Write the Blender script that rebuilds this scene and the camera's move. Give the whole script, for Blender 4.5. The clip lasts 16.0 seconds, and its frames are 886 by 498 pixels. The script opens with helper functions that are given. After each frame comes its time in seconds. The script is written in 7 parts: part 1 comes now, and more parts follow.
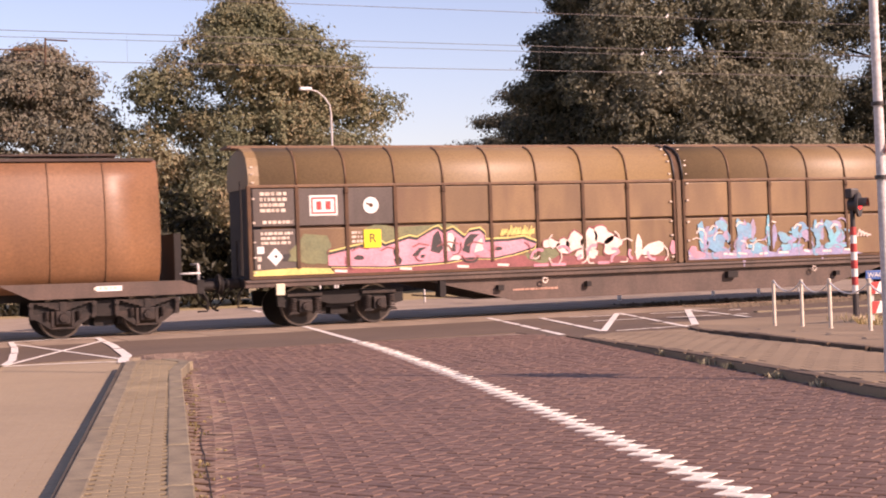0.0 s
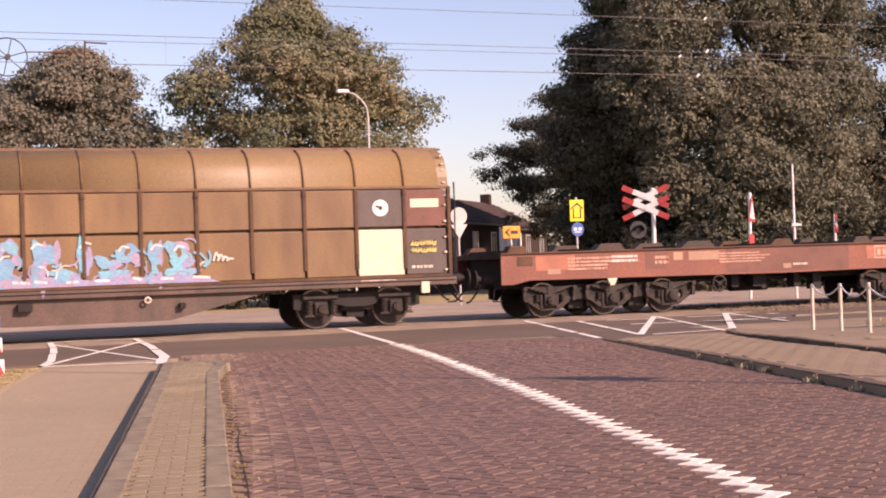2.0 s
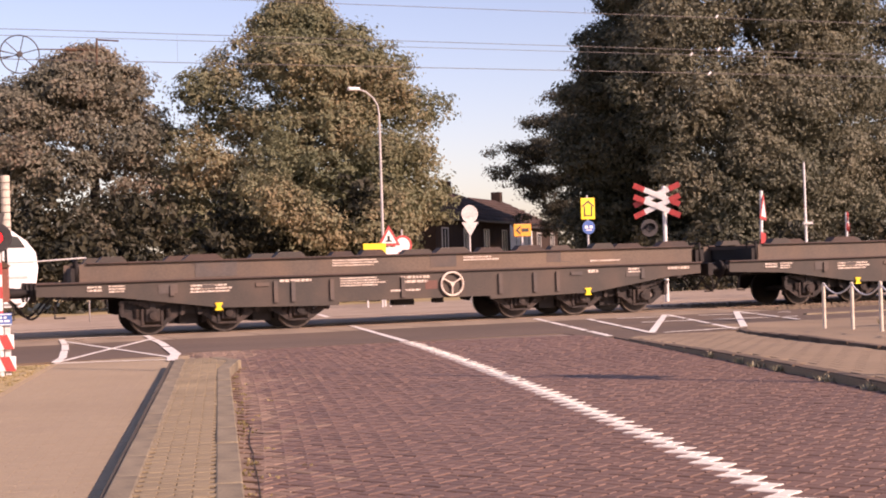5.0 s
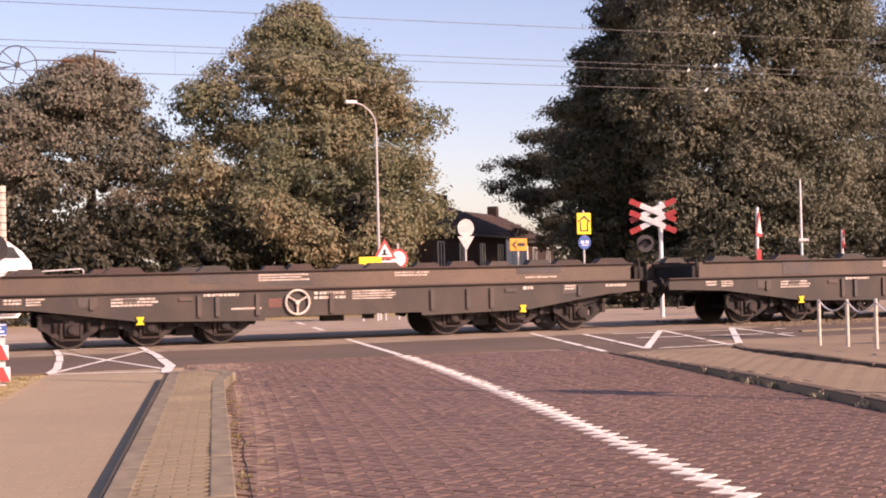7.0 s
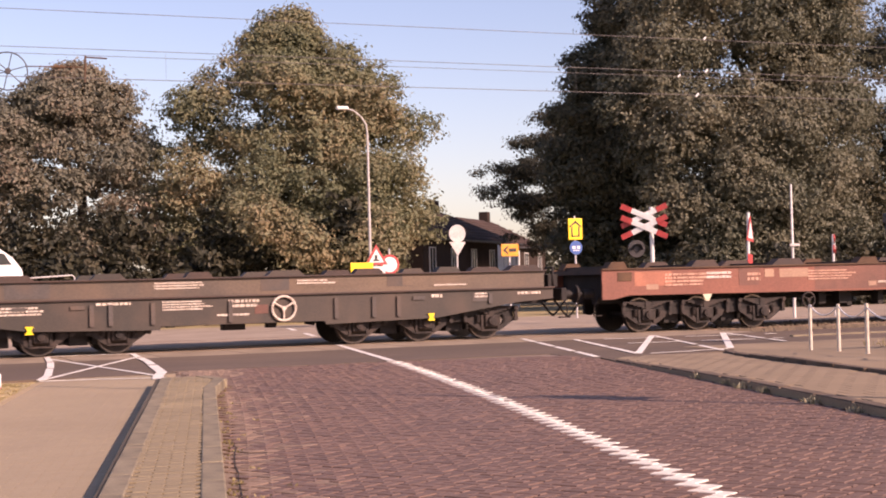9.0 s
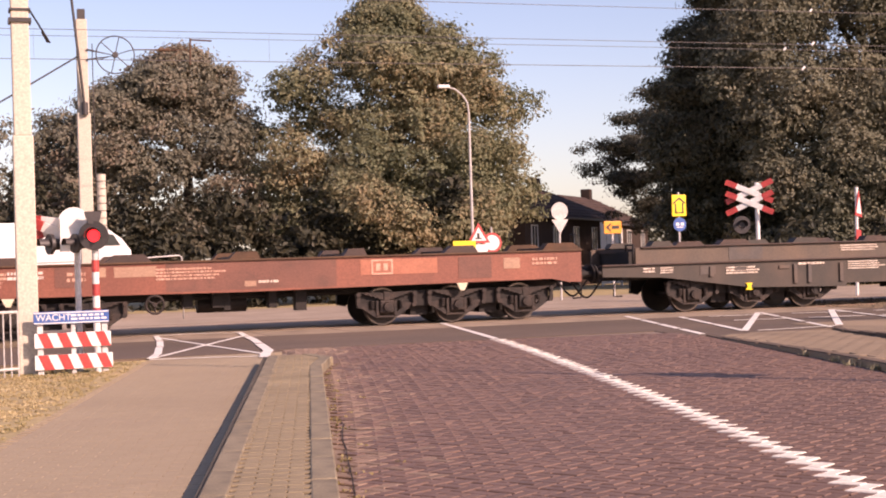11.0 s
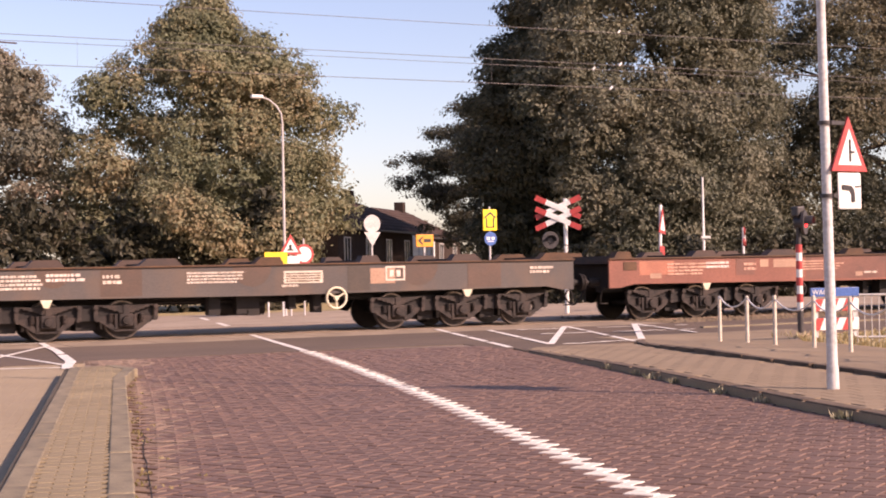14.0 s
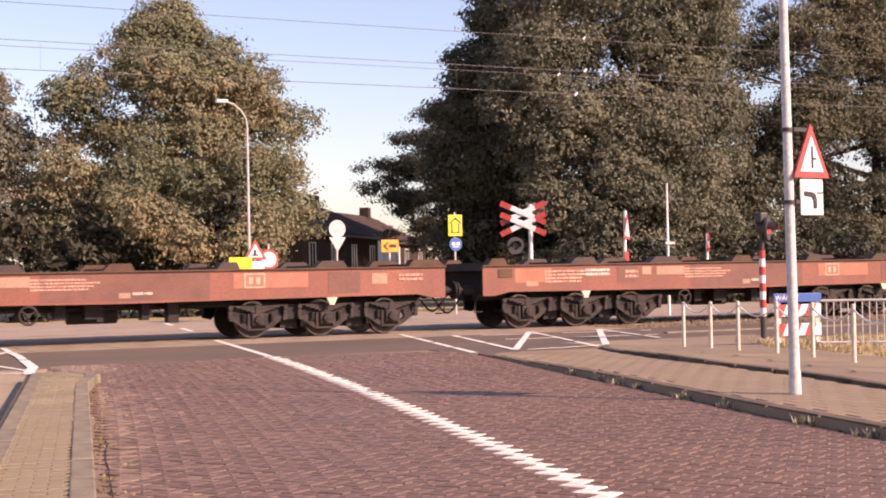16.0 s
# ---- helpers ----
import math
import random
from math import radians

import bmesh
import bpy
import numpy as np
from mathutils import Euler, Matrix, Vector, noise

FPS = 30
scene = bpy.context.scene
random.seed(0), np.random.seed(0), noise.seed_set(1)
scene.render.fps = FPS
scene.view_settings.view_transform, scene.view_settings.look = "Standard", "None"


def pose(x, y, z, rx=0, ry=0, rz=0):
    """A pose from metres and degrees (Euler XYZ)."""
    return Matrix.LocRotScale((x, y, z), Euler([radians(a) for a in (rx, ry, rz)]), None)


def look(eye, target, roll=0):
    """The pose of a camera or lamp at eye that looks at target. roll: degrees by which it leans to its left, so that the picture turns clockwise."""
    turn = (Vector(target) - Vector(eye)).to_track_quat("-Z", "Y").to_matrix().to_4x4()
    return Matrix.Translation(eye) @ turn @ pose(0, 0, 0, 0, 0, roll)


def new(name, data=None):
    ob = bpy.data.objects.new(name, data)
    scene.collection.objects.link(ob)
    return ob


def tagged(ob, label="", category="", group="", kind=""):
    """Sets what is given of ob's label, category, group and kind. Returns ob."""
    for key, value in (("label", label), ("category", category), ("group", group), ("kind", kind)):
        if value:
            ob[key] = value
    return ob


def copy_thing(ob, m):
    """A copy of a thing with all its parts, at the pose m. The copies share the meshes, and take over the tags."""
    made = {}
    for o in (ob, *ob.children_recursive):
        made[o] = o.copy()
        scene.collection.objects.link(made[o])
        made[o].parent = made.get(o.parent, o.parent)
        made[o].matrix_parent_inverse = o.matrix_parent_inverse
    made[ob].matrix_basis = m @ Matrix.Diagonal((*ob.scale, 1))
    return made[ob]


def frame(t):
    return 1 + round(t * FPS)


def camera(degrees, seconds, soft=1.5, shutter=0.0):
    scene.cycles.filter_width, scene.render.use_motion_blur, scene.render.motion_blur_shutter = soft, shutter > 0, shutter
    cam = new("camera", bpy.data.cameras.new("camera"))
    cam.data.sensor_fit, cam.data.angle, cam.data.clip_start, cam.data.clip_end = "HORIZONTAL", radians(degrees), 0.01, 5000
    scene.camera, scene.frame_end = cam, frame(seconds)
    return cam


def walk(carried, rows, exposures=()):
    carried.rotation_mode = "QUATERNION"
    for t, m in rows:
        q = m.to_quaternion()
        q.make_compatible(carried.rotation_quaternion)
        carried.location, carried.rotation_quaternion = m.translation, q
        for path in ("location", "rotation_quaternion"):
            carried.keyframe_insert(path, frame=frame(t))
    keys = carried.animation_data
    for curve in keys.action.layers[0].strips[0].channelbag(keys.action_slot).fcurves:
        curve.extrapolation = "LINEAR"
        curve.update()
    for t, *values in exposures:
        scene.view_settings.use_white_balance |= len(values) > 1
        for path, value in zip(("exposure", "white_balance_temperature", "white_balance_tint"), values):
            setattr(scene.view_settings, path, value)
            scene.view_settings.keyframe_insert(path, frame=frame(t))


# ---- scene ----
cam = camera(33.57, 16.0, soft=1.9, shutter=0.1)
PATH = [
    (0.0, look((0.165, 0.386, 1.389), (11.983, 27.959, 1.620), -2.09)),
    (0.5, look((0.165, 0.386, 1.388), (11.981, 27.961, 1.551), -2.00)),
    (1.0, look((0.156, 0.390, 1.390), (11.315, 28.236, 1.683), -2.13)),
    (1.5, look((0.155, 0.390, 1.391), (11.238, 28.266, 1.727), -1.93)),
    (2.0, look((0.156, 0.390, 1.390), (11.296, 28.243, 1.697), -1.90)),
    (2.5, look((0.158, 0.389, 1.390), (11.458, 28.178, 1.640), -2.08)),
    (3.0, look((0.162, 0.388, 1.391), (11.697, 28.079, 1.733), -1.85)),
    (3.5, look((0.157, 0.390, 1.390), (11.361, 28.217, 1.663), -2.11)),
    (4.0, look((0.154, 0.391, 1.390), (11.149, 28.302, 1.652), -1.73)),
    (4.2, look((0.153, 0.391, 1.389), (11.107, 28.319, 1.591), -1.82)),
    (6.5, look((0.153, 0.391, 1.393), (11.083, 28.325, 1.862), -1.57)),
    (7.0, look((0.154, 0.391, 1.394), (11.172, 28.289, 1.941), -1.33)),
    (7.5, look((0.154, 0.391, 1.397), (11.153, 28.290, 2.203), -1.24)),
    (8.0, look((0.156, 0.390, 1.394), (11.275, 28.247, 1.997), -1.47)),
    (8.2, look((0.157, 0.389, 1.396), (11.361, 28.210, 2.095), -1.47)),
    (10.3, look((0.150, 0.392, 1.390), (10.841, 28.421, 1.671), -1.25)),
    (10.5, look((0.145, 0.394, 1.388), (10.478, 28.558, 1.555), -1.40)),
    (11.0, look((0.129, 0.400, 1.390), (9.352, 28.945, 1.662), -1.80)),
    (11.5, look((0.124, 0.401, 1.390), (8.987, 29.060, 1.711), -1.87)),
    (12.0, look((0.124, 0.401, 1.391), (8.956, 29.070, 1.740), -1.56)),
    (12.5, look((0.132, 0.399, 1.392), (9.581, 28.869, 1.791), -1.37)),
    (13.0, look((0.147, 0.393, 1.390), (10.655, 28.491, 1.689), -1.00)),
    (13.5, look((0.167, 0.386, 1.391), (12.068, 27.922, 1.745), -0.92)),
    (14.0, look((0.179, 0.380, 1.392), (12.937, 27.529, 1.814), -1.14)),
    (14.5, look((0.183, 0.378, 1.394), (13.269, 27.367, 1.979), -1.12)),
    (15.0, look((0.188, 0.376, 1.394), (13.612, 27.198, 1.992), -1.10)),
    (15.5, look((0.187, 0.376, 1.393), (13.559, 27.226, 1.916), -1.19)),
    (16.0, look((0.188, 0.376, 1.393), (13.582, 27.215, 1.911), -1.08)),
]
walk(cam, PATH, exposures=[(0.0, 0.42, 7350, 39), (11.0, 0.42, 7350, 38), (14.0, 0.5, 7300, 36), (16.0, 0.6, 7300, 36)])

# ---- light ----
SUN_EL, SUN_AZ = 30.5, 144.5  # degrees; azimuth counted from +y towards +x, where the sun stands
world = bpy.data.worlds.new("sky")
scene.world = world
world.use_nodes = True
wn = world.node_tree
sky = wn.nodes.new("ShaderNodeTexSky")
sky.sky_type = "NISHITA"
sky.sun_disc = False
sky.sun_elevation = radians(SUN_EL)
sky.sun_rotation = radians(SUN_AZ)
sky.air_density, sky.dust_density, sky.ozone_density = 1.0, 0.9, 2.3
wn.links.new(sky.outputs[0], wn.nodes["Background"].inputs[0])
wn.nodes["Background"].inputs[1].default_value = 0.135
sun = new("sun", bpy.data.lights.new("sun", "SUN"))
sun.data.energy, sun.data.angle, sun.data.color = 5.0, radians(0.6), (1.0, 0.86, 0.70)
_s = Vector((math.sin(radians(SUN_AZ)) * math.cos(radians(SUN_EL)), math.cos(radians(SUN_AZ)) * math.cos(radians(SUN_EL)), math.sin(radians(SUN_EL))))
sun.matrix_world = look(_s * 60, (0, 0, 0))

# ---- materials ----
def surf(name, base, alt, scale=1.5, rough=0.75, metal=0.0, bump=0.15, fine=25.0, dirt=0.0, dirt_col=(0.03, 0.022, 0.018), stretch=(1, 1, 1), vary=0.0, spec=0.5):
    """Two-tone surface with broad stains, fine grain, streaks of dirt and a little relief."""
    m = bpy.data.materials.new(name)
    m.use_nodes = True
    nt = m.node_tree
    n, l = nt.nodes, nt.links
    b = n["Principled BSDF"]
    b.inputs["Roughness"].default_value, b.inputs["Metallic"].default_value = rough, metal
    b.inputs["Specular IOR Level"].default_value = spec
    tc = n.new("ShaderNodeTexCoord")
    mp = n.new("ShaderNodeMapping")
    mp.inputs["Scale"].default_value = stretch
    l.new(tc.outputs["Object"], mp.inputs[0])
    big, small = n.new("ShaderNodeTexNoise"), n.new("ShaderNodeTexNoise")
    big.inputs["Scale"].default_value, big.inputs["Detail"].default_value = scale, 5
    small.inputs["Scale"].default_value, small.inputs["Detail"].default_value = fine, 4
    l.new(mp.outputs[0], big.inputs["Vector"])
    l.new(tc.outputs["Object"], small.inputs["Vector"])
    r1 = n.new("ShaderNodeValToRGB")
    r1.color_ramp.elements[0].position, r1.color_ramp.elements[1].position = 0.36, 0.64
    r1.color_ramp.elements[0].color, r1.color_ramp.elements[1].color = (*base, 1), (*alt, 1)
    l.new(big.outputs["Fac"], r1.inputs[0])
    mx = n.new("ShaderNodeMix")
    mx.data_type, mx.blend_type = "RGBA", "OVERLAY"
    mx.inputs["Factor"].default_value = 0.45
    l.new(r1.outputs[0], mx.inputs["A"])
    l.new(small.outputs["Fac"], mx.inputs["B"])
    out = mx.outputs["Result"]
    if dirt:
        dn = n.new("ShaderNodeTexNoise")
        dn.inputs["Scale"].default_value, dn.inputs["Detail"].default_value = scale * 2.3, 6
        l.new(mp.outputs[0], dn.inputs["Vector"])
        dr = n.new("ShaderNodeValToRGB")
        dr.color_ramp.elements[0].position, dr.color_ramp.elements[1].position = 0.48, 0.72
        dr.color_ramp.elements[0].color, dr.color_ramp.elements[1].color = (0, 0, 0, 1), (dirt, dirt, dirt, 1)
        l.new(dn.outputs["Fac"], dr.inputs[0])
        m2 = n.new("ShaderNodeMix")
        m2.data_type = "RGBA"
        l.new(dr.outputs[0], m2.inputs["Factor"])
        l.new(out, m2.inputs["A"])
        m2.inputs["B"].default_value = (*dirt_col, 1)
        out = m2.outputs["Result"]
    if vary:
        oi = n.new("ShaderNodeObjectInfo")
        gm = n.new("ShaderNodeNewGeometry")
        ad = n.new("ShaderNodeMath")
        l.new(oi.outputs["Random"], ad.inputs[0])
        l.new(gm.outputs["Random Per Island"], ad.inputs[1])
        fr = n.new("ShaderNodeMath")
        fr.operation = "FRACT"
        l.new(ad.outputs[0], fr.inputs[0])
        mr = n.new("ShaderNodeMapRange")
        mr.inputs["To Min"].default_value, mr.inputs["To Max"].default_value = 1 - vary, 1 + vary
        l.new(fr.outputs[0], mr.inputs[0])
        hs = n.new("ShaderNodeHueSaturation")
        l.new(out, hs.inputs["Color"])
        l.new(mr.outputs[0], hs.inputs["Value"])
        out = hs.outputs[0]
    l.new(out, b.inputs["Base Color"])
    if bump:
        bp = n.new("ShaderNodeBump")
        bp.inputs["Strength"].default_value, bp.inputs["Distance"].default_value = bump, 0.01
        l.new(small.outputs["Fac"], bp.inputs["Height"])
        l.new(bp.outputs[0], b.inputs["Normal"])
    return m


def glow(name, c, strength):
    m = surf(name, c, c, bump=0)
    b = m.node_tree.nodes["Principled BSDF"]
    b.inputs["Emission Color"].default_value, b.inputs["Emission Strength"].default_value = (*c, 1), strength
    return m


def leafy(name, cols, scale=0.35):
    m = bpy.data.materials.new(name)
    m.use_nodes = True
    nt = m.node_tree
    n, l = nt.nodes, nt.links
    b = n["Principled BSDF"]
    b.inputs["Roughness"].default_value, b.inputs["Specular IOR Level"].default_value = 0.55, 0.35
    tc, nz = n.new("ShaderNodeTexCoord"), n.new("ShaderNodeTexNoise")
    nz.inputs["Scale"].default_value, nz.inputs["Detail"].default_value = scale, 3
    l.new(tc.outputs["Object"], nz.inputs["Vector"])
    gm, ad = n.new("ShaderNodeNewGeometry"), n.new("ShaderNodeMath")
    ad.operation = "MULTIPLY_ADD"
    l.new(gm.outputs["Random Per Island"], ad.inputs[0])
    ad.inputs[1].default_value = 0.24
    l.new(nz.outputs["Fac"], ad.inputs[2])
    rp = n.new("ShaderNodeValToRGB")
    pos = (0.44, 0.57, 0.7, 0.84)
    while len(rp.color_ramp.elements) < 4:
        rp.color_ramp.elements.new(0.5)
    for e, p, c in zip(rp.color_ramp.elements, pos, cols):
        e.position, e.color = p, (*c, 1)
    l.new(ad.outputs[0], rp.inputs[0])
    l.new(rp.outputs[0], b.inputs["Base Color"])
    tr, mx = n.new("ShaderNodeBsdfTranslucent"), n.new("ShaderNodeMixShader")
    l.new(rp.outputs[0], tr.inputs[0])
    mx.inputs[0].default_value = 0.33
    l.new(b.outputs[0], mx.inputs[1])
    l.new(tr.outputs[0], mx.inputs[2])
    l.new(mx.outputs[0], n["Material Output"].inputs[0])
    return m


M = {
    "soil": surf("dry_grass_soil", (0.4, 0.3, 0.15), (0.33, 0.255, 0.125), 0.7, 0.95, bump=0.3, fine=14, dirt=0.3, dirt_col=(0.2, 0.155, 0.08)),
    "bed_dark": surf("dark_paver_joint", (0.1, 0.075, 0.05), (0.07, 0.053, 0.036), 1.2, 0.95, bump=0.4, fine=40),
    "bed": surf("brick_joint_sand", (0.25, 0.18, 0.135), (0.19, 0.135, 0.1), 1.2, 0.95, bump=0.4, fine=40),
    "brick": surf("purple_red_paving_brick", (0.172, 0.097, 0.065), (0.148, 0.083, 0.057), 0.4, 0.6, bump=0.3, fine=60, dirt=0.3, dirt_col=(0.115, 0.068, 0.05), vary=0.14, spec=0.6),
    "dusty_brick": surf("sand_dusted_paving_brick", (0.25, 0.165, 0.115), (0.19, 0.122, 0.088), 0.6, 0.85, bump=0.3, fine=60, dirt=0.4, dirt_col=(0.15, 0.098, 0.07), vary=0.16),
    "white_brick": surf("white_road_brick", (0.7912, 0.736, 0.6336), (0.6808, 0.6164, 0.528), 2.0, 0.6, bump=0.2, fine=50, dirt=0.35, dirt_col=(0.5, 0.43, 0.37), vary=0.06),
    "tile": surf("pale_pink_path_brick", (0.335, 0.256, 0.165), (0.298, 0.226, 0.146), 0.35, 0.85, bump=0.25, fine=60, dirt=0.3, dirt_col=(0.255, 0.19, 0.135), vary=0.03),
    "paver": surf("sand_grey_island_paver", (0.27, 0.208, 0.125), (0.22, 0.168, 0.102), 0.8, 0.9, bump=0.3, fine=50, dirt=0.45, dirt_col=(0.16, 0.124, 0.074), vary=0.08),
    "path": surf("brown_footway_tile", (0.28, 0.2, 0.125), (0.225, 0.16, 0.1), 0.55, 0.9, bump=0.3, fine=50, dirt=0.5, dirt_col=(0.35, 0.26, 0.17), stretch=(1, 0.35, 1), vary=0.06),
    # kerb grime, darkened further to paint the shade on the road-side face
    "kerb_dark": surf("grimy_shade_toned_kerb", (0.15, 0.1, 0.066), (0.1, 0.067, 0.045), 1.2, 0.95, bump=0.4, fine=30, dirt=0.75, dirt_col=(0.04, 0.028, 0.02), vary=0.15),
    "kerb": surf("weathered_concrete_kerb", (0.25, 0.2, 0.13), (0.19, 0.15, 0.1), 1.6, 0.9, bump=0.3, fine=45, dirt=0.5, dirt_col=(0.11, 0.085, 0.058), vary=0.08),
    "asphalt": surf("worn_brown_asphalt", (0.142, 0.095, 0.064), (0.108, 0.074, 0.051), 0.5, 0.85, bump=0.35, fine=90, dirt=0.35, dirt_col=(0.075, 0.054, 0.04), stretch=(0.4, 1, 1)),
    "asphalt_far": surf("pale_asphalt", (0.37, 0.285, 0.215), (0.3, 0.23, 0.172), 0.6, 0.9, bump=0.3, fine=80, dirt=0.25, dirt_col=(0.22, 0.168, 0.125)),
    "panel": surf("crossing_concrete_panel", (0.33, 0.25, 0.178), (0.265, 0.2, 0.142), 0.8, 0.85, bump=0.25, fine=60, dirt=0.4, dirt_col=(0.14, 0.104, 0.074), vary=0.06),
    "ballast": surf("rusty_ballast", (0.15, 0.108, 0.07), (0.1, 0.073, 0.048), 3, 0.95, bump=1.0, fine=18, dirt=0.5),
    "rail": surf("rail_steel", (0.28, 0.19, 0.14), (0.2, 0.13, 0.095), 3, 0.5, 0.6, bump=0.1, dirt=0.3),
    "line": surf("worn_white_road_paint", (0.84, 0.79, 0.72), (0.72, 0.66, 0.59), 2.5, 0.7, bump=0.2, fine=30, dirt=0.4, dirt_col=(0.4, 0.33, 0.28)),
    "weed": leafy("verge_weed", ((0.2, 0.17, 0.075), (0.28, 0.22, 0.1), (0.36, 0.28, 0.14), (0.42, 0.33, 0.18)), 1.5),
    "kerb_weed": leafy("kerb_weed_leaf", ((0.24, 0.22, 0.13), (0.33, 0.29, 0.18), (0.42, 0.36, 0.24), (0.5, 0.42, 0.3)), 2.5),
    "straw": leafy("dry_grass_blade", ((0.32, 0.27, 0.13), (0.42, 0.33, 0.165), (0.5, 0.39, 0.21), (0.55, 0.44, 0.26)), 0.8),
    # rolling stock
    "roof": surf("ochre_brown_wagon_roof", (0.235, 0.15, 0.068), (0.215, 0.136, 0.061), 0.7, 0.5, bump=0.1, fine=30, dirt=0.25, dirt_col=(0.165, 0.092, 0.045), stretch=(1, 1, 0.4)),
    "wall": surf("rust_brown_wagon_wall", (0.2236, 0.1308, 0.0567), (0.1456, 0.08066, 0.03675), 0.8, 0.5, bump=0.1, fine=30, dirt=0.55, dirt_col=(0.105, 0.049, 0.028), stretch=(1, 1, 0.3), vary=0.1),
    "wall_dark": surf("grey_wagon_wall", (0.1085, 0.0805, 0.07), (0.084, 0.063, 0.0525), 1, 0.6, bump=0.1, dirt=0.4, stretch=(1, 1, 0.3)),
    "rib": surf("dark_brown_rib", (0.115, 0.058, 0.03), (0.075, 0.04, 0.023), 2, 0.85, bump=0.1, dirt=0.3),
    "roof_rib": surf("brown_roof_rib", (0.1785, 0.09223, 0.04462), (0.1309, 0.06545, 0.03272), 2, 0.6, bump=0.1, dirt=0.3),
    "sill": surf("brown_underframe", (0.119, 0.07437, 0.05652), (0.0833, 0.05355, 0.04165), 1, 0.65, bump=0.15, dirt=0.5, stretch=(1, 1, 0.4)),
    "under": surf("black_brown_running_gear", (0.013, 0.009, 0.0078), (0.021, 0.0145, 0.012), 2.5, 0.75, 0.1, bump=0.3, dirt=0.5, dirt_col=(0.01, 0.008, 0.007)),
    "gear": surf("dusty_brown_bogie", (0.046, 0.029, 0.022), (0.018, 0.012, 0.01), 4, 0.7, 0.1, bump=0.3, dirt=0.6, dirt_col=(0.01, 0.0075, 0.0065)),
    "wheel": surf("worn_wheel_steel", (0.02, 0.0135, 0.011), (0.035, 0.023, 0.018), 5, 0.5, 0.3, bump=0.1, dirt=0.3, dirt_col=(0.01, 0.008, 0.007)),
    "tread": surf("polished_tread", (0.22, 0.18, 0.16), (0.13, 0.1, 0.085), 5, 0.3, 0.9, bump=0.05),
    "red": surf("faded_red_wagon_paint", (0.262, 0.085, 0.05), (0.196, 0.063, 0.039), 0.55, 0.55, bump=0.1, fine=22, dirt=0.45, dirt_col=(0.13, 0.047, 0.03), stretch=(1, 1, 0.35)),
    "red_patch": surf("fresh_red_patch", (0.4, 0.14, 0.08), (0.33, 0.112, 0.065), 1.2, 0.55, bump=0.05, dirt=0.3, dirt_col=(0.19, 0.065, 0.038)),
    "red_dark": surf("dull_red_patch", (0.18, 0.068, 0.045), (0.14, 0.055, 0.038), 1.2, 0.6, bump=0.05, dirt=0.3),
    "patch_light": surf("pale_primer_patch", (0.396, 0.234, 0.153), (0.333, 0.189, 0.126), 1.2, 0.6, bump=0.05, dirt=0.3, dirt_col=(0.26, 0.12, 0.08)),
    "deck": surf("dark_deck_steel", (0.066, 0.0363, 0.0264), (0.0429, 0.0264, 0.02244), 1.5, 0.7, bump=0.3, dirt=0.4),
    "camo": surf("camouflage_grey_brown", (0.056, 0.04, 0.0304), (0.04, 0.032, 0.0256), 0.5, 0.65, bump=0.1, fine=25, dirt=0.6, dirt_col=(0.099, 0.0627, 0.04356), stretch=(1, 1, 0.8)),
    "camo_brown": surf("camouflage_brown_blotch", (0.1, 0.056, 0.038), (0.075, 0.045, 0.032), 0.9, 0.65, bump=0.1, fine=25, dirt=0.5, dirt_col=(0.06, 0.045, 0.036)),
    "camo_up": surf("camouflage_dusty_side", (0.15, 0.1, 0.066), (0.085, 0.062, 0.047), 0.45, 0.65, bump=0.1, fine=25, dirt=0.6, dirt_col=(0.1584, 0.0957, 0.0594), stretch=(1, 1, 0.7)),
    "camo_dark": surf("slate_camouflage", (0.0561, 0.0462, 0.0429), (0.0792, 0.0627, 0.05478), 0.5, 0.6, bump=0.1, fine=25, dirt=0.55, dirt_col=(0.1386, 0.0792, 0.0462), stretch=(1, 1, 0.8)),
    "hopper": surf("orange_brown_hopper", (0.238, 0.1166, 0.05712), (0.1999, 0.0952, 0.04522), 0.6, 0.45, bump=0.08, fine=20, dirt=0.35, dirt_col=(0.168, 0.084, 0.049), stretch=(1, 1, 0.4)),
    "mark": surf("chalky_lettering", (0.74, 0.62, 0.52), (0.55, 0.45, 0.37), 6, 0.7, bump=0, dirt=0.5, dirt_col=(0.33, 0.2, 0.14)),
    "mark_red": surf("faded_lettering", (0.62, 0.36, 0.26), (0.5, 0.27, 0.19), 6, 0.7, bump=0, dirt=0.4, dirt_col=(0.36, 0.14, 0.09)),
    "cream": surf("cream_panel", (0.68, 0.6, 0.44), (0.62, 0.54, 0.39), 1.5, 0.6, bump=0.05, dirt=0.35, dirt_col=(0.46, 0.38, 0.2)),
    "pink": surf("pink_spray", (0.62, 0.29, 0.35), (0.5, 0.2, 0.25), 1.6, 0.55, bump=0.05, dirt=0.25, dirt_col=(0.75, 0.42, 0.45)),
    "maroon": surf("maroon_spray", (0.30, 0.085, 0.085), (0.22, 0.07, 0.065), 1.6, 0.6, bump=0.05, dirt=0.3),
    "green": surf("olive_spray", (0.20, 0.19, 0.085), (0.15, 0.16, 0.08), 1.6, 0.6, bump=0.05, dirt=0.3),
    "black": surf("black_paint", (0.025, 0.02, 0.02), (0.04, 0.03, 0.028), 2, 0.5, bump=0.05),
    "spray_white": surf("white_spray", (0.80, 0.66, 0.58), (0.68, 0.54, 0.47), 2, 0.6, bump=0.05, dirt=0.3, dirt_col=(0.5, 0.36, 0.3)),
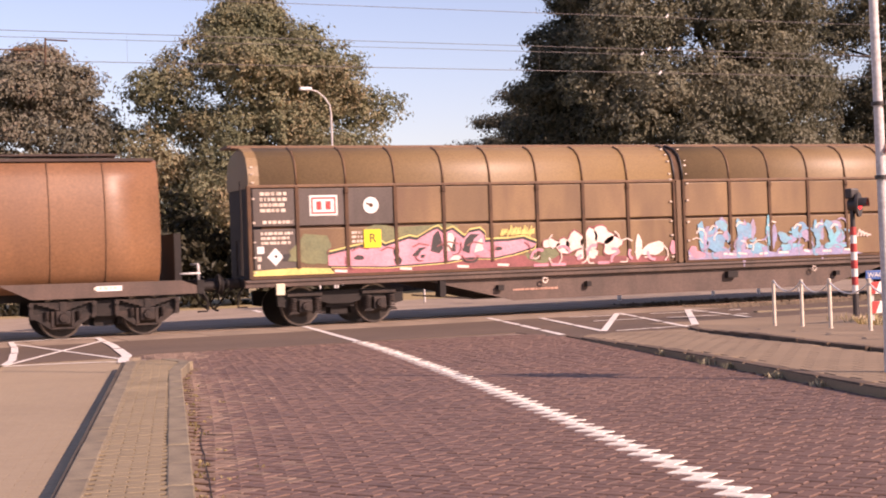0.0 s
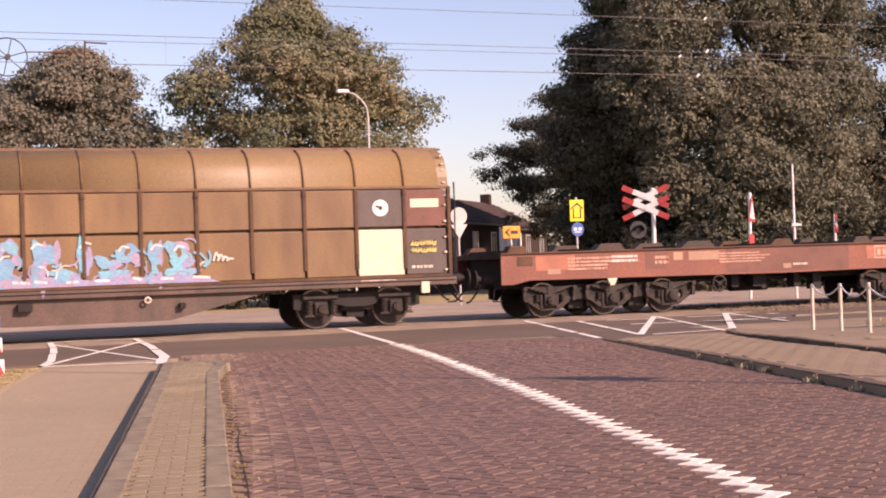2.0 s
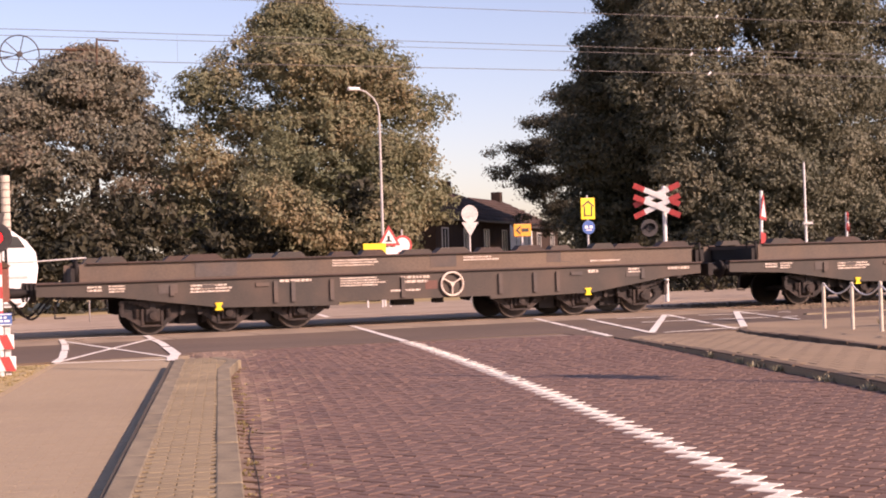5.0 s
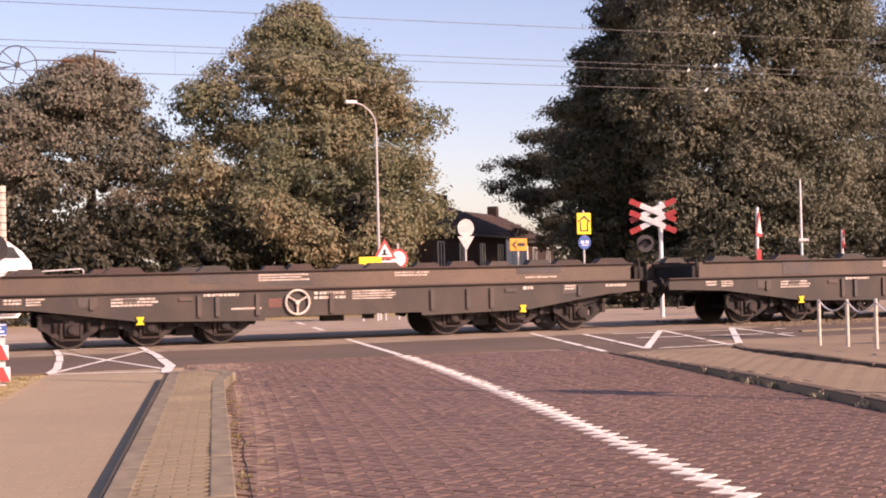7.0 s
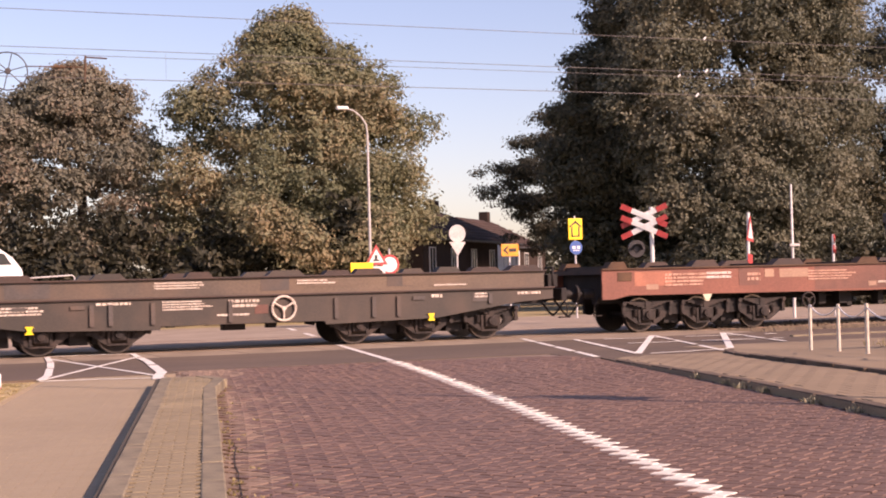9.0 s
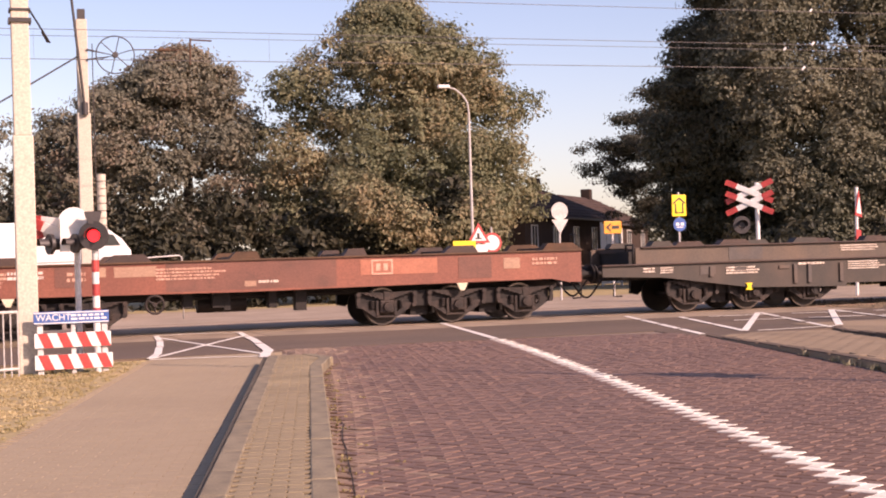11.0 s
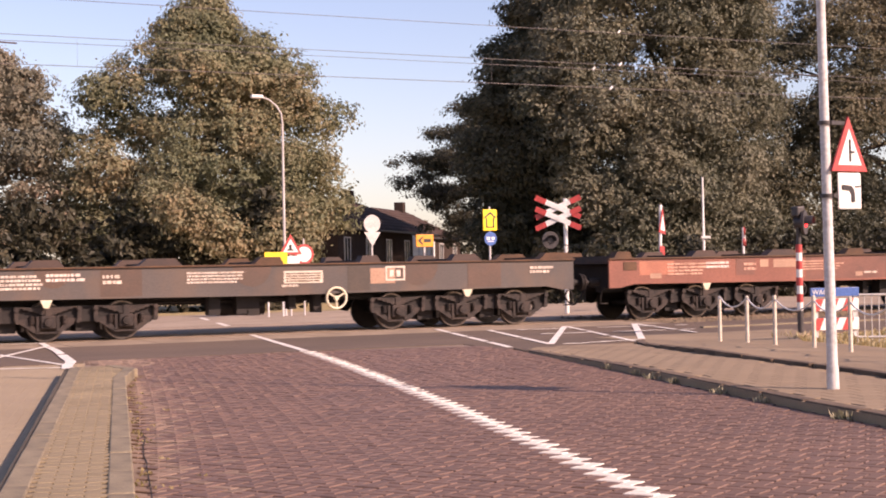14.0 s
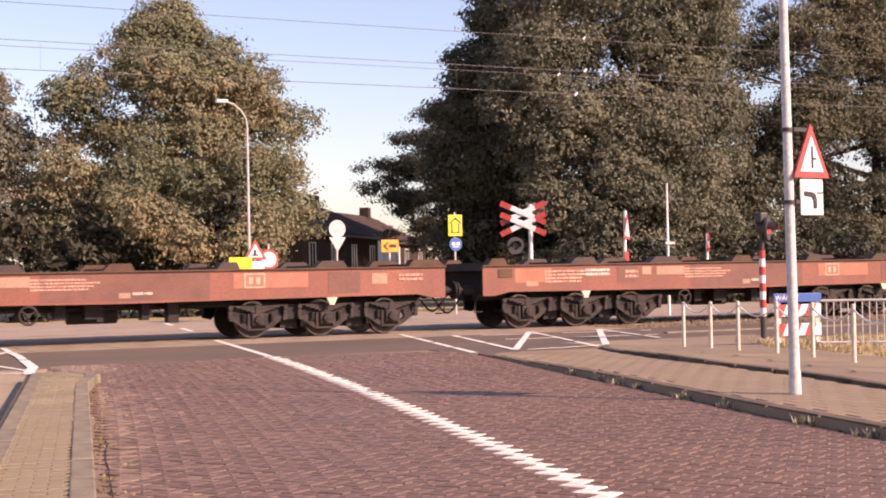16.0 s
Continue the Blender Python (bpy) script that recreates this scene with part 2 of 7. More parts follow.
    "lemon": surf("yellow_spray", (0.72, 0.60, 0.19), (0.6, 0.48, 0.15), 2, 0.6, bump=0.05),
    "cyan": surf("cyan_spray", (0.15, 0.43, 0.52), (0.15, 0.3, 0.45), 1.8, 0.55, bump=0.05, dirt=0.45, dirt_col=(0.26, 0.2, 0.22)),
    "violet": surf("violet_spray", (0.27, 0.27, 0.45), (0.33, 0.26, 0.36), 1.8, 0.55, bump=0.05, dirt=0.5, dirt_col=(0.3, 0.18, 0.14)),
    # street things
    "white": surf("white_enamel", (0.80, 0.77, 0.73), (0.72, 0.69, 0.65), 2, 0.45, bump=0.03, dirt=0.2, dirt_col=(0.5, 0.45, 0.4)),
    "signred": surf("sign_red", (0.52, 0.065, 0.055), (0.44, 0.055, 0.05), 2, 0.4, bump=0.02, dirt=0.15),
    "yellow": surf("sign_yellow", (0.90, 0.66, 0.02), (0.85, 0.6, 0.02), 2, 0.4, bump=0.02),
    "orange": surf("diversion_orange", (0.78, 0.33, 0.03), (0.7, 0.3, 0.03), 2, 0.4, bump=0.02),
    "blue": surf("sign_blue", (0.045, 0.12, 0.36), (0.04, 0.10, 0.3), 2, 0.4, bump=0.02),
    "grey": surf("galvanised_steel", (0.60, 0.57, 0.55), (0.52, 0.49, 0.47), 4, 0.45, 0.0, bump=0.05, dirt=0.2),
    "signback": surf("sign_back_grey", (0.52, 0.49, 0.46), (0.46, 0.43, 0.41), 2, 0.6, 0.1, bump=0.03),
    "concrete": surf("mast_concrete", (0.56, 0.49, 0.4), (0.52, 0.455, 0.37), 0.8, 0.85, bump=0.03, fine=30, dirt=0.25, dirt_col=(0.4, 0.345, 0.28), stretch=(1, 1, 0.2)),
    "dark": surf("dark_metal", (0.04, 0.035, 0.035), (0.06, 0.05, 0.048), 3, 0.5, 0.2, bump=0.1),
    "wire": surf("catenary_copper", (0.16, 0.14, 0.13), (0.11, 0.1, 0.1), 3, 0.5, 0.3, bump=0),
    "bark": surf("dark_bark", (0.07, 0.05, 0.04), (0.045, 0.034, 0.028), 3, 0.95, bump=0.8, fine=12, stretch=(1, 1, 0.2)),
    "tileroof": surf("brown_roof_tile", (0.085, 0.056, 0.047), (0.062, 0.042, 0.036), 1.5, 0.95, bump=0.4, fine=10, dirt=0.3, spec=0.1),
    "house": surf("dark_brick_wall", (0.055, 0.037, 0.03), (0.042, 0.029, 0.024), 1.5, 0.95, bump=0.3, fine=14, dirt=0.3, spec=0.15),
    "coach": surf("white_coachwork", (0.82, 0.80, 0.78), (0.76, 0.74, 0.72), 0.8, 0.25, bump=0.0, dirt=0.15, dirt_col=(0.55, 0.5, 0.47)),
    "post_cream": surf("cream_post_paint", (0.66, 0.57, 0.46), (0.56, 0.48, 0.39), 3, 0.6, bump=0.05, dirt=0.25, dirt_col=(0.36, 0.29, 0.22)),
    "redlamp": glow("red_signal_lens", (1.0, 0.03, 0.03), 2.2),
}
M["glass"] = bpy.data.materials.new("dark_window_glass")
M["glass"].use_nodes = True
_g = M["glass"].node_tree.nodes["Principled BSDF"]
_g.inputs["Base Color"].default_value, _g.inputs["Roughness"].default_value = (0.03, 0.035, 0.04, 1), 0.08
LEAF = {
    # very dark leaf colour holds the shade under the trees
    "under": leafy("shade_toned_undergrowth_leaf", ((0.026, 0.028, 0.01904), (0.042, 0.042, 0.02688), (0.064, 0.06, 0.03584), (0.09, 0.076, 0.0448)), 0.5),
    "oak": leafy("autumn_oak_leaf", ((0.143, 0.1518, 0.08378), (0.2145, 0.2145, 0.1232), (0.2695, 0.2442, 0.1417), (0.308, 0.2365, 0.1331)), 0.3),
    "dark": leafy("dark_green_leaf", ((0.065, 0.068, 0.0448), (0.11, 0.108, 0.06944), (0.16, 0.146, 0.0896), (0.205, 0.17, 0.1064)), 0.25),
    # paler leaf colour, with the sun on the right-hand crown painted in
    "pale": leafy("sun_toned_pale_leaf", ((0.1125, 0.117, 0.07661), (0.162, 0.162, 0.1089), (0.2025, 0.1935, 0.131), (0.234, 0.2115, 0.1411)), 0.3),
    # green darkened so that the feathery crown looks shaded
    "deep": leafy("shade_toned_green_leaf", ((0.045, 0.048, 0.0336), (0.07, 0.07, 0.04928), (0.1, 0.092, 0.06272), (0.13, 0.11, 0.07392)), 0.3),
    "olive": leafy("olive_brown_leaf", ((0.1378, 0.1378, 0.1009), (0.1908, 0.1802, 0.1306), (0.2332, 0.2067, 0.1484), (0.2809, 0.2014, 0.1425)), 0.28),
}


# ---- mesh helpers ----
def cube(bm, x0, x1, y0, y1, z0, z1, bev=0.0):
    v = [bm.verts.new((x, y, z)) for z in (z0, z1) for y in (y0, y1) for x in (x0, x1)]
    f = [bm.faces.new([v[i] for i in q]) for q in ((0, 2, 3, 1), (4, 5, 7, 6), (0, 1, 5, 4), (2, 6, 7, 3), (0, 4, 6, 2), (1, 3, 7, 5))]
    if bev:
        bmesh.ops.bevel(bm, geom=list({e for q in f for e in q.edges}), offset=bev, segments=2, affect="EDGES", profile=0.5)


def rod(bm, a, b, r, r2=None, n=8):
    a, b = Vector(a), Vector(b)
    d = (b - a).normalized()
    u = d.orthogonal().normalized()
    w = d.cross(u)
    r2 = r if r2 is None else r2
    A = [bm.verts.new(a + r * (math.cos(k * math.tau / n) * u + math.sin(k * math.tau / n) * w)) for k in range(n)]
    B = [bm.verts.new(b + r2 * (math.cos(k * math.tau / n) * u + math.sin(k * math.tau / n) * w)) for k in range(n)]
    for k in range(n):
        f = bm.faces.new((A[k], A[(k + 1) % n], B[(k + 1) % n], B[k]))
        f.smooth = True
    for f in (bm.faces.new(A[::-1]), bm.faces.new(B)):
        for e in f.edges:
            e.smooth = False


def chain(bm, pts, r, n=6):
    """A bent tube through the points, in one piece."""
    P = [Vector(p) for p in pts]
    rings, u = [], None
    for k, p in enumerate(P):
        d = (P[min(k + 1, len(P) - 1)] - P[max(k - 1, 0)]).normalized()
        u = d.orthogonal().normalized() if u is None else (u - d * u.dot(d)).normalized()
        w = d.cross(u)
        rings.append([bm.verts.new(p + r * (math.cos(i * math.tau / n) * u + math.sin(i * math.tau / n) * w)) for i in range(n)])
    for A, B in zip(rings, rings[1:]):
        for i in range(n):
            bm.faces.new((A[i], A[(i + 1) % n], B[(i + 1) % n], B[i])).smooth = True
    bm.faces.new(rings[0][::-1])
    bm.faces.new(rings[-1])


def slab(bm, poly, y0, y1):
    """A plate with the outline poly in (x, z), from y0 to y1."""
    A = [bm.verts.new((x, y0, z)) for x, z in poly]
    B = [bm.verts.new((x, y1, z)) for x, z in poly]
    bm.faces.new(A)
    bm.faces.new(B[::-1])
    for k in range(len(poly)):
        j = (k + 1) % len(poly)
        bm.faces.new((A[k], B[k], B[j], A[j]))


def flat(bm, poly, z0, z1):
    """A sheet with the outline poly in (x, y), from z0 to z1."""
    A = [bm.verts.new((x, y, z0)) for x, y in poly]
    B = [bm.verts.new((x, y, z1)) for x, y in poly]
    for f in (bm.faces.new(A[::-1]), bm.faces.new(B)):
        for e in f.edges:
            e.smooth = False
    for k in range(len(poly)):
        j = (k + 1) % len(poly)
        bm.faces.new((A[j], A[k], B[k], B[j]))


def ring(bm, c, r, tube, axis="y", n=24):
    c = Vector(c)
    pts = []
    for k in range(n + 1):
        a = k * math.tau / n
        pts.append(c + (Vector((math.cos(a) * r, 0, math.sin(a) * r)) if axis == "y" else Vector((0, math.cos(a) * r, math.sin(a) * r))))
    chain(bm, pts, tube, 6)


def circle(cx, cz, r, n=24):
    return [(cx + r * math.cos(k * math.tau / n), cz + r * math.sin(k * math.tau / n)) for k in range(n)]


def done(name, bm, material):
    bmesh.ops.recalc_face_normals(bm, faces=bm.faces)
    me = bpy.data.meshes.new(name)
    bm.to_mesh(me)
    bm.free()
    me.materials.append(material)
    return me


def part(name, bm, material, parent=None, label=""):
    ob = new(name, done(name, bm, material))
    if parent is not None:
        ob.parent = parent
    if label:
        tagged(ob, label)
    return ob


def boxes(*rows, bev=0.0):
    bm = bmesh.new()
    for r in rows:
        cube(bm, *r, bev=bev)
    return bm


def root(name, label, category, group="", at=None, kind=""):
    ob = new(name)
    ob.empty_display_size = 0.2
    tagged(ob, label, category, group, kind)
    if at is not None:
        ob.matrix_basis = at
    return ob


def inside(p, poly):
    x, y = p
    c = False
    for (x0, y0), (x1, y1) in zip(poly, poly[1:] + poly[:1]):
        if (y0 > y) != (y1 > y) and x < (x1 - x0) * (y - y0) / (y1 - y0) + x0:
            c = not c
    return c


def writing(text, size, material, parent, at, name="lettering"):
    cu = bpy.data.curves.new(name, "FONT")
    cu.body, cu.size, cu.extrude = text, size, 0.002
    cu.align_x, cu.align_y = "CENTER", "CENTER"
    cu.materials.append(material)
    ob = new(name, cu)
    dg = bpy.context.evaluated_depsgraph_get()
    me = bpy.data.meshes.new_from_object(ob.evaluated_get(dg))
    bpy.data.objects.remove(ob)
    ob = new(name, me)
    ob.parent = parent
    ob.matrix_basis = at
    return ob


def bars(parent, x, z, w, h, rows, material, y=-1.41, name="lettering", seed=1):
    """Rows of small unreadable marks on a side that faces -y."""
    rnd = random.Random(seed)
    bm = bmesh.new()
    rh = h / rows
    for k in range(rows):
        a, zz = x, z + h - (k + 1) * rh
        end = x + w * rnd.uniform(0.75, 1.0)
        while a < end:
            b = min(end, a + rnd.uniform(0.3, 1.1) * rh)
            cube(bm, a, b, y - 0.004, y + 0.004, zz + rh * 0.2, zz + rh * 0.8)
            a = b + rnd.uniform(0.12, 0.4) * rh
    return tagged(part(name, bm, material, parent), kind="stuff")

# ---- ground, road and crossing ----
def setting(name, bm, material, label=""):
    return tagged(part(name, bm, material), label, kind="structure")


bm = bmesh.new()
flat(bm, [(-900, -300), (900, -300), (900, 1500), (-900, 1500)], -0.6, -0.035)
setting("ground", bm, M["soil"], "dry yellowish grass and bare soil")


def edge(a, b, y):
    return a[0] + (b[0] - a[0]) * (y - a[1]) / (b[1] - a[1])


ISL_R = lambda y: edge((2.2, 9.02), (4.80, 20.6), y)
ISL_L = lambda y: edge((1.50, 9.48), (4.22, 21.46), y)
PATH_L = lambda y: edge((0.33, 12.98), (2.52, 22.89), y)
def bend(pts, slope):
    """A line x(y) through points, carried on with the given slope towards smaller y."""
    ys, xs = [p[1] for p in pts], [p[0] for p in pts]
    return lambda y: float(np.interp(y, ys, xs)) + (slope * (y - ys[0]) if y < ys[0] else 0.0)


KERB1 = bend(((8.67, 9.47), (9.13, 11.5), (9.66, 13.52), (10.2, 15.57), (10.99, 18.74), (11.92, 22.48), (12.05, 22.96)), 0.24)
KERB2 = bend(((11.39, 12.38), (11.85, 13.89), (12.35, 16.13), (12.86, 18.12), (13.4, 19.9), (13.97, 21.64), (14.5, 22.8), (15.0, 23.5)), 0.27)
YS1 = (-7.9, 9.47, 11.5, 13.52, 15.57, 18.74, 22.8)
YS2 = (-7.9, 12.38, 13.89, 16.13, 18.12, 19.9, 21.64, 22.8, 23.5)
RISE1 = lambda y: float(np.interp(y, (16.5, 22.9), (0.085, 0.004)))
RISE2 = lambda y: float(np.interp(y, (18.5, 23.6), (0.125, 0.006)))
_c = np.polyfit((0.5, 7.69, 10.42, 13.3, 17.57, 20.21, 25.45, 28.36), (3.05, 5.01, 5.73, 6.48, 7.45, 8.06, 9.05, 9.70), 3)
CENTRE = lambda y: float(np.polyval(_c, y))

bm = bmesh.new()
flat(bm, [(ISL_R(-8), -8), *[(KERB1(y) + 0.1, y) for y in YS1], (12.6, 24.9), (5.0, 24.95), (4.75, 22.6)], -0.3, -0.012)
road = setting("road", bm, M["bed"], "purple-red herringbone brick road with white zigzag centre line")
bm = bmesh.new()
flat(bm, [(PATH_L(-8), -8), (ISL_L(-8), -8), (ISL_L(21.5), 21.5), (4.75, 23.0), (5.1, 24.4), (2.9, 24.4)], -0.3, -0.015)
cycle_path = setting("cycle_path", bm, M["tile"], "pale pink brick cycle path beside the island")
bm = bmesh.new()
flat(bm, [(-30, 24.4), (5.0, 24.4), (5.05, 24.95), (12.1, 24.95), (11.9, 22.7), (13.4, 22.9), (15.0, 23.3), (19, 23.5), (26, 23.9), (26, 30.1), (-30, 30.1)], -0.3, -0.002)
setting("crossing_asphalt", bm, M["asphalt"], "worn brown asphalt before the rails")
bm = bmesh.new()
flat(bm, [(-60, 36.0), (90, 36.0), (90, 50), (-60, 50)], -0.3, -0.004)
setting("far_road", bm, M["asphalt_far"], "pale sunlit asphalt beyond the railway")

bm = bmesh.new()
flat(bm, [(-200, 28.0), (200, 28.0), (200, 41), (-200, 41)], -0.35, -0.03)
setting("ballast_bed", bm, M["ballast"], "rusty brown ballast under the tracks")
rnd = random.Random(3)
vs, fs = [], []
for _ in range(9000):
    x, y = rnd.choice(((rnd.uniform(20.4, 46), rnd.uniform(30.4, 36)), (rnd.uniform(-6, 2.2), rnd.uniform(30.4, 36))))
    r, z = rnd.uniform(0.025, 0.06), -0.03
    k = len(vs)
    vs += [(x - r, y - r, z), (x + r, y - r * 0.7, z), (x + r * 0.6, y + r, z), (x + rnd.uniform(-r, r) * 0.5, y, z + r * 1.3)]
    fs += [(k, k + 1, k + 3), (k + 1, k + 2, k + 3), (k + 2, k, k + 3)]
me = bpy.data.meshes.new("ballast_stones")
me.from_pydata(vs, [], fs)
me.materials.append(M["ballast"])
tagged(new("ballast_stones", me), "loose rusty ballast stones beside the rails", "ballast", kind="stuff")

for yc in (33.5, 38.0):
    for dy in (-0.75, 0.75):
        bm = boxes((-150, 160, yc + dy - 0.035, yc + dy + 0.035, -0.05, 0.0), (-150, 160, yc + dy - 0.07, yc + dy + 0.07, -0.17, -0.15), (-150, 160, yc + dy - 0.01, yc + dy + 0.01, -0.15, -0.05))
        setting("rail", bm, M["rail"], "brown steel rail with a worn running head")

# concrete panels that fill the crossing
panels = boxes((2.4, 20.2, 30.1, 36.4, -0.3, -0.05))
crossing = setting("crossing_deck", panels, M["bed"], "concrete level crossing deck between the rails")
bands = ((30.14, 32.62), (32.9, 34.1), (34.4, 35.98))
for y0, y1 in bands:
    w = 1.78
    me = done("concrete_panel", boxes((0.012, w - 0.012, y0, y1, -0.05, -0.006), bev=0.006), M["panel"])
    for k in range(10):
        ob = new("concrete_panel", me)
        ob.parent = crossing
        ob.location = (2.4 + k * w, 0, 0)
setting("edge_strip", boxes((19.1, 25.5, 27.24, 27.38, -0.05, 0.03)), M["kerb"], "pale concrete edging strip beside the crossing")


# white road paint
def stripe(a, b, w, z=0.004, name="road_marking", label="worn white painted road line"):
    a, b = Vector((*a, 0)), Vector((*b, 0))
    n = (b - a).cross(Vector((0, 0, 1))).normalized() * w / 2
    bm = bmesh.new()
    flat(bm, [(p.x, p.y) for p in (a - n, b - n, b + n, a + n)], z - 0.003, z)
    return setting(name, bm, M["line"], label)


def dashed(a, b, w, dash, gap, z=0.004):
    a, b = Vector(a), Vector(b)
    n = (b - a).length
    d, s = (b - a) / n, 0.0
    while s < n:
        e = min(n, s + dash)
        stripe(a + d * s, a + d * e, w, z)
        s = e + gap


def painted(pts, w, z):
    """A painted line through several points, in one piece."""
    P = [Vector((*p, 0)) for p in pts]
    L, R = [], []
    for k, p in enumerate(P):
        d = (P[min(k + 1, len(P) - 1)] - P[max(k - 1, 0)]).cross(Vector((0, 0, 1))).normalized() * w / 2
        L.append((p.x - d.x, p.y - d.y)), R.append((p.x + d.x, p.y + d.y))
    bm = bmesh.new()
    flat(bm, L + R[::-1], z - 0.003, z)
    return setting("road_marking", bm, M["line"], "worn white painted road line")


painted([(3.9, 32.2), (3.7, 30.0)], 0.12, 0.013)
painted([(3.68, 29.75), (3.42, 27.6)], 0.13, 0.013)
painted([(3.38, 27.4), (3.1, 25.3), (2.84, 24.05)], 0.13, 0.013)
painted([(5.68, 32.2), (5.5, 30.4)], 0.13, 0.013)
painted([(5.47, 30.1), (5.34, 28.6), (5.18, 27.3)], 0.15, 0.013)
painted([(5.14, 27.0), (4.86, 24.7), (4.62, 23.75), (4.46, 22.95)], 0.17, 0.013)
painted([(2.8, 23.9), (3.7, 23.72), (4.53, 23.35), (4.95, 22.95)], 0.1, 0.004)
painted([(3.86, 31.3), (4.2, 28.0), (4.63, 23.9)], 0.085, 0.007)
painted([(2.84, 24.0), (4.2, 27.4), (5.56, 30.7)], 0.085, 0.010)
painted([(3.9, 32.2), (4.7, 32.35), (5.6, 32.0)], 0.07, 0.016)
painted([(4.95, 22.9), (5.25, 22.2)], 0.05, 0.009)
dashed((12.26, 23.4), (14.7, 31.8), 0.12, 1.9, 0.35)
dashed((13.24, 23.7), (15.2, 30.0), 0.12, 2.6, 0.25, 0.010)
stripe((13.26, 23.7), (17.4, 30.4), 0.13, 0.007)
dashed((17.4, 30.3), (14.9, 23.5), 0.1, 2.2, 0.4, 0.010)
stripe((15.4, 24.0), (19.2, 30.2), 0.14, 0.013)
dashed((19.2, 30.2), (17.6, 25.4), 0.1, 1.6, 0.35, 0.016)
painted([(13.35, 23.4), (14.2, 23.5), (15.2, 23.75)], 0.06, 0.019)
dashed((15.0, 27.2), (18.4, 26.6), 0.09, 1.2, 0.4, 0.021)
dashed((15.6, 29.4), (19.6, 28.6), 0.09, 1.4, 0.5, 0.021)
dashed((CENTRE(25.1), 25.1), (CENTRE(32.4), 32.4), 0.13, 3.2, 0.12)
dashed((11.7, 38.6), (13.2, 46.5), 0.15, 2.6, 3.0, 0.0)
# dark open joint in the gutter
bm = bmesh.new()
_k = [(3.27, 13.35), (3.2, 12.9), (3.04, 12.3), (2.89, 11.67), (2.8, 11.2), (2.71, 10.84), (2.55, 10.1), (2.47, 9.74), (2.3, 9.0)]
for (xa, ya), (xb, yb) in list(zip(_k, _k[1:])) + [((3.1, 12.6), (3.2, 12.45)), ((3.2, 12.45), (3.34, 12.37))]:
    flat(bm, [(xa, ya), (xa + 0.01, ya + 0.006), (xb + 0.01, yb + 0.006), (xb, yb)], 0.001, 0.004)
setting("gutter_joint", bm, M["under"], "dark open joint in the gutter")


# raised island between cycle path and road
bm = bmesh.new()
isl = [(ISL_L(-8) + 0.02, -8), (ISL_R(-8), -8), (ISL_R(19.0), 19.0), (4.95, 20.6), (4.85, 21.3), (4.15, 21.45)]
flat(bm, isl, -0.3, 0.105)
island = setting("traffic_island", bm, M["bed_dark"], "raised island paved with sandy grey pavers and kerbs")
# footways on the other side of the road
def ramp(left, right, rise, ys):
    """A sheet between two lines x(y), with its height from rise(y), on a solid edge."""
    bm = bmesh.new()
    rows = [[bm.verts.new((f(y), y, z)) for f, z in ((left, -0.3), (left, rise(y)), (right, rise(y)), (right, -0.3))] for y in ys]
    for p, q in zip(rows, rows[1:]):
        for i in range(4):
            bm.faces.new((p[i], p[(i + 1) % 4], q[(i + 1) % 4], q[i]))
    bm.faces.new(rows[0]), bm.faces.new(rows[-1][::-1])
    return bm


YSF = sorted({*YS1, *YS2[:-1], 20.8, 22.2})
footway = setting("footway", ramp(KERB1, KERB2, lambda y: RISE1(y) - 0.008, YSF), M["path"], "brown tiled cycle path behind the road kerb")
verge = setting("pavement", ramp(lambda y: KERB2(y) + 0.06, lambda y: KERB2(y) + 2.5 + max(0.0, y - 20) * 0.45, RISE2, [*YS2, 25.2]), M["path"], "worn grey footway with bollards")


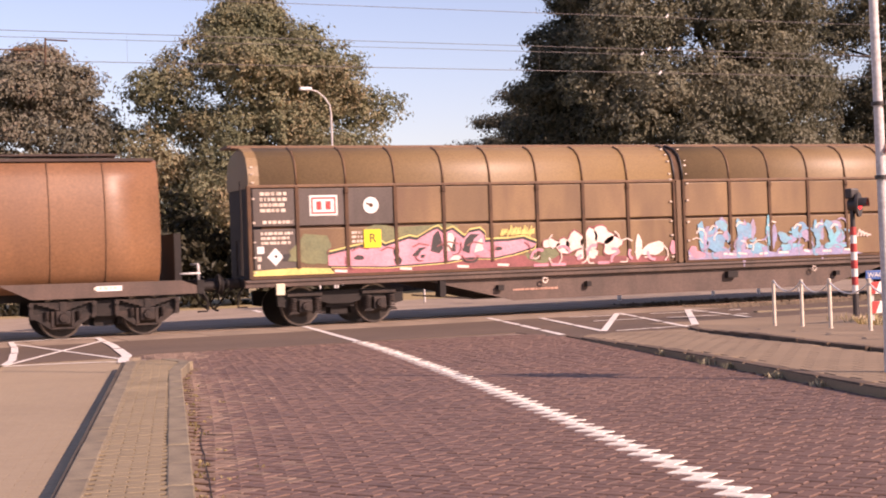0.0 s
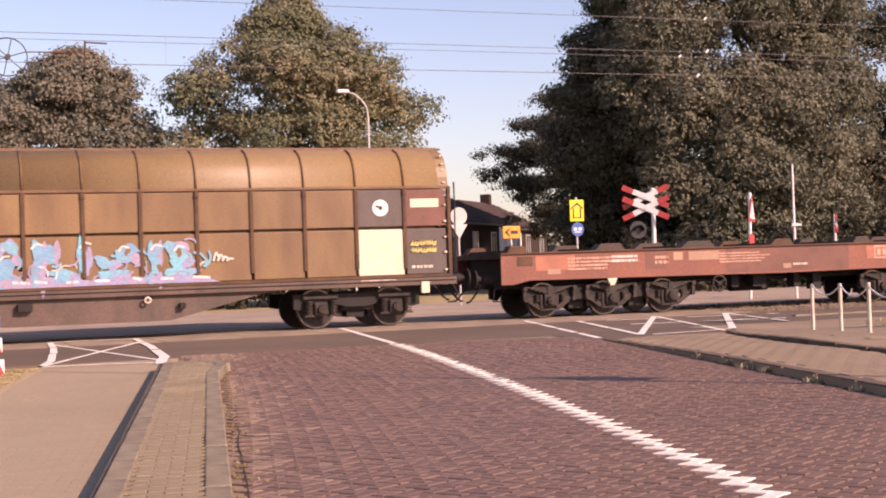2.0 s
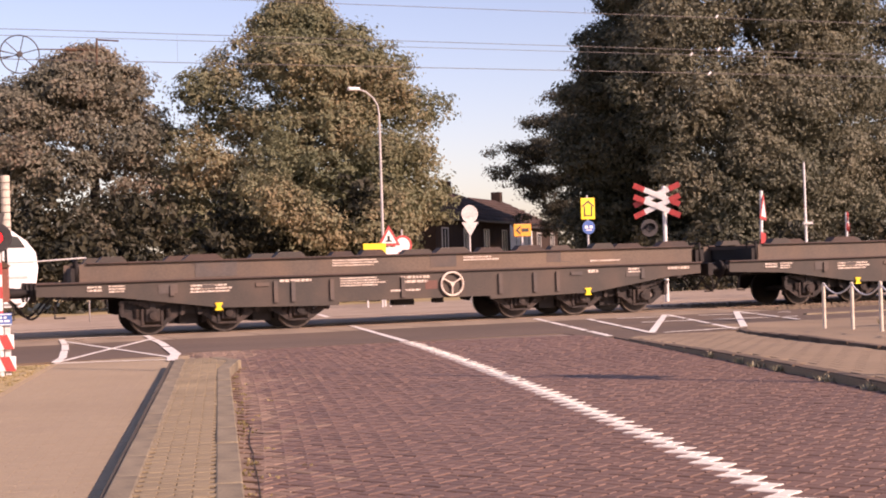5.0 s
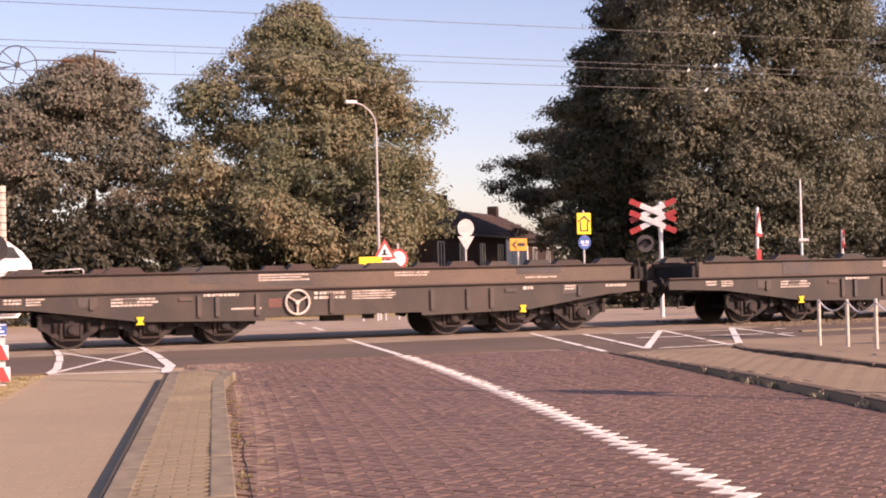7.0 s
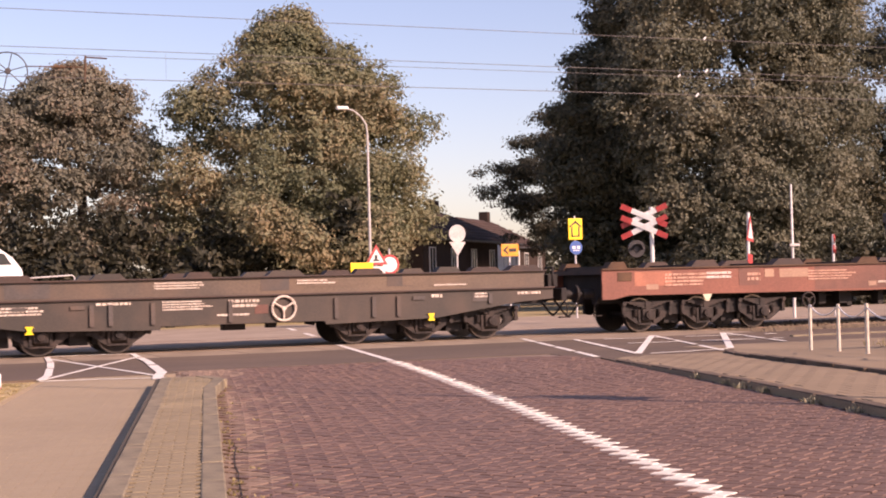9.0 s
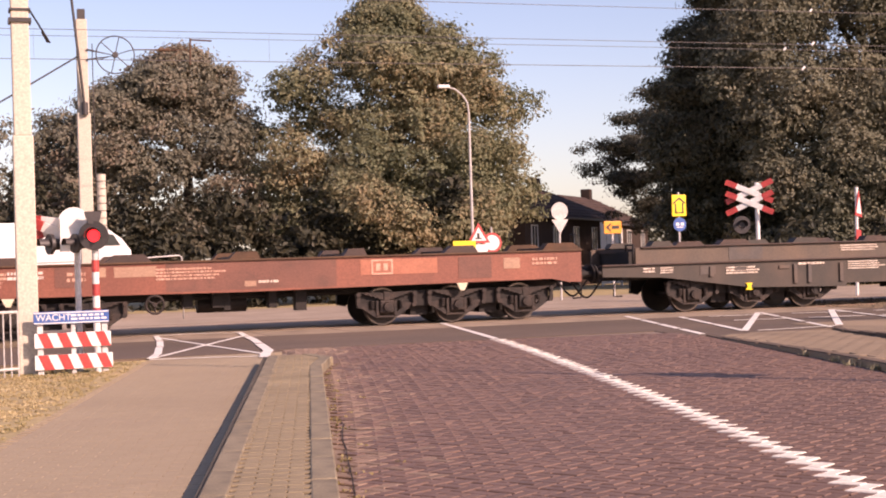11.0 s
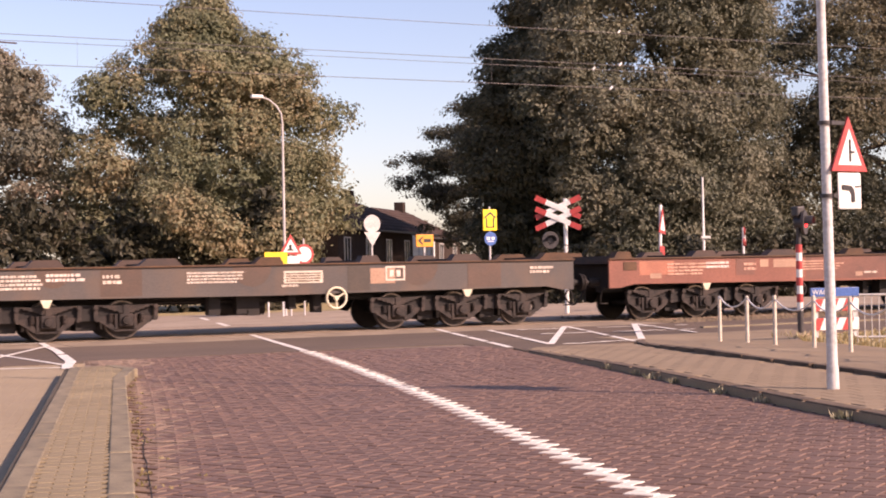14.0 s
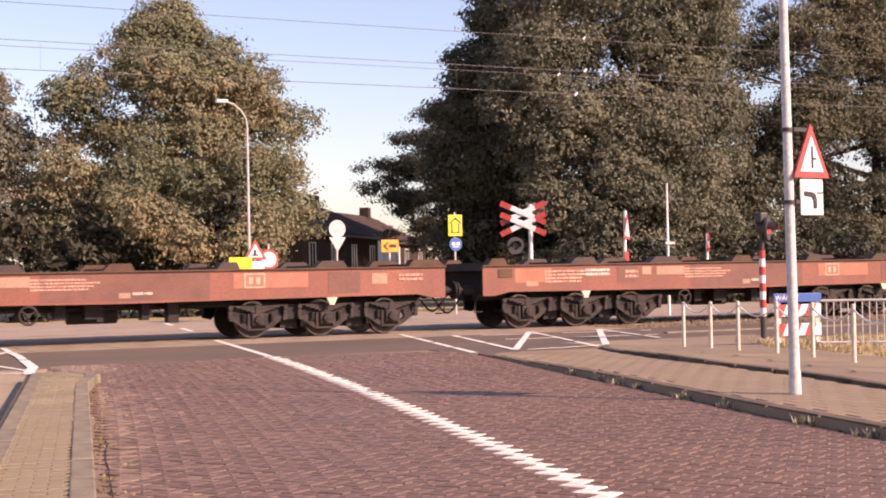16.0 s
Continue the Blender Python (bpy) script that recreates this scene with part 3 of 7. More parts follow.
def pieces(parent, name, polys, top, material, cap, near, depth=0.05, gap=0.004, dims=(0.2, 0.1), tilt=1.0, chamfer=0.006):
    """Paving stones: a share of them as parts near the given point, the rest joined. polys: (centre, angle) of each stone."""
    L, W = dims
    hx, hy, e = L / 2 - gap, W / 2 - gap, chamfer
    base = [(-hx, -hy, -depth), (hx, -hy, -depth), (hx, hy, -depth), (-hx, hy, -depth), (-hx, -hy, -e), (hx, -hy, -e), (hx, hy, -e), (-hx, hy, -e), (-hx + e, -hy + e, 0), (hx - e, -hy + e, 0), (hx - e, hy - e, 0), (-hx + e, hy - e, 0)]
    faces = [(8, 9, 10, 11)] + [(a, (a + 1) % 4, 4 + (a + 1) % 4, 4 + a) for a in range(4)] + [(4 + a, 4 + (a + 1) % 4, 8 + (a + 1) % 4, 8 + a) for a in range(4)]
    one = bpy.data.meshes.new(name)
    one.from_pydata(base, [], faces)
    one.materials.append(material)
    polys = sorted(polys, key=lambda p: (p[0][0] - near[0]) ** 2 + (p[0][1] - near[1]) ** 2)
    rnd = random.Random(len(polys))
    for (x, y), a in polys[:cap]:
        ob = new(name, one)
        ob.parent = parent
        ob.location, ob.rotation_euler = (x, y, (top(y) if callable(top) else top) + tilt * rnd.uniform(-0.003, 0.003)), (tilt * rnd.uniform(-0.012, 0.012), tilt * rnd.uniform(-0.012, 0.012), a)
    rest = polys[cap:]
    if rest:
        B = np.array(base)
        V, F = np.zeros((len(rest), 12, 3)), []
        for k, ((x, y), a) in enumerate(rest):
            c, s = math.cos(a), math.sin(a)
            V[k, :, 0], V[k, :, 1] = x + c * B[:, 0] - s * B[:, 1], y + s * B[:, 0] + c * B[:, 1]
            V[k, :, 2] = (top(y) if callable(top) else top) + B[:, 2] + tilt * (rnd.uniform(-0.003, 0.003) + B[:, 0] * rnd.uniform(-0.015, 0.015) + B[:, 1] * rnd.uniform(-0.015, 0.015))
            F += [tuple(12 * k + i for i in f) for f in faces]
        me = bpy.data.meshes.new("paving")
        me.from_pydata(V.reshape(-1, 3).tolist(), [], F)
        me.materials.append(material)
        ob = new("paving", me)
        ob.parent = parent
        tagged(ob, kind="stuff")


def bond(poly, L, W, ang, x0, y0):
    """Running bond over an outline: centre and angle of each stone."""
    c, s = math.cos(ang), math.sin(ang)
    out = []
    xs, ys = [p[0] for p in poly], [p[1] for p in poly]
    n = int(max(max(xs) - min(xs), max(ys) - min(ys)) / W) + 6
    for j in range(-n, n):
        for i in range(-int(n * W / L) - 2, int(n * W / L) + 2):
            u, v = (i + 0.5 * (j % 2)) * L, j * W
            p = (x0 + c * u - s * v, y0 + s * u + c * v)
            if inside(p, poly):
                out.append((p, ang))
    return out


def paving():
    # herringbone road
    d = math.atan2(27.95 - 7.69, 9.64 - 5.01)
    W = 0.105
    rot = d - radians(135)
    field = [(ISL_R(-7.9) + 0.06, -7.9), *[(KERB1(y) - 0.02, y) for y in YS1], (12.1, 24.85), (5.1, 24.85), (4.95, 22.9), (5.1, 22.3), (5.05, 21.2), (ISL_R(19.2) + 0.08, 19.2)]
    plain, white, dusty = [], [], []
    rg = random.Random(5)
    for a in range(-260, 261):
        for b in range(-90, 91):
            for kind in (0, 1):
                u, v = a - 2 * b, a + 2 * b
                u, v, t = (u + 1, v + 0.5, 0) if kind == 0 else (u + 2.5, v + 0, 1)
                across = (u + v) * W / math.sqrt(2) - 2 * W / math.sqrt(2)
                y = 15 + (v - u) * W / math.sqrt(2) * math.sin(d)
                if y < -7.9 or y > 24.9:
                    continue
                x = CENTRE(y) + across / math.sin(d)
                y -= across * math.cos(d)
                if not inside((x, y), field):
                    continue
                p = ((x, y), rot + t * math.pi / 2)
                if abs(across) < 0.05:
                    white.append(p)
                else:
                    (dusty if x < ISL_R(y) + abs(rg.gauss(0, 0.42)) else plain).append(p)
    pieces(road, "brick", plain, 0.0, M["brick"], 300, (5.2, 9.0), dims=(2 * W, W), gap=0.005)
    pieces(road, "brick", dusty, 0.0, M["dusty_brick"], 150, (2.6, 10.0), dims=(2 * W, W), gap=0.005)
    pieces(road, "white_brick", white, 0.002, M["white_brick"], 150, (5.2, 9.0), dims=(2 * W, W), gap=0.002)
    a = math.atan2(21.46 - 9.48, 4.1 - 1.38)
    pieces(island, "paver", bond([(p[0] + q, p[1]) for p, q in zip(isl, (0.12, -0.12, -0.12, -0.14, -0.14, 0.14))], 0.2, 0.1, a - math.pi / 2, 2, 9), 0.118, M["paver"], 280, (2, 10), dims=(0.2, 0.1))
    pieces(cycle_path, "path_brick", bond([(PATH_L(-7.9), -7.9), (ISL_L(-7.9) + 0.06, -7.9), (ISL_L(21.3) + 0.06, 21.3), (4.7, 23.2), (5.0, 24.3), (2.9, 24.3)], 0.21, 0.105, a - math.pi / 2, 1, 9), -0.005, M["tile"], 280, (1, 12), dims=(0.21, 0.105), gap=0.0012, tilt=0.3, chamfer=0.002)
    pieces(footway, "tile", bond([*[(KERB2(y) - 0.04, y) for y in YS2[:-1]], (13.4, 23.1), *[(KERB1(y) + 0.2, y) for y in YS1[::-1]]], 0.3, 0.3, a - math.pi / 2, 10, 12), RISE1, M["path"], 280, (10, 11), dims=(0.3, 0.3), gap=0.0012, tilt=0.1)

    # kerb stones, each its own piece
    def kerbs(parent, pts, w, top, n_len, name="kerb_stone", material=None):
        me = done(name, boxes((-n_len / 2 + 0.004, n_len / 2 - 0.004, -w / 2, w / 2, -0.25, 0.0), bev=0.012), material or M["kerb"])
        for (xa, ya), (xb, yb) in zip(pts, pts[1:]):
            L = math.hypot(xb - xa, yb - ya)
            k = max(1, round(L / n_len))
            ang = math.atan2(yb - ya, xb - xa)
            for i in range(k):
                f = (i + 0.5) / k
                ob = new(name, me)
                ob.parent = parent
                ob.location = (xa + (xb - xa) * f, ya + (yb - ya) * f, (top(ya + (yb - ya) * f) if callable(top) else top) + random.uniform(-0.004, 0.004))
                ob.rotation_euler = (0, 0, ang)

    kerbs(island, [(ISL_L(y) + 0.08, y) for y in (-7.9, 21.3)], 0.16, 0.122, 1.0)
    kerbs(island, [(ISL_R(-7.9) - 0.08, -7.9), (ISL_R(18.9) - 0.08, 18.9), (4.84, 20.5), (4.78, 21.25)], 0.16, 0.125, 1.0)
    kerbs(island, [(4.2, 21.38), (4.85, 21.3)], 0.12, 0.10, 0.65)
    kerbs(footway, [(KERB1(y) + 0.09, y) for y in (*YS1[:-1], 20.8, 22.8)], 0.16, lambda y: RISE1(y) + 0.008, 1.0, material=M["kerb_dark"])
    kerbs(verge, [(KERB2(y) + 0.07, y) for y in YS2], 0.14, lambda y: RISE2(y) + 0.006, 1.0, material=M["kerb_dark"])


# tufts of weed and dry grass
def tufts(name, spots, h, n, material, label):
    rnd = random.Random(len(spots))
    vs, fs = [], []
    for x, y, z in spots:
        for _ in range(n):
            a, r, t = rnd.uniform(0, math.tau), rnd.uniform(0, 0.07), h * rnd.uniform(0.4, 1.1)
            px, py, w = x + r * math.cos(a), y + r * math.sin(a), rnd.uniform(0.006, 0.016)
            dx, dy = math.cos(a) * t * rnd.uniform(0.1, 0.8), math.sin(a) * t * rnd.uniform(0.1, 0.8)
            k = len(vs)
            q = a + 1.57
            vs += [(px - w * math.cos(q), py - w * math.sin(q), z), (px + w * math.cos(q), py + w * math.sin(q), z), (px + dx * 0.5 + w * math.cos(q), py + dy * 0.5 + w * math.sin(q), z + t * 0.7), (px + dx, py + dy, z + t)]
            fs += [(k, k + 1, k + 2), (k, k + 2, k + 3)]
    me = bpy.data.meshes.new(name)
    me.from_pydata(vs, [], fs)
    me.materials.append(material)
    return tagged(new(name, me), label, "grass", kind="stuff")


rnd = random.Random(8)
spots = []
while len(spots) < 70:
    y = rnd.uniform(7.5, 21)
    spots.append((ISL_R(y) + abs(rnd.gauss(0.0, 0.13)), y, 0.0))
tufts("gutter_weeds", spots, 0.022, 5, M["weed"], "dry yellowish weeds growing along the kerb gutter")
spots = []
for y, n in ((9.6, 6), (10.6, 9), (12.35, 11), (13.4, 8), (14.9, 9), (15.6, 5), (16.3, 4), (17.5, 3)):
    spots += [(KERB1(y) + rnd.uniform(-0.1, 0.02), y + rnd.uniform(-0.12, 0.12), 0.0) for _ in range(n)]
tufts("kerb_weeds", spots, 0.085, 4, M["kerb_weed"], "pale green weeds sprouting from the kerb joints")
spots = []
while len(spots) < 4600:
    x, y = rnd.uniform(-3.0, 3.0), rnd.uniform(9, 24.2)
    if x < PATH_L(y) + rnd.uniform(-0.5, 0.06):
        spots.append((x, y, -0.035))
while len(spots) < 7200:
    x, y = rnd.uniform(15.5, 34), rnd.uniform(15, 28)
    if x > KERB2(y) + 2.5 and not (15 < x < 19.6 and y > 23.5):
        spots.append((x, y, -0.035))
tall = []
while len(tall) < 700:
    x, y = rnd.uniform(15.8, 30), rnd.uniform(14, 22.5)
    if x > KERB2(y) + 2.8 and abs((x - 17.5) * 3.4 + (y - 20.4) * 5.0) > 1.2:
        tall.append((x, y, -0.035))
tufts("tall_grass", tall, 0.2, 10, M["straw"], "tall dry straw-coloured grass beside the railing")
tufts("dry_grass", spots, 0.026, 12, M["straw"], "dry straw-coloured grass on the verge")

# ---- the goods train ----
YC = 33.52
NEAR = -1.40


def wheelset(parent, x, r):
    """Two wheels on an axle, turning about its own centre."""
    bm = bmesh.new()
    rod(bm, (0, -0.95, 0), (0, 0.95, 0), 0.075, n=10)
    for s in (-1, 1):
        rod(bm, (0, s * 0.70, 0), (0, s * 0.79, 0), r * 0.97, n=28)
        rod(bm, (0, s * 0.68, 0), (0, s * 0.70, 0), r * 1.03, n=28)
        rod(bm, (0, s * 0.79, 0), (0, s * 0.83, 0), r * 0.55, r * 0.3, n=20)
        for k in range(3):
            a = k * math.tau / 3
            rod(bm, (math.cos(a) * r * 0.7, s * 0.785, math.sin(a) * r * 0.7), (math.cos(a) * r * 0.7, s * 0.80, math.sin(a) * r * 0.7), 0.03, n=6)
    ob = part("wheelset", bm, M["wheel"], parent, "worn brown steel wheels on an axle")
    ob.location = (x, 0, r)
    rim = bmesh.new()
    for s in (-1, 1):
        n = 32
        A = [[rim.verts.new((math.cos(k * math.tau / n) * q, s * yy, math.sin(k * math.tau / n) * q)) for k in range(n)] for q, yy in ((r * 0.90, 0.793), (r * 0.99, 0.793), (r, 0.70))]
        for a, b in zip(A, A[1:]):
            for k in range(n):
                rim.faces.new((a[k], a[(k + 1) % n], b[(k + 1) % n], b[k]))
    me = done("wheelset", rim, M["tread"])
    ob.data.materials.append(M["tread"])
    b2 = bmesh.new()
    b2.from_mesh(ob.data)
    n0 = len(b2.faces)
    b2.from_mesh(me)
    b2.faces.ensure_lookup_table()
    for f in b2.faces[n0:]:
        f.material_index = 1
    b2.to_mesh(ob.data)
    b2.free()
    return ob


def bogie(parent, axles, r, heavy=True):
    """A bogie with frame, springs and axle boxes; the wheelsets turn in it."""
    a0, a1 = axles[0], axles[-1]
    fr = bmesh.new()
    for s in (-1, 1):
        y0, y1 = sorted((s * 0.98, s * 1.10))
        z = r
        low, top = z + 0.12, z + 0.34
        pts = [(a0 - 0.62, z + 0.02), (a0 - 0.62, top)]
        pts += [(a1 + 0.62, top), (a1 + 0.62, z + 0.02), (a1 + 0.42, z - 0.02), (a1 + 0.3, low)]
        for b, a in zip(axles[::-1][1:], axles[::-1]):
            m = (a + b) / 2
            pts += [(a - 0.3, low), (m + 0.25, z + (0.0 if heavy else 0.03)), (m - 0.25, z + (0.0 if heavy else 0.03)), (b + 0.3, low)]
        pts += [(a0 - 0.3, low), (a0 - 0.42, z - 0.02)]
        slab(fr, pts, y0, y1)
    for b, a in zip(axles, axles[1:]):
        m = (a + b) / 2
        cube(fr, m - 0.2, m + 0.2, -0.9, 0.9, r - 0.22, r + 0.3)
        for e in (-0.36, 0.36):
            cube(fr, m + e - 0.06, m + e + 0.06, -0.86, -0.68, r - 0.2, r + 0.22, bev=0.02)
    cube(fr, (a0 + a1) / 2 - 0.35, (a0 + a1) / 2 + 0.35, -0.98, 0.98, r - 0.05, r + 0.28)
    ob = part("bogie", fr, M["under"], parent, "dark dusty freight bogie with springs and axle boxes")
    for x in axles:
        gear = bmesh.new()
        for s in (-1,):
            y = s * 1.10
            # axle box, pedestal and spring
            cube(gear, x - 0.16, x + 0.16, y - 0.13, y + 0.03, r - 0.14, r + 0.15, bev=0.03)
            rod(gear, (x, y - 0.13, r), (x, y - 0.20, r), 0.105, 0.085, n=14)
            rod(gear, (x, y - 0.20, r), (x, y - 0.215, r), 0.04, n=8)
            if heavy:
                for k in range(5):
                    w = 0.62 - 0.11 * k
                    z = r + 0.30 - 0.034 * k
                    slab(gear, [(x - w, z + 0.012), (x, z - 0.012), (x + w, z + 0.012), (x + w, z + 0.04), (x, z + 0.017), (x - w, z + 0.04)], y - 0.11, y - 0.01)
                cube(gear, x - 0.07, x + 0.07, y - 0.13, y, r + 0.13, r + 0.34, bev=0.01)
                for e in (-0.66, 0.66):
                    rod(gear, (x + e, y - 0.14, r + 0.29), (x + e, y + 0.02, r + 0.29), 0.055, n=10)
                    cube(gear, x + e - 0.045, x + e + 0.045, y - 0.1, y - 0.02, r + 0.02, r + 0.27, bev=0.012)
                    rod(gear, (x + e * 0.97, y - 0.12, r + 0.03), (x + e * 0.97, y + 0.02, r + 0.03), 0.05, n=10)
                for e in (-0.21, 0.21):
                    cube(gear, x + e - 0.035, x + e + 0.035, y - 0.07, y + 0.02, r - 0.2, r + 0.14, bev=0.008)
                cube(gear, x - 0.25, x + 0.25, y - 0.05, y, r - 0.24, r - 0.2)
                for e in (-1, 1):
                    slab(gear, [(x + e * 0.7, r + 0.06), (x + e * 0.28, r - 0.22), (x + e * 0.2, r - 0.2), (x + e * 0.42, r + 0.1)], y - 0.045, y + 0.01)
                    for k in range(4):
                        rod(gear, (x + e * 0.34, y - 0.07, r - 0.02 + 0.045 * k), (x + e * 0.34, y - 0.07, r + 0.005 + 0.045 * k), 0.06, n=10)
            else:
                for e in (-0.29, 0.29):
                    for k in range(6):
                        rod(gear, (x + e, y - 0.06, r - 0.12 + 0.055 * k), (x + e, y - 0.06, r - 0.09 + 0.055 * k), 0.10, n=12)
                    cube(gear, x + e - 0.11, x + e + 0.11, y - 0.16, y + 0.0, r - 0.17, r - 0.13)
                cube(gear, x - 0.42, x + 0.42, y - 0.08, y, r + 0.22, r + 0.32, bev=0.015)
        part("spring_gear", gear, M["gear"], ob, "dusty brown spring and axle box")
    for x in axles:
        wheelset(ob, x, r)
    return ob


def couplers(parent, x, out, z=1.0):
    """Buffers, draw hook and hose at one end; out is -1 or 1 along the train."""
    for y in (-0.87, 0.87):
        bm = bmesh.new()
        rod(bm, (x, y, z), (x + out * 0.30, y, z), 0.11, n=14)
        rod(bm, (x + out * 0.25, y, z), (x + out * 0.47, y, z), 0.075, n=12)
        rod(bm, (x + out * 0.46, y, z), (x + out * 0.50, y, z), 0.21, 0.22, n=20)
        part("buffer", bm, M["under"], parent, "dark round buffer")
    bm = bmesh.new()
    rod(bm, (x, 0, z - 0.02), (x + out * 0.52, 0, z - 0.05), 0.05)
    part("coupling", bm, M["under"], parent, "screw coupling")
    for yy, dz in ((-0.45, 0.45), (0.4, 0.42)):
        bm = bmesh.new()
        chain(bm, [(x + out * 0.52 * k / 8, yy, z - 0.12 - dz * math.sin(k / 8 * math.pi / 2) ** 2) for k in range(9)], 0.025)
        part("brake_hose", bm, M["under"], parent, "hanging black brake hose")
    bm = bmesh.new()
    chain(bm, [(x - out * 0.05, -1.15, z - 0.05), (x + out * 0.10, -1.15, z - 0.3), (x + out * 0.10, -1.1, z - 0.55), (x - out * 0.12, -1.1, z - 0.55)], 0.02)
    part("step_iron", bm, M["under"], parent)


def handwheel(parent, x, z, r, material, y=NEAR - 0.05):
    bm = bmesh.new()
    ring(bm, (x, y, z), r, 0.028)
    for k in range(3):
        a = k * math.tau / 3 + 0.5
        rod(bm, (x, y, z), (x + r * math.cos(a), y, z + r * math.sin(a)), 0.022, n=6)
    rod(bm, (x, y - 0.03, z), (x, y + 0.1, z), 0.05, n=10)
    part("brake_handwheel", bm, material, parent, "round spoked brake handwheel")


LF = 15.834


def flat_wagon_a(label, side, patch_a, patch_b, lettering, wheel_mat=None, seed=1):
    """Six-axle flat wagon with deep side sills and folded stake bolsters."""
    w = root("flat_wagon", label, "freight wagon", "wagons of the goods train")
    rnd = random.Random(seed)
    L = LF
    for s in (-1, 1):
        bm = bmesh.new()
        y0, y1 = sorted((s * 1.40, s * 1.34))
        slab(bm, [(0, 0.84), (0.32, 0.84), (0.75, 0.93), (5.6, 0.90), (7.9, 0.88), (L - 5.6, 0.90), (L - 0.75, 0.93), (L - 0.32, 0.84), (L, 0.84), (L, 1.56), (0, 1.56)], y0, y1)
        part("side_sill", bm, side, w)
    part("top_flange", boxes((-0.02, L + 0.02, -1.45, -1.30, 1.56, 1.60), (-0.02, L + 0.02, 1.30, 1.45, 1.56, 1.60), bev=0.008), M["rib"], w, "dark rusted top edge")
    part("deck", boxes((0, L, -1.34, 1.34, 1.46, 1.57)), M["deck"], w, "dark worn steel deck")
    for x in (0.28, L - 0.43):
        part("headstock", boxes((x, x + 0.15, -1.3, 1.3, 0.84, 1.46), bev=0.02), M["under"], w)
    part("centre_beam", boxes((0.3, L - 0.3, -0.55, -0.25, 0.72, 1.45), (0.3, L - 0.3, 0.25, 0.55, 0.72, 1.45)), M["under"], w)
    for k in range(7):
        x = 0.45 + k * (L - 0.9) / 6
        lean = rnd.uniform(-0.05, 0.05)
        for s in (-1, 1):
            bm = bmesh.new()
            y0, y1 = sorted((s * 1.36, s * 1.05))
            wd = (0.28, 0.42, 0.5, 0.36)[k % 4]
            slab(bm, [(x - wd, 1.59), (x + wd, 1.59), (x + wd * 0.62 + lean, 1.76), (x - wd * 0.62 + lean, 1.76)], y0, y1)
            part("stake_bolster", bm, M["deck"] if k % 3 else M["rib"], w, "folded dark stake bolster")
        part("cross_bearer", boxes((x - 0.2, x + 0.2, -1.05, 1.05, 1.57, 1.66)), M["deck"], w)
    # odd shades of touched-up paint
    if wheel_mat is None:
        spots = [(6.2, 9.95, 0.935, 1.555, 1), (0.9, 1.95, 1.15, 1.5, 0), (1.22, 1.56, 1.06, 1.19, 2), (4.68, 4.95, 1.3, 1.5, 2), (5.12, 6.0, 1.28, 1.5, 2), (3.9, 4.5, 1.1, 1.53, 1), (7.9, 8.15, 1.0, 1.12, 2), (10.5, 12.3, 1.16, 1.5, 0), (12.8, 13.6, 1.0, 1.5, 1), (13.9, 14.3, 1.2, 1.45, 2)]
    else:
        spots = [(0.9, 2.0, 0.95, 1.55, 0), (4.1, 5.0, 0.95, 1.55, 0), (9.8, 10.35, 0.95, 1.55, 1), (10.37, 11.0, 1.1, 1.46, 2), (12.9, 13.8, 0.96, 1.55, 0)]
        for x, q in ((7.5, 0.46), (11.6, 0.52), (3.1, 0.4)):
            bm = bmesh.new()
            slab(bm, [(x + q * math.cos(-math.pi * i / 10), 1.553 + q * math.sin(-math.pi * i / 10)) for i in range(11)][::-1], NEAR - 0.005, NEAR + 0.01)
            part("rust_patch", bm, patch_a, w)
        part("data_table", boxes((8.25, 9.19, NEAR - 0.008, NEAR, 1.15, 1.43)), M["post_cream"], w)
        bars(w, 8.3, 1.17, 0.85, 0.23, 4, M["rib"], NEAR - 0.011, seed=seed + 8)
    for k, (xa, xb, z0, z1, c) in enumerate(spots):
        part("paint_patch", boxes((xa, xb, NEAR - 0.004 - 0.0006 * k, NEAR + 0.02, z0, z1)), (patch_a, patch_b, M["patch_light"])[c], w)
    part("socket_box", boxes((0.42, 0.82, NEAR - 0.015, NEAR + 0.02, 1.28, 1.5), bev=0.01), M["rib"], w)
    bars(w, 1.75, 1.12, 1.3, 0.34, 4, lettering, NEAR - 0.013, seed=seed)
    bars(w, 4.15, 1.2, 0.4, 0.24, 2, lettering, NEAR - 0.013, seed=seed + 1)
    bars(w, 2.95, 1.28, 0.85, 0.2, 2, M["spray_white"], NEAR - 0.014, seed=seed + 2)
    bars(w, 6.0, 1.18, 1.5, 0.28, 4, lettering, NEAR - 0.013, seed=seed + 3)
    bars(w, 8.2, 1.05, 0.5, 0.09, 1, M["mark"], NEAR - 0.013, seed=seed + 4)
    bars(w, 14.6, 1.25, 0.7, 0.2, 2, lettering, NEAR - 0.013, seed=seed + 5)
    # railway emblem as a plain framed plate
    bm = boxes((10.75, 11.25, NEAR - 0.016, NEAR, 1.16, 1.20), (10.75, 11.25, NEAR - 0.016, NEAR, 1.46, 1.50), (10.75, 10.79, NEAR - 0.016, NEAR, 1.2, 1.46), (11.21, 11.25, NEAR - 0.016, NEAR, 1.2, 1.46), (10.86, 10.96, NEAR - 0.014, NEAR, 1.25, 1.41), (11.03, 11.13, NEAR - 0.014, NEAR, 1.25, 1.41))
    part("emblem", bm, lettering, w)
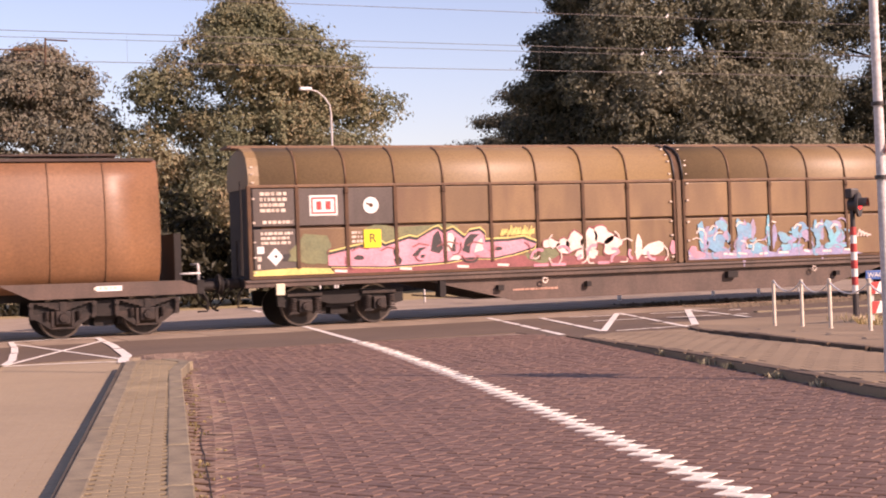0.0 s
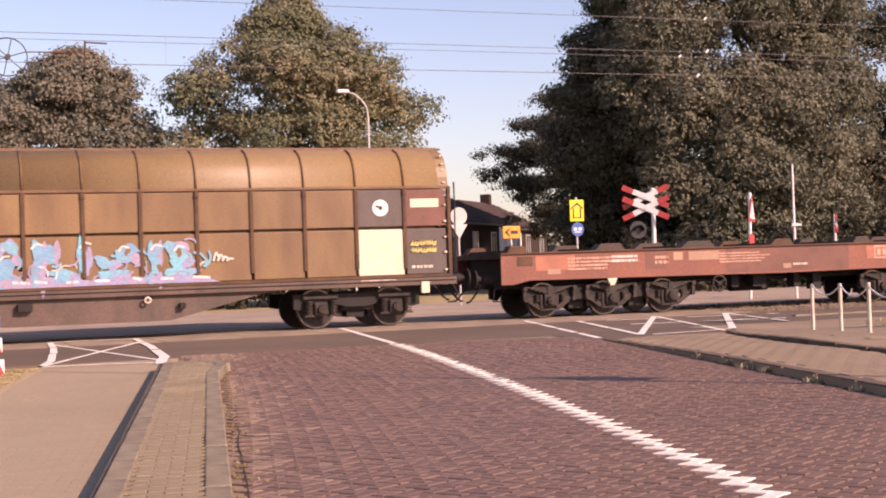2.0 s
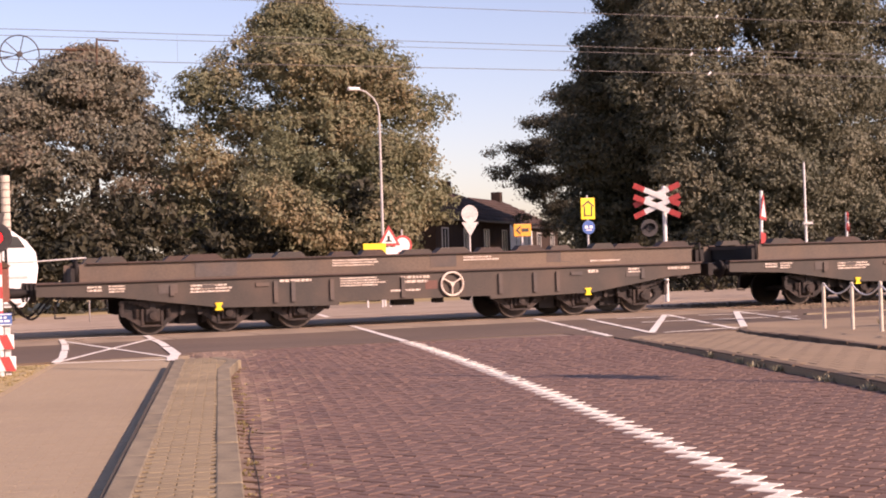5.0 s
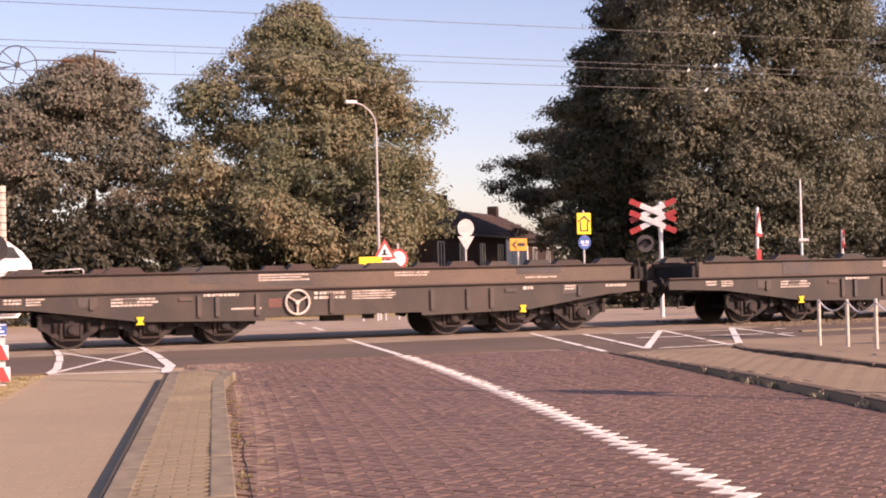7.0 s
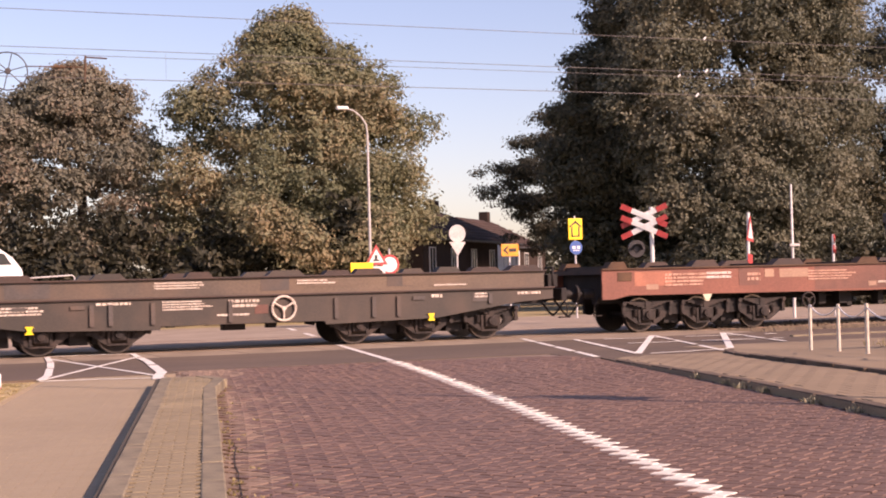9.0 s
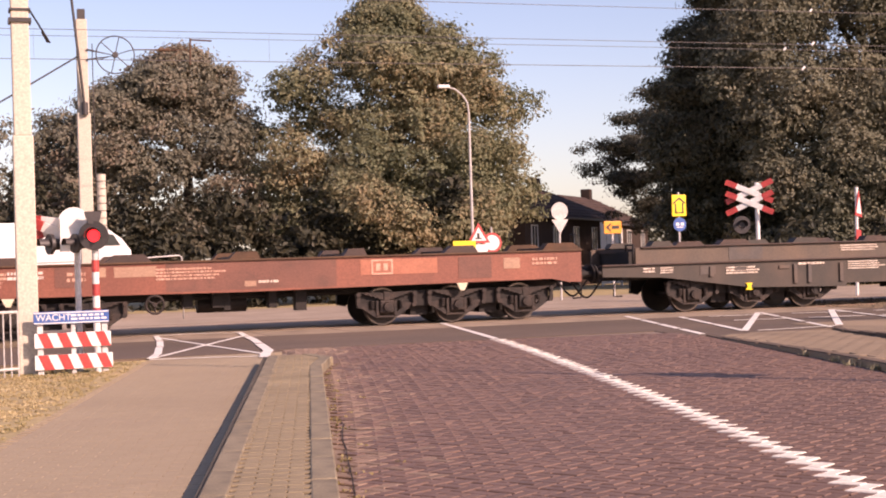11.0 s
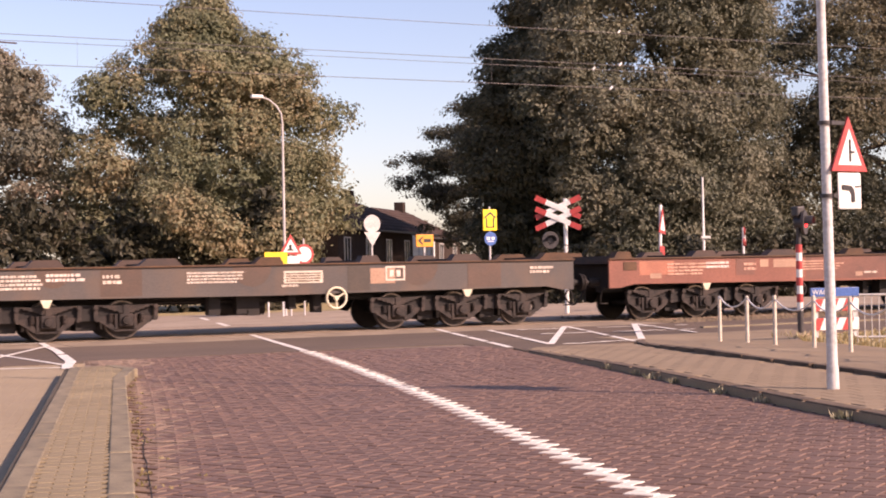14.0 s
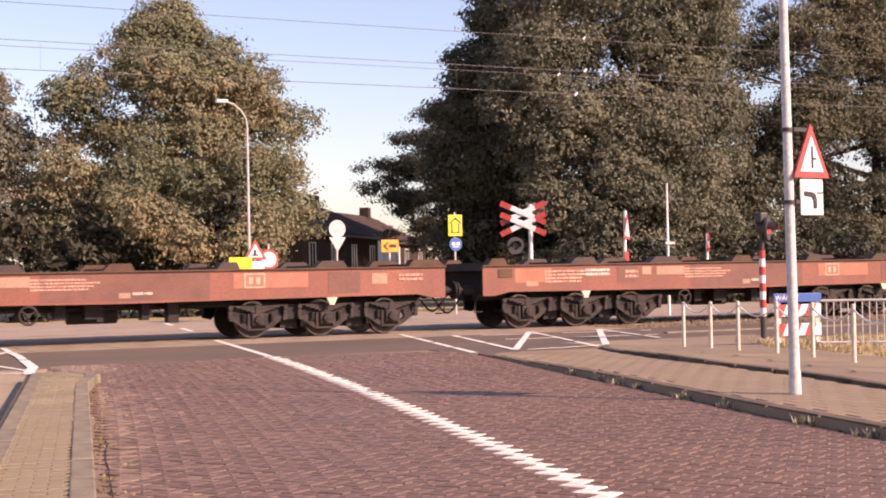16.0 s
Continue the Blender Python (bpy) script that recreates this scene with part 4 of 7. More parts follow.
    for x in (2.95, L - 2.95):
        bm = bmesh.new()
        slab(bm, [(x - 0.13, 0.91), (x + 0.13, 0.91), (x + 0.05, 0.74), (x - 0.05, 0.74)], NEAR - 0.02, NEAR + 0.03)
        part("jacking_pad", bm, M["cream"], w)
    bm = bmesh.new()
    rod(bm, (5.4, -0.7, 0.78), (L - 5.4, -0.7, 0.78), 0.025)
    rod(bm, (7.0, -0.3, 0.62), (8.1, -0.3, 0.62), 0.19, n=14)
    for x in (6.6, 7.25, 7.5, 8.5, 9.1):
        cube(bm, x, x + rnd.uniform(0.12, 0.34), -1.0, -0.7, 0.42 + rnd.uniform(0, 0.15), 0.88)
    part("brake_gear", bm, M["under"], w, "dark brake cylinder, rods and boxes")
    if wheel_mat is not None:
        handwheel(w, 9.5, 0.79, 0.24, wheel_mat)
    else:
        handwheel(w, 5.95, 0.68, 0.19, M["gear"])
    bogie(w, (1.35, 3.02, 4.69), 0.43)
    bogie(w, (L - 4.69, L - 3.02, L - 1.35), 0.43)
    couplers(w, 0, -1)
    couplers(w, L, 1)
    bm = bmesh.new()
    chain(bm, [(L - 0.02, -1.2, 1.62), (L - 0.02, -1.2, 1.95), (L - 0.02, -0.85, 1.95), (L - 0.02, -0.85, 1.62)], 0.018)
    part("end_grip", bm, M["under"], w)
    return w


def flat_wagon_b(label, lower, upper, seed=1, wheel_x=7.05):
    """Six-axle flat wagon with fish-belly side plates and low upper sides."""
    w = root("flat_wagon", label, "freight wagon", "wagons of the goods train")
    rnd = random.Random(seed)
    L = LF + 0.1
    for s in (-1, 1):
        y0, y1 = sorted((s * 1.40, s * 1.35))
        bm = bmesh.new()
        slab(bm, [(-0.5, 0.92), (1.1, 0.86), (3.4, 0.55), (6.1, 0.49), (6.12, 0.57), (L - 6.12, 0.57), (L - 6.1, 0.49), (L - 3.4, 0.55), (L - 1.3, 0.86), (L - 0.4, 0.92), (L - 0.4, 1.17), (-0.5, 1.17)], y0, y1)
        part("side_plate", bm, lower, w)
        bm = bmesh.new()
        y0, y1 = sorted((s * 1.33, s * 1.27))
        slab(bm, [(0.4, 1.2), (L - 0.6, 1.2), (L - 0.6, 1.58), (0.4, 1.58)], y0, y1)
        part("deck_side", bm, upper, w)
    part("ledge", boxes((-0.52, L - 0.38, -1.46, -1.25, 1.165, 1.205), (-0.52, L - 0.38, 1.25, 1.46, 1.165, 1.205), bev=0.01), M["deck"], w)
    part("top_flange", boxes((0.55, L - 0.55, -1.40, -1.25, 1.575, 1.61), (0.55, L - 0.55, 1.25, 1.40, 1.575, 1.61), bev=0.008), M["deck"], w)
    part("deck", boxes((0.55, L - 0.55, -1.28, 1.28, 1.48, 1.57)), M["deck"], w, "dark worn steel deck")
    for x in (0, L - 0.15):
        part("headstock", boxes((x, x + 0.15, -1.35, 1.35, 0.85, 1.16), bev=0.015), M["under"], w)
    for x in (0.62, L - 0.72):
        part("end_panel", boxes((x, x + 0.1, -1.27, 1.27, 1.2, 1.5), bev=0.015), M["under"], w)
    part("centre_beam", boxes((0.3, L - 0.3, -0.6, 0.6, 0.8, 1.16)), M["under"], w)
    for k in range(8):
        x = 1.1 + k * (L - 2.2) / 7
        for s in (-1, 1):
            bm = bmesh.new()
            y0, y1 = sorted((s * 1.34, s * 1.02))
            wd = (0.32, 0.45, 0.38)[k % 3]
            slab(bm, [(x - wd, 1.6), (x + wd, 1.6), (x + wd * 0.65, 1.73), (x - wd * 0.65, 1.73)], y0, y1)
            part("stake_bolster", bm, M["deck"] if k % 2 else lower, w, "folded dark stake bolster")
    for x in (2.3, 4.6, 5.0, 5.9, L - 5.9, L - 5.0, L - 4.4, L - 2.1, 7.6):
        part("stiffener", boxes((x, x + 0.09, NEAR - 0.05, NEAR + 0.01, 0.62 if 3 < x < L - 3 else 0.85, 1.08)), M["camo_dark"], w)
    for x in (3.0, 4.2, L - 4.0):
        part("bracket", boxes((x, x + 0.3, NEAR - 0.03, NEAR + 0.01, 0.98, 1.06)), M["camo_dark"], w)
    for x in (2.05, L - 2.5):
        part("socket_box", boxes((x, x + 0.42, NEAR - 0.012, NEAR + 0.02, 0.9, 1.1)), M["camo_dark"], w)
    for k, (x, z, a, h, n) in enumerate(((0.55, 0.98, 0.35, 0.14, 2), (1.0, 0.95, 0.4, 0.17, 3), (2.75, 0.88, 1.05, 0.2, 3), (4.75, 1.04, 0.8, 0.09, 1), (wheel_x + (0.4 if wheel_x < 8 else -1.25), 0.92, 0.75, 0.2, 2), (wheel_x + (1.3 if wheel_x < 8 else -2.7), 0.9, 1.15, 0.22, 4), (wheel_x - 1.5, 0.74, 0.8, 0.07, 1), (12.4, 1.0, 0.3, 0.12, 1), (13.5, 0.98, 0.35, 0.14, 2), (14.6, 1.02, 0.6, 0.1, 1))):
        bars(w, x, z, a, h, n, M["mark"], NEAR - 0.012, seed=seed * 31 + k)
    bars(w, 6.0, 1.36, 1.25, 0.17, 3, M["mark"], -1.342, seed=seed + 7)
    bars(w, 9.2, 1.40, 0.9, 0.12, 2, M["mark"], -1.342, seed=seed + 9)
    bars(w, 12.5, 1.28, 0.9, 0.06, 1, M["mark"], -1.342, seed=seed + 10)
    for k in range(6):
        x, n = rnd.uniform(1, L - 3), rnd.uniform(0.6, 2.0)
        part("paint_patch", boxes((x, x + n, -1.334 - 0.001 * k, -1.3, rnd.uniform(1.21, 1.4), 1.575)), M["camo_dark"] if k % 2 else M["camo_up"], w)
    part("load_plate", boxes((wheel_x - 0.65, wheel_x - 0.35, NEAR - 0.01, NEAR, 0.78, 0.98)), M["red_dark"], w)
    handwheel(w, wheel_x, 0.88, 0.27, M["mark"])
    for x in (3.36, L - 3.55):
        bm = bmesh.new()
        slab(bm, [(x - 0.09, 0.66), (x + 0.09, 0.66), (x + 0.04, 0.57), (x + 0.09, 0.49), (x - 0.09, 0.49), (x - 0.04, 0.57)], NEAR - 0.03, NEAR + 0.02)
        part("rope_hook", bm, M["yellow"], w, "yellow rope hook")
    bm = bmesh.new()
    cube(bm, 7.6, 8.1, -0.9, -0.6, 0.42, 0.7)
    rod(bm, (6.3, -0.7, 0.6), (9.6, -0.7, 0.6), 0.02)
    cube(bm, 8.6, 8.8, -1.0, -0.7, 0.45, 0.65)
    part("brake_gear", bm, M["under"], w)
    bogie(w, (1.95, 3.62, 5.25), 0.43)
    bogie(w, (L - 5.25, L - 3.62, L - 1.95), 0.43)
    couplers(w, 0, -1)
    couplers(w, L, 1)
    for x, o in ((0.35, -1), (L - 0.35, 1)):
        bm = bmesh.new()
        chain(bm, [(x, -1.3, 1.2), (x, -1.3, 1.66), (x, -0.9, 1.66), (x, -0.9, 1.2)], 0.03)
        cube(bm, x - 0.12, x + 0.12, -1.3, -0.6, 1.2, 1.5)
        part("end_grip", bm, M["under"], w)
    return w


def covered_wagon():
    """Long sliding-wall van with curved roof, ribs and sprayed lettering."""
    L = 22.4
    w = root("covered_wagon", "rust-brown sliding-wall goods van covered with graffiti", "freight wagon", "wagons of the goods train")
    prof = [(1.40, 3.20), (1.385, 3.42), (1.33, 3.64), (1.22, 3.84), (1.03, 3.99), (0.75, 4.09), (0.4, 4.14), (0, 4.16)]
    prof = prof + [(-y, z) for y, z in prof[-2::-1]]
    halves = ((0.3, 11.09), (11.36, L - 0.3))
    part("body_core", boxes((0.36, L - 0.36, -1.33, 1.33, 1.15, 3.3)), M["rib"], w)
    for x in (0.32, L - 0.4):
        part("end_wall", boxes((x, x + 0.08, -1.3, 1.3, 1.1, 3.4), bev=0.02), M["under"], w)
    part("middle_post", boxes((11.16, 11.29, -1.42, 1.42, 1.12, 3.2)), M["wall"], w)
    for x0, x1 in halves:
        bm = bmesh.new()
        A = [bm.verts.new((x0, y, z)) for y, z in prof]
        B = [bm.verts.new((x1, y, z)) for y, z in prof]
        bm.faces.new(A)
        bm.faces.new(B[::-1])
        for k in range(len(prof) - 1):
            f = bm.faces.new((A[k], A[k + 1], B[k + 1], B[k]))
            f.smooth = True
        part("roof", bm, M["roof"], w, "curved ochre-brown metal roof")
    for x0, x1 in ((0.05, 0.31), (L - 0.31, L - 0.05)):
        bm = bmesh.new()
        cap = prof[:7]
        A = [[bm.verts.new((x, -y + dy, z - dz)) for y, z in cap] for x, dy, dz in ((x0, 0, 0), (x1, 0, 0), (x1, 0.04, 0.04), (x0, 0.04, 0.04))]
        for a, b in zip(A, A[1:] + A[:1]):
            for k in range(len(cap) - 1):
                bm.faces.new((a[k], a[k + 1], b[k + 1], b[k]))
        part("roof_edge", bm, M["roof"], w)
    bm = bmesh.new()
    A = [bm.verts.new((11.09, y * 0.985, z - 0.03)) for y, z in prof]
    B = [bm.verts.new((11.36, y * 0.985, z - 0.03)) for y, z in prof]
    for k in range(len(prof) - 1):
        bm.faces.new((A[k], A[k + 1], B[k + 1], B[k]))
    part("roof_joint", bm, M["rib"], w)
    bm = bmesh.new()
    for x in (11.1, 11.35):
        chain(bm, [(x, -y * 1.012, z + 0.012) for y, z in prof[:7]], 0.03, 6)
    part("joint_seal", bm, M["black"], w, "black rubber seals between the sliding walls")
    part("roof_ridge", boxes((-0.12, L + 0.1, -0.35, 0.35, 4.13, 4.19), (-0.12, L + 0.1, -0.62, -0.50, 4.10, 4.15), bev=0.01), M["roof_rib"], w)
    div = [1.16, 2.34, 3.54, 4.76, 5.98, 7.22, 8.48, 9.74]
    div2 = [12.75, 13.98, 15.2, 16.42, 17.64, 18.86, 20.08, 21.25]
    lower_z = 1.16
    for col, xs in ((0, [0.1] + div + [11.06]), (1, [11.39] + div2 + [L - 0.1])):
        for k, (a, b) in enumerate(zip(xs, xs[1:])):
            for z0, z1, up in ((lower_z, 2.24, 0), (2.27, 3.15, 1)):
                grey = (col == 0 and (k < 1 or (k < 3 and up))) or (col == 1 and (k == 7 or k == 8))
                mt = M["wall_dark"] if grey else M["wall"]
                if col == 1 and k == 7 and not up:
                    mt = M["cream"]
                if col == 1 and k == 8 and up:
                    mt = M["red_dark"]
                part("wall_panel", boxes((a + 0.03, b - 0.03, NEAR + 0.0, NEAR + 0.08, z0 + 0.015, z1 - 0.015), bev=0.018), mt, w)
    for x in div + div2:
        part("wall_rib", boxes((x - 0.045, x + 0.045, NEAR - 0.035, NEAR + 0.05, 1.32, 3.18), bev=0.012), M["rib"], w)
        bm = bmesh.new()
        pts = [(x, -y * 1.012, z + 0.012) for y, z in prof[:6]]
        chain(bm, pts, 0.022, 6)
        part("roof_rib", bm, M["roof_rib"], w)
    part("gutter", boxes((0.03, 11.10, NEAR - 0.03, NEAR + 0.05, 3.15, 3.22), (11.35, L - 0.03, NEAR - 0.03, NEAR + 0.05, 3.15, 3.22), bev=0.012), M["roof_rib"], w)
    part("wall_foot", boxes((0.03, 11.10, NEAR - 0.03, NEAR + 0.05, 1.10, 1.17), (11.35, L - 0.03, NEAR - 0.03, NEAR + 0.05, 1.10, 1.17), bev=0.01), M["rib"], w)
    for q in ((0.0, 0.09, NEAR - 0.035, NEAR + 0.06, 1.12, 3.2), (11.05, 11.12, NEAR - 0.04, NEAR + 0.05, 1.15, 3.2), (11.33, 11.40, NEAR - 0.04, NEAR + 0.05, 1.15, 3.2), (L - 0.09, L, NEAR - 0.035, NEAR + 0.06, 1.12, 3.2)):
        part("edge_frame", boxes(q, bev=0.01), M["rib"], w)
    bm = bmesh.new()
    rnd = random.Random(4)
    for x in (0.14, 10.98, 11.47, L - 0.16):
        z = 1.25
        while z < 4.0:
            yy = NEAR - 0.045
            if z > 3.2:
                q = min(prof[:6], key=lambda p: abs(p[1] - z))
                yy = -q[0] - 0.03
            cube(bm, x - 0.03, x + 0.03, yy - 0.004, yy + 0.05, z, z + rnd.uniform(0.02, 0.05))
            z += rnd.uniform(0.12, 0.42) if z > 3.0 else rnd.uniform(0.3, 0.6)
    part("edge_marks", bm, M["mark"], w, "chalky white edge marks")
    # raised black strip paints the shade in the gap below the wall
    part("wall_slit", boxes((-0.05, L + 0.05, NEAR - 0.012, NEAR + 0.05, 1.062, 1.104)), M["black"], w)
    part("guide_rail", boxes((-0.08, L + 0.08, NEAR - 0.06, NEAR + 0.02, 1.03, 1.058), bev=0.008), M["sill"], w)
    for x in div[1::2] + div2[1::2]:
        part("locking_eye", boxes((x - 0.05, x + 0.05, NEAR - 0.06, NEAR - 0.02, 3.0, 3.12), bev=0.02), M["rib"], w)
    # underframe
    part("side_sill", boxes((-0.1, L + 0.1, NEAR - 0.02, NEAR + 0.08, 0.92, 1.09), (-0.1, L + 0.1, 1.3, 1.4, 0.92, 1.09), bev=0.012), M["sill"], w)
    part("floor_frame", boxes((-0.1, L + 0.1, -1.3, 1.3, 0.95, 1.14)), M["under"], w)
    for s in (-1, 1):
        bm = bmesh.new()
        y0, y1 = sorted((s * 1.24, s * 1.30))
        slab(bm, [(4.3, 0.92), (6.6, 0.36), (15.8, 0.36), (18.1, 0.92)], y0, y1)
        part("fish_belly_beam", bm, M["sill"], w, "brown deep underframe beam")
    for q in ((4.6, 4.75, NEAR, -1.1, 0.55, 0.95), (6.1, 6.25, NEAR - 0.03, -1.2, 0.62, 0.75), (8.5, 8.62, NEAR - 0.04, -1.2, 0.62, 0.75), (12.6, 12.9, NEAR - 0.05, -1.2, 0.68, 0.84), (16.0, 16.12, NEAR - 0.04, -1.2, 0.62, 0.74)):
        part("underframe_bracket", boxes(q), M["under"], w)
    bm = bmesh.new()
    rod(bm, (4.0, -1.1, 0.6), (5.6, -1.1, 0.45), 0.02)
    part("brake_rod", bm, M["under"], w)
    bm = bmesh.new()
    for x in (7.35, 15.3):
        ring(bm, (x, NEAR - 0.03, 0.82), 0.06, 0.02, n=14)
    part("tie_ring", bm, M["mark"], w)
    bars(w, 6.55, 0.58, 1.5, 0.08, 1, M["mark_red"], -1.31, seed=90)
    part("step_plate", boxes((0.6, 0.8, NEAR - 0.06, NEAR, 0.74, 1.0), (L - 0.8, L - 0.6, NEAR - 0.06, NEAR, 0.74, 1.0), bev=0.01), M["cream"], w, "yellowish step plate")
    bm = bmesh.new()
    for x in (-0.13, L + 0.12):
        chain(bm, [(x, -1.25, 1.2), (x, -1.25, 2.0), (x, -0.9, 2.0), (x, -0.9, 1.2)], 0.02)
        rod(bm, (x, -1.36, 1.2), (x, -1.36, 3.3), 0.02)
    part("end_grip", bm, M["under"], w)
    # lettering, emblem and plates
    y = NEAR - 0.006
    for k, (x, z, a, h, n) in enumerate(((0.3, 2.58, 0.75, 0.5, 4), (0.35, 2.32, 0.8, 0.12, 1), (0.3, 1.86, 0.75, 0.32, 3), (0.2, 1.3, 0.12, 0.35, 2))):
        bars(w, x, z, a, h, n, M["mark"], y, seed=60 + k)
    bars(w, 2.45, 1.85, 0.95, 0.3, 3, M["mark"], y, seed=70)
    bars(w, 20.15, 1.02, 1.0, 0.07, 1, M["mark"], NEAR - 0.034, seed=71)
    bars(w, 21.4, 1.3, 0.7, 0.1, 1, M["mark"], y, seed=72)
    part("emblem_plate", boxes((1.45, 2.13, y - 0.004, y + 0.02, 2.50, 2.97), bev=0.02), M["white"], w)
    bm = boxes((1.5, 2.08, y - 0.010, y, 2.55, 2.585), (1.5, 2.08, y - 0.010, y, 2.885, 2.92), (1.5, 1.535, y - 0.010, y, 2.585, 2.885), (2.045, 2.08, y - 0.010, y, 2.585, 2.885), (1.62, 1.74, y - 0.010, y, 2.64, 2.83), (1.84, 1.96, y - 0.010, y, 2.64, 2.83))
    part("emblem", bm, M["signred"], w, "red framed emblem")
    for x in (2.94, 20.67):
        bm = bmesh.new()
        slab(bm, circle(x, 2.72, 0.19), y - 0.004, y + 0.02)
        part("round_plate", bm, M["white"], w, "white round plate")
        bm = bmesh.new()
        slab(bm, circle(x, 2.72, 0.05, 10), y - 0.008, y)
        slab(bm, [(x - 0.12, 2.74), (x + 0.02, 2.70), (x + 0.02, 2.74), (x - 0.12, 2.79)], y - 0.010, y)
        part("plate_pointer", bm, M["rib"], w)
    part("yellow_plate", boxes((2.73, 3.15, y - 0.036, y - 0.03, 1.74, 2.16)), M["yellow"], w, "yellow plate with a letter")
    writing("R", 0.30, M["black"], w, pose(2.94, y - 0.042, 1.95, 90, 0, 0))
    bm = bmesh.new()
    slab(bm, [(0.62, 1.40), (0.81, 1.60), (0.62, 1.80), (0.43, 1.60)], y - 0.004, y + 0.01)
    cube(bm, 0.2, 0.36, y - 0.004, y, 1.68, 1.84)
    part("hazard_plate", bm, M["white"], w, "white diamond plate")
    bm = boxes((0.78, 1.05, y - 0.004, y, 1.5, 1.66))
    slab(bm, [(0.60, 1.58), (0.66, 1.58), (0.66, 1.64), (0.60, 1.64)], y - 0.009, y)
    part("label_holder", bm, M["black"], w)
    part("notice_strip", boxes((21.4, 22.1, y - 0.004, y, 2.72, 2.92)), M["cream"], w)

    # sprayed pieces
    layer = [0.0]

    def spray(polys, mt, label=""):
        layer[0] += 0.0008
        keep = []
        for p in polys:
            a = sum(p[i][0] * p[(i + 1) % len(p)][1] - p[(i + 1) % len(p)][0] * p[i][1] for i in range(len(p)))
            if abs(a) > 1e-4:
                keep.append(p)
        for lot in ([[p] for p in keep] if len(keep) <= 12 else [keep]):
            bm = bmesh.new()
            for p in lot:
                slab(bm, p, y - 0.006 - layer[0], y - 0.002 - layer[0])
            ob = part("graffiti", bm, mt, w, label)
            if len(lot) > 1:
                tagged(ob, label, kind="stuff")

    def blob(cx, cz, rx, rz, rg, n=16, k=0.25):
        ph = [rg.uniform(0, math.tau) for _ in range(3)]
        out = []
        for i in range(n):
            a = i * math.tau / n
            f = 1 + k * (0.5 * math.sin(2 * a + ph[0]) + 0.35 * math.sin(3 * a + ph[1]) + 0.25 * math.sin(5 * a + ph[2]))
            out.append((cx + rx * f * math.cos(a), cz + rz * f * math.sin(a)))
        return out

    def swipe(pts, wd):
        out = []
        for (xa, za), (xb, zb) in zip(pts, pts[1:]):
            d = math.hypot(xb - xa, zb - za) or 1
            nx, nz = -(zb - za) / d * wd / 2, (xb - xa) / d * wd / 2
            out.append([(xa + nx, za + nz), (xb + nx, zb + nz), (xb - nx, zb - nz), (xa - nx, za - nz)])
        return out

    g = random.Random(21)
    spray([[(0.1, 1.18), (2.0, 1.18), (1.9, 1.3), (1.2, 1.34), (0.1, 1.30)]], M["lemon"])
    spray([[(2.0, 1.17), (10.9, 1.17), (10.8, 1.30), (6.6, 1.44), (2.0, 1.46)]], M["maroon"])
    spray([blob(1.5, 1.72, 0.45, 0.35, g), blob(3.3, 2.05, 0.6, 0.2, g), blob(4.7, 2.08, 0.55, 0.15, g), blob(7.3, 1.45, 0.4, 0.22, g)], M["green"])
    letters = [(1.95, 1.68, 0.28, 0.27), (2.65, 1.68, 0.36, 0.36), (3.35, 1.66, 0.36, 0.4), (4.15, 1.72, 0.42, 0.4), (4.9, 1.74, 0.34, 0.42), (5.55, 1.72, 0.38, 0.4), (6.2, 1.6, 0.42, 0.27), (6.75, 1.6, 0.4, 0.2)]
    shapes = [(c, blob(*c, g, 18, 0.45)) for c in letters]
    grow = lambda c, p, f: [(c[0] + (x - c[0]) * f, c[1] + (z - c[1]) * f) for x, z in p]
    up = [(1.86, 1.6), (2.45, 1.72), (3.1, 1.83), (3.24, 1.75), (3.84, 1.92), (4.03, 1.88), (4.46, 2.1), (4.58, 2.13), (4.72, 2.02), (4.95, 2.1), (5.25, 1.88), (5.38, 2.02), (5.65, 2.06), (5.78, 1.96), (5.8, 1.78), (6.07, 1.79), (6.4, 1.79), (6.8, 1.83), (7.16, 1.7)]
    low = [(7.06, 1.63), (6.54, 1.5), (6.0, 1.41), (5.35, 1.44), (4.76, 1.36), (4.03, 1.33), (3.24, 1.3), (1.86, 1.36)]
    lift = lambda d: [(x + d * 0.3, z + d) for x, z in up] + [(x + d * 0.6, z - d * 0.5) for x, z in low]
    spray([[(3.1, 1.95), (3.6, 2.2), (4.4, 2.22), (5.0, 2.16), (4.6, 2.0), (3.8, 1.85)], [(0.9, 1.5), (1.3, 2.1), (1.85, 2.05), (1.95, 1.6), (1.8, 1.4)]], M["green"])
    spray([lift(0.10)], M["lemon"])
    spray([lift(0.065)], M["black"])
    spray([lift(0.0)], M["pink"], "pink graffiti with black outlines and yellow edge")
    spray([[(4.38, 1.62), (4.46, 1.98), (4.6, 2.1), (4.66, 1.94), (4.7, 1.66), (4.6, 1.55)], [(5.2, 1.6), (5.28, 1.86), (5.42, 1.99), (5.66, 1.98), (5.52, 1.88), (5.42, 1.72), (5.38, 1.52)], [(4.9, 1.6), (4.98, 1.9), (5.04, 1.92), (5.02, 1.58)], [(3.9, 1.52), (4.1, 1.7), (4.3, 1.72), (4.14, 1.62), (4.05, 1.5)]], M["black"])
    spray([blob(3.52, 1.62, 0.07, 0.14, g), blob(3.56, 1.42, 0.09, 0.1, g), blob(4.18, 1.5, 0.06, 0.04, g), blob(2.6, 1.52, 0.14, 0.05, g), blob(6.15, 1.62, 0.09, 0.05, g), blob(5.4, 1.36, 0.18, 0.06, g)], M["black"])
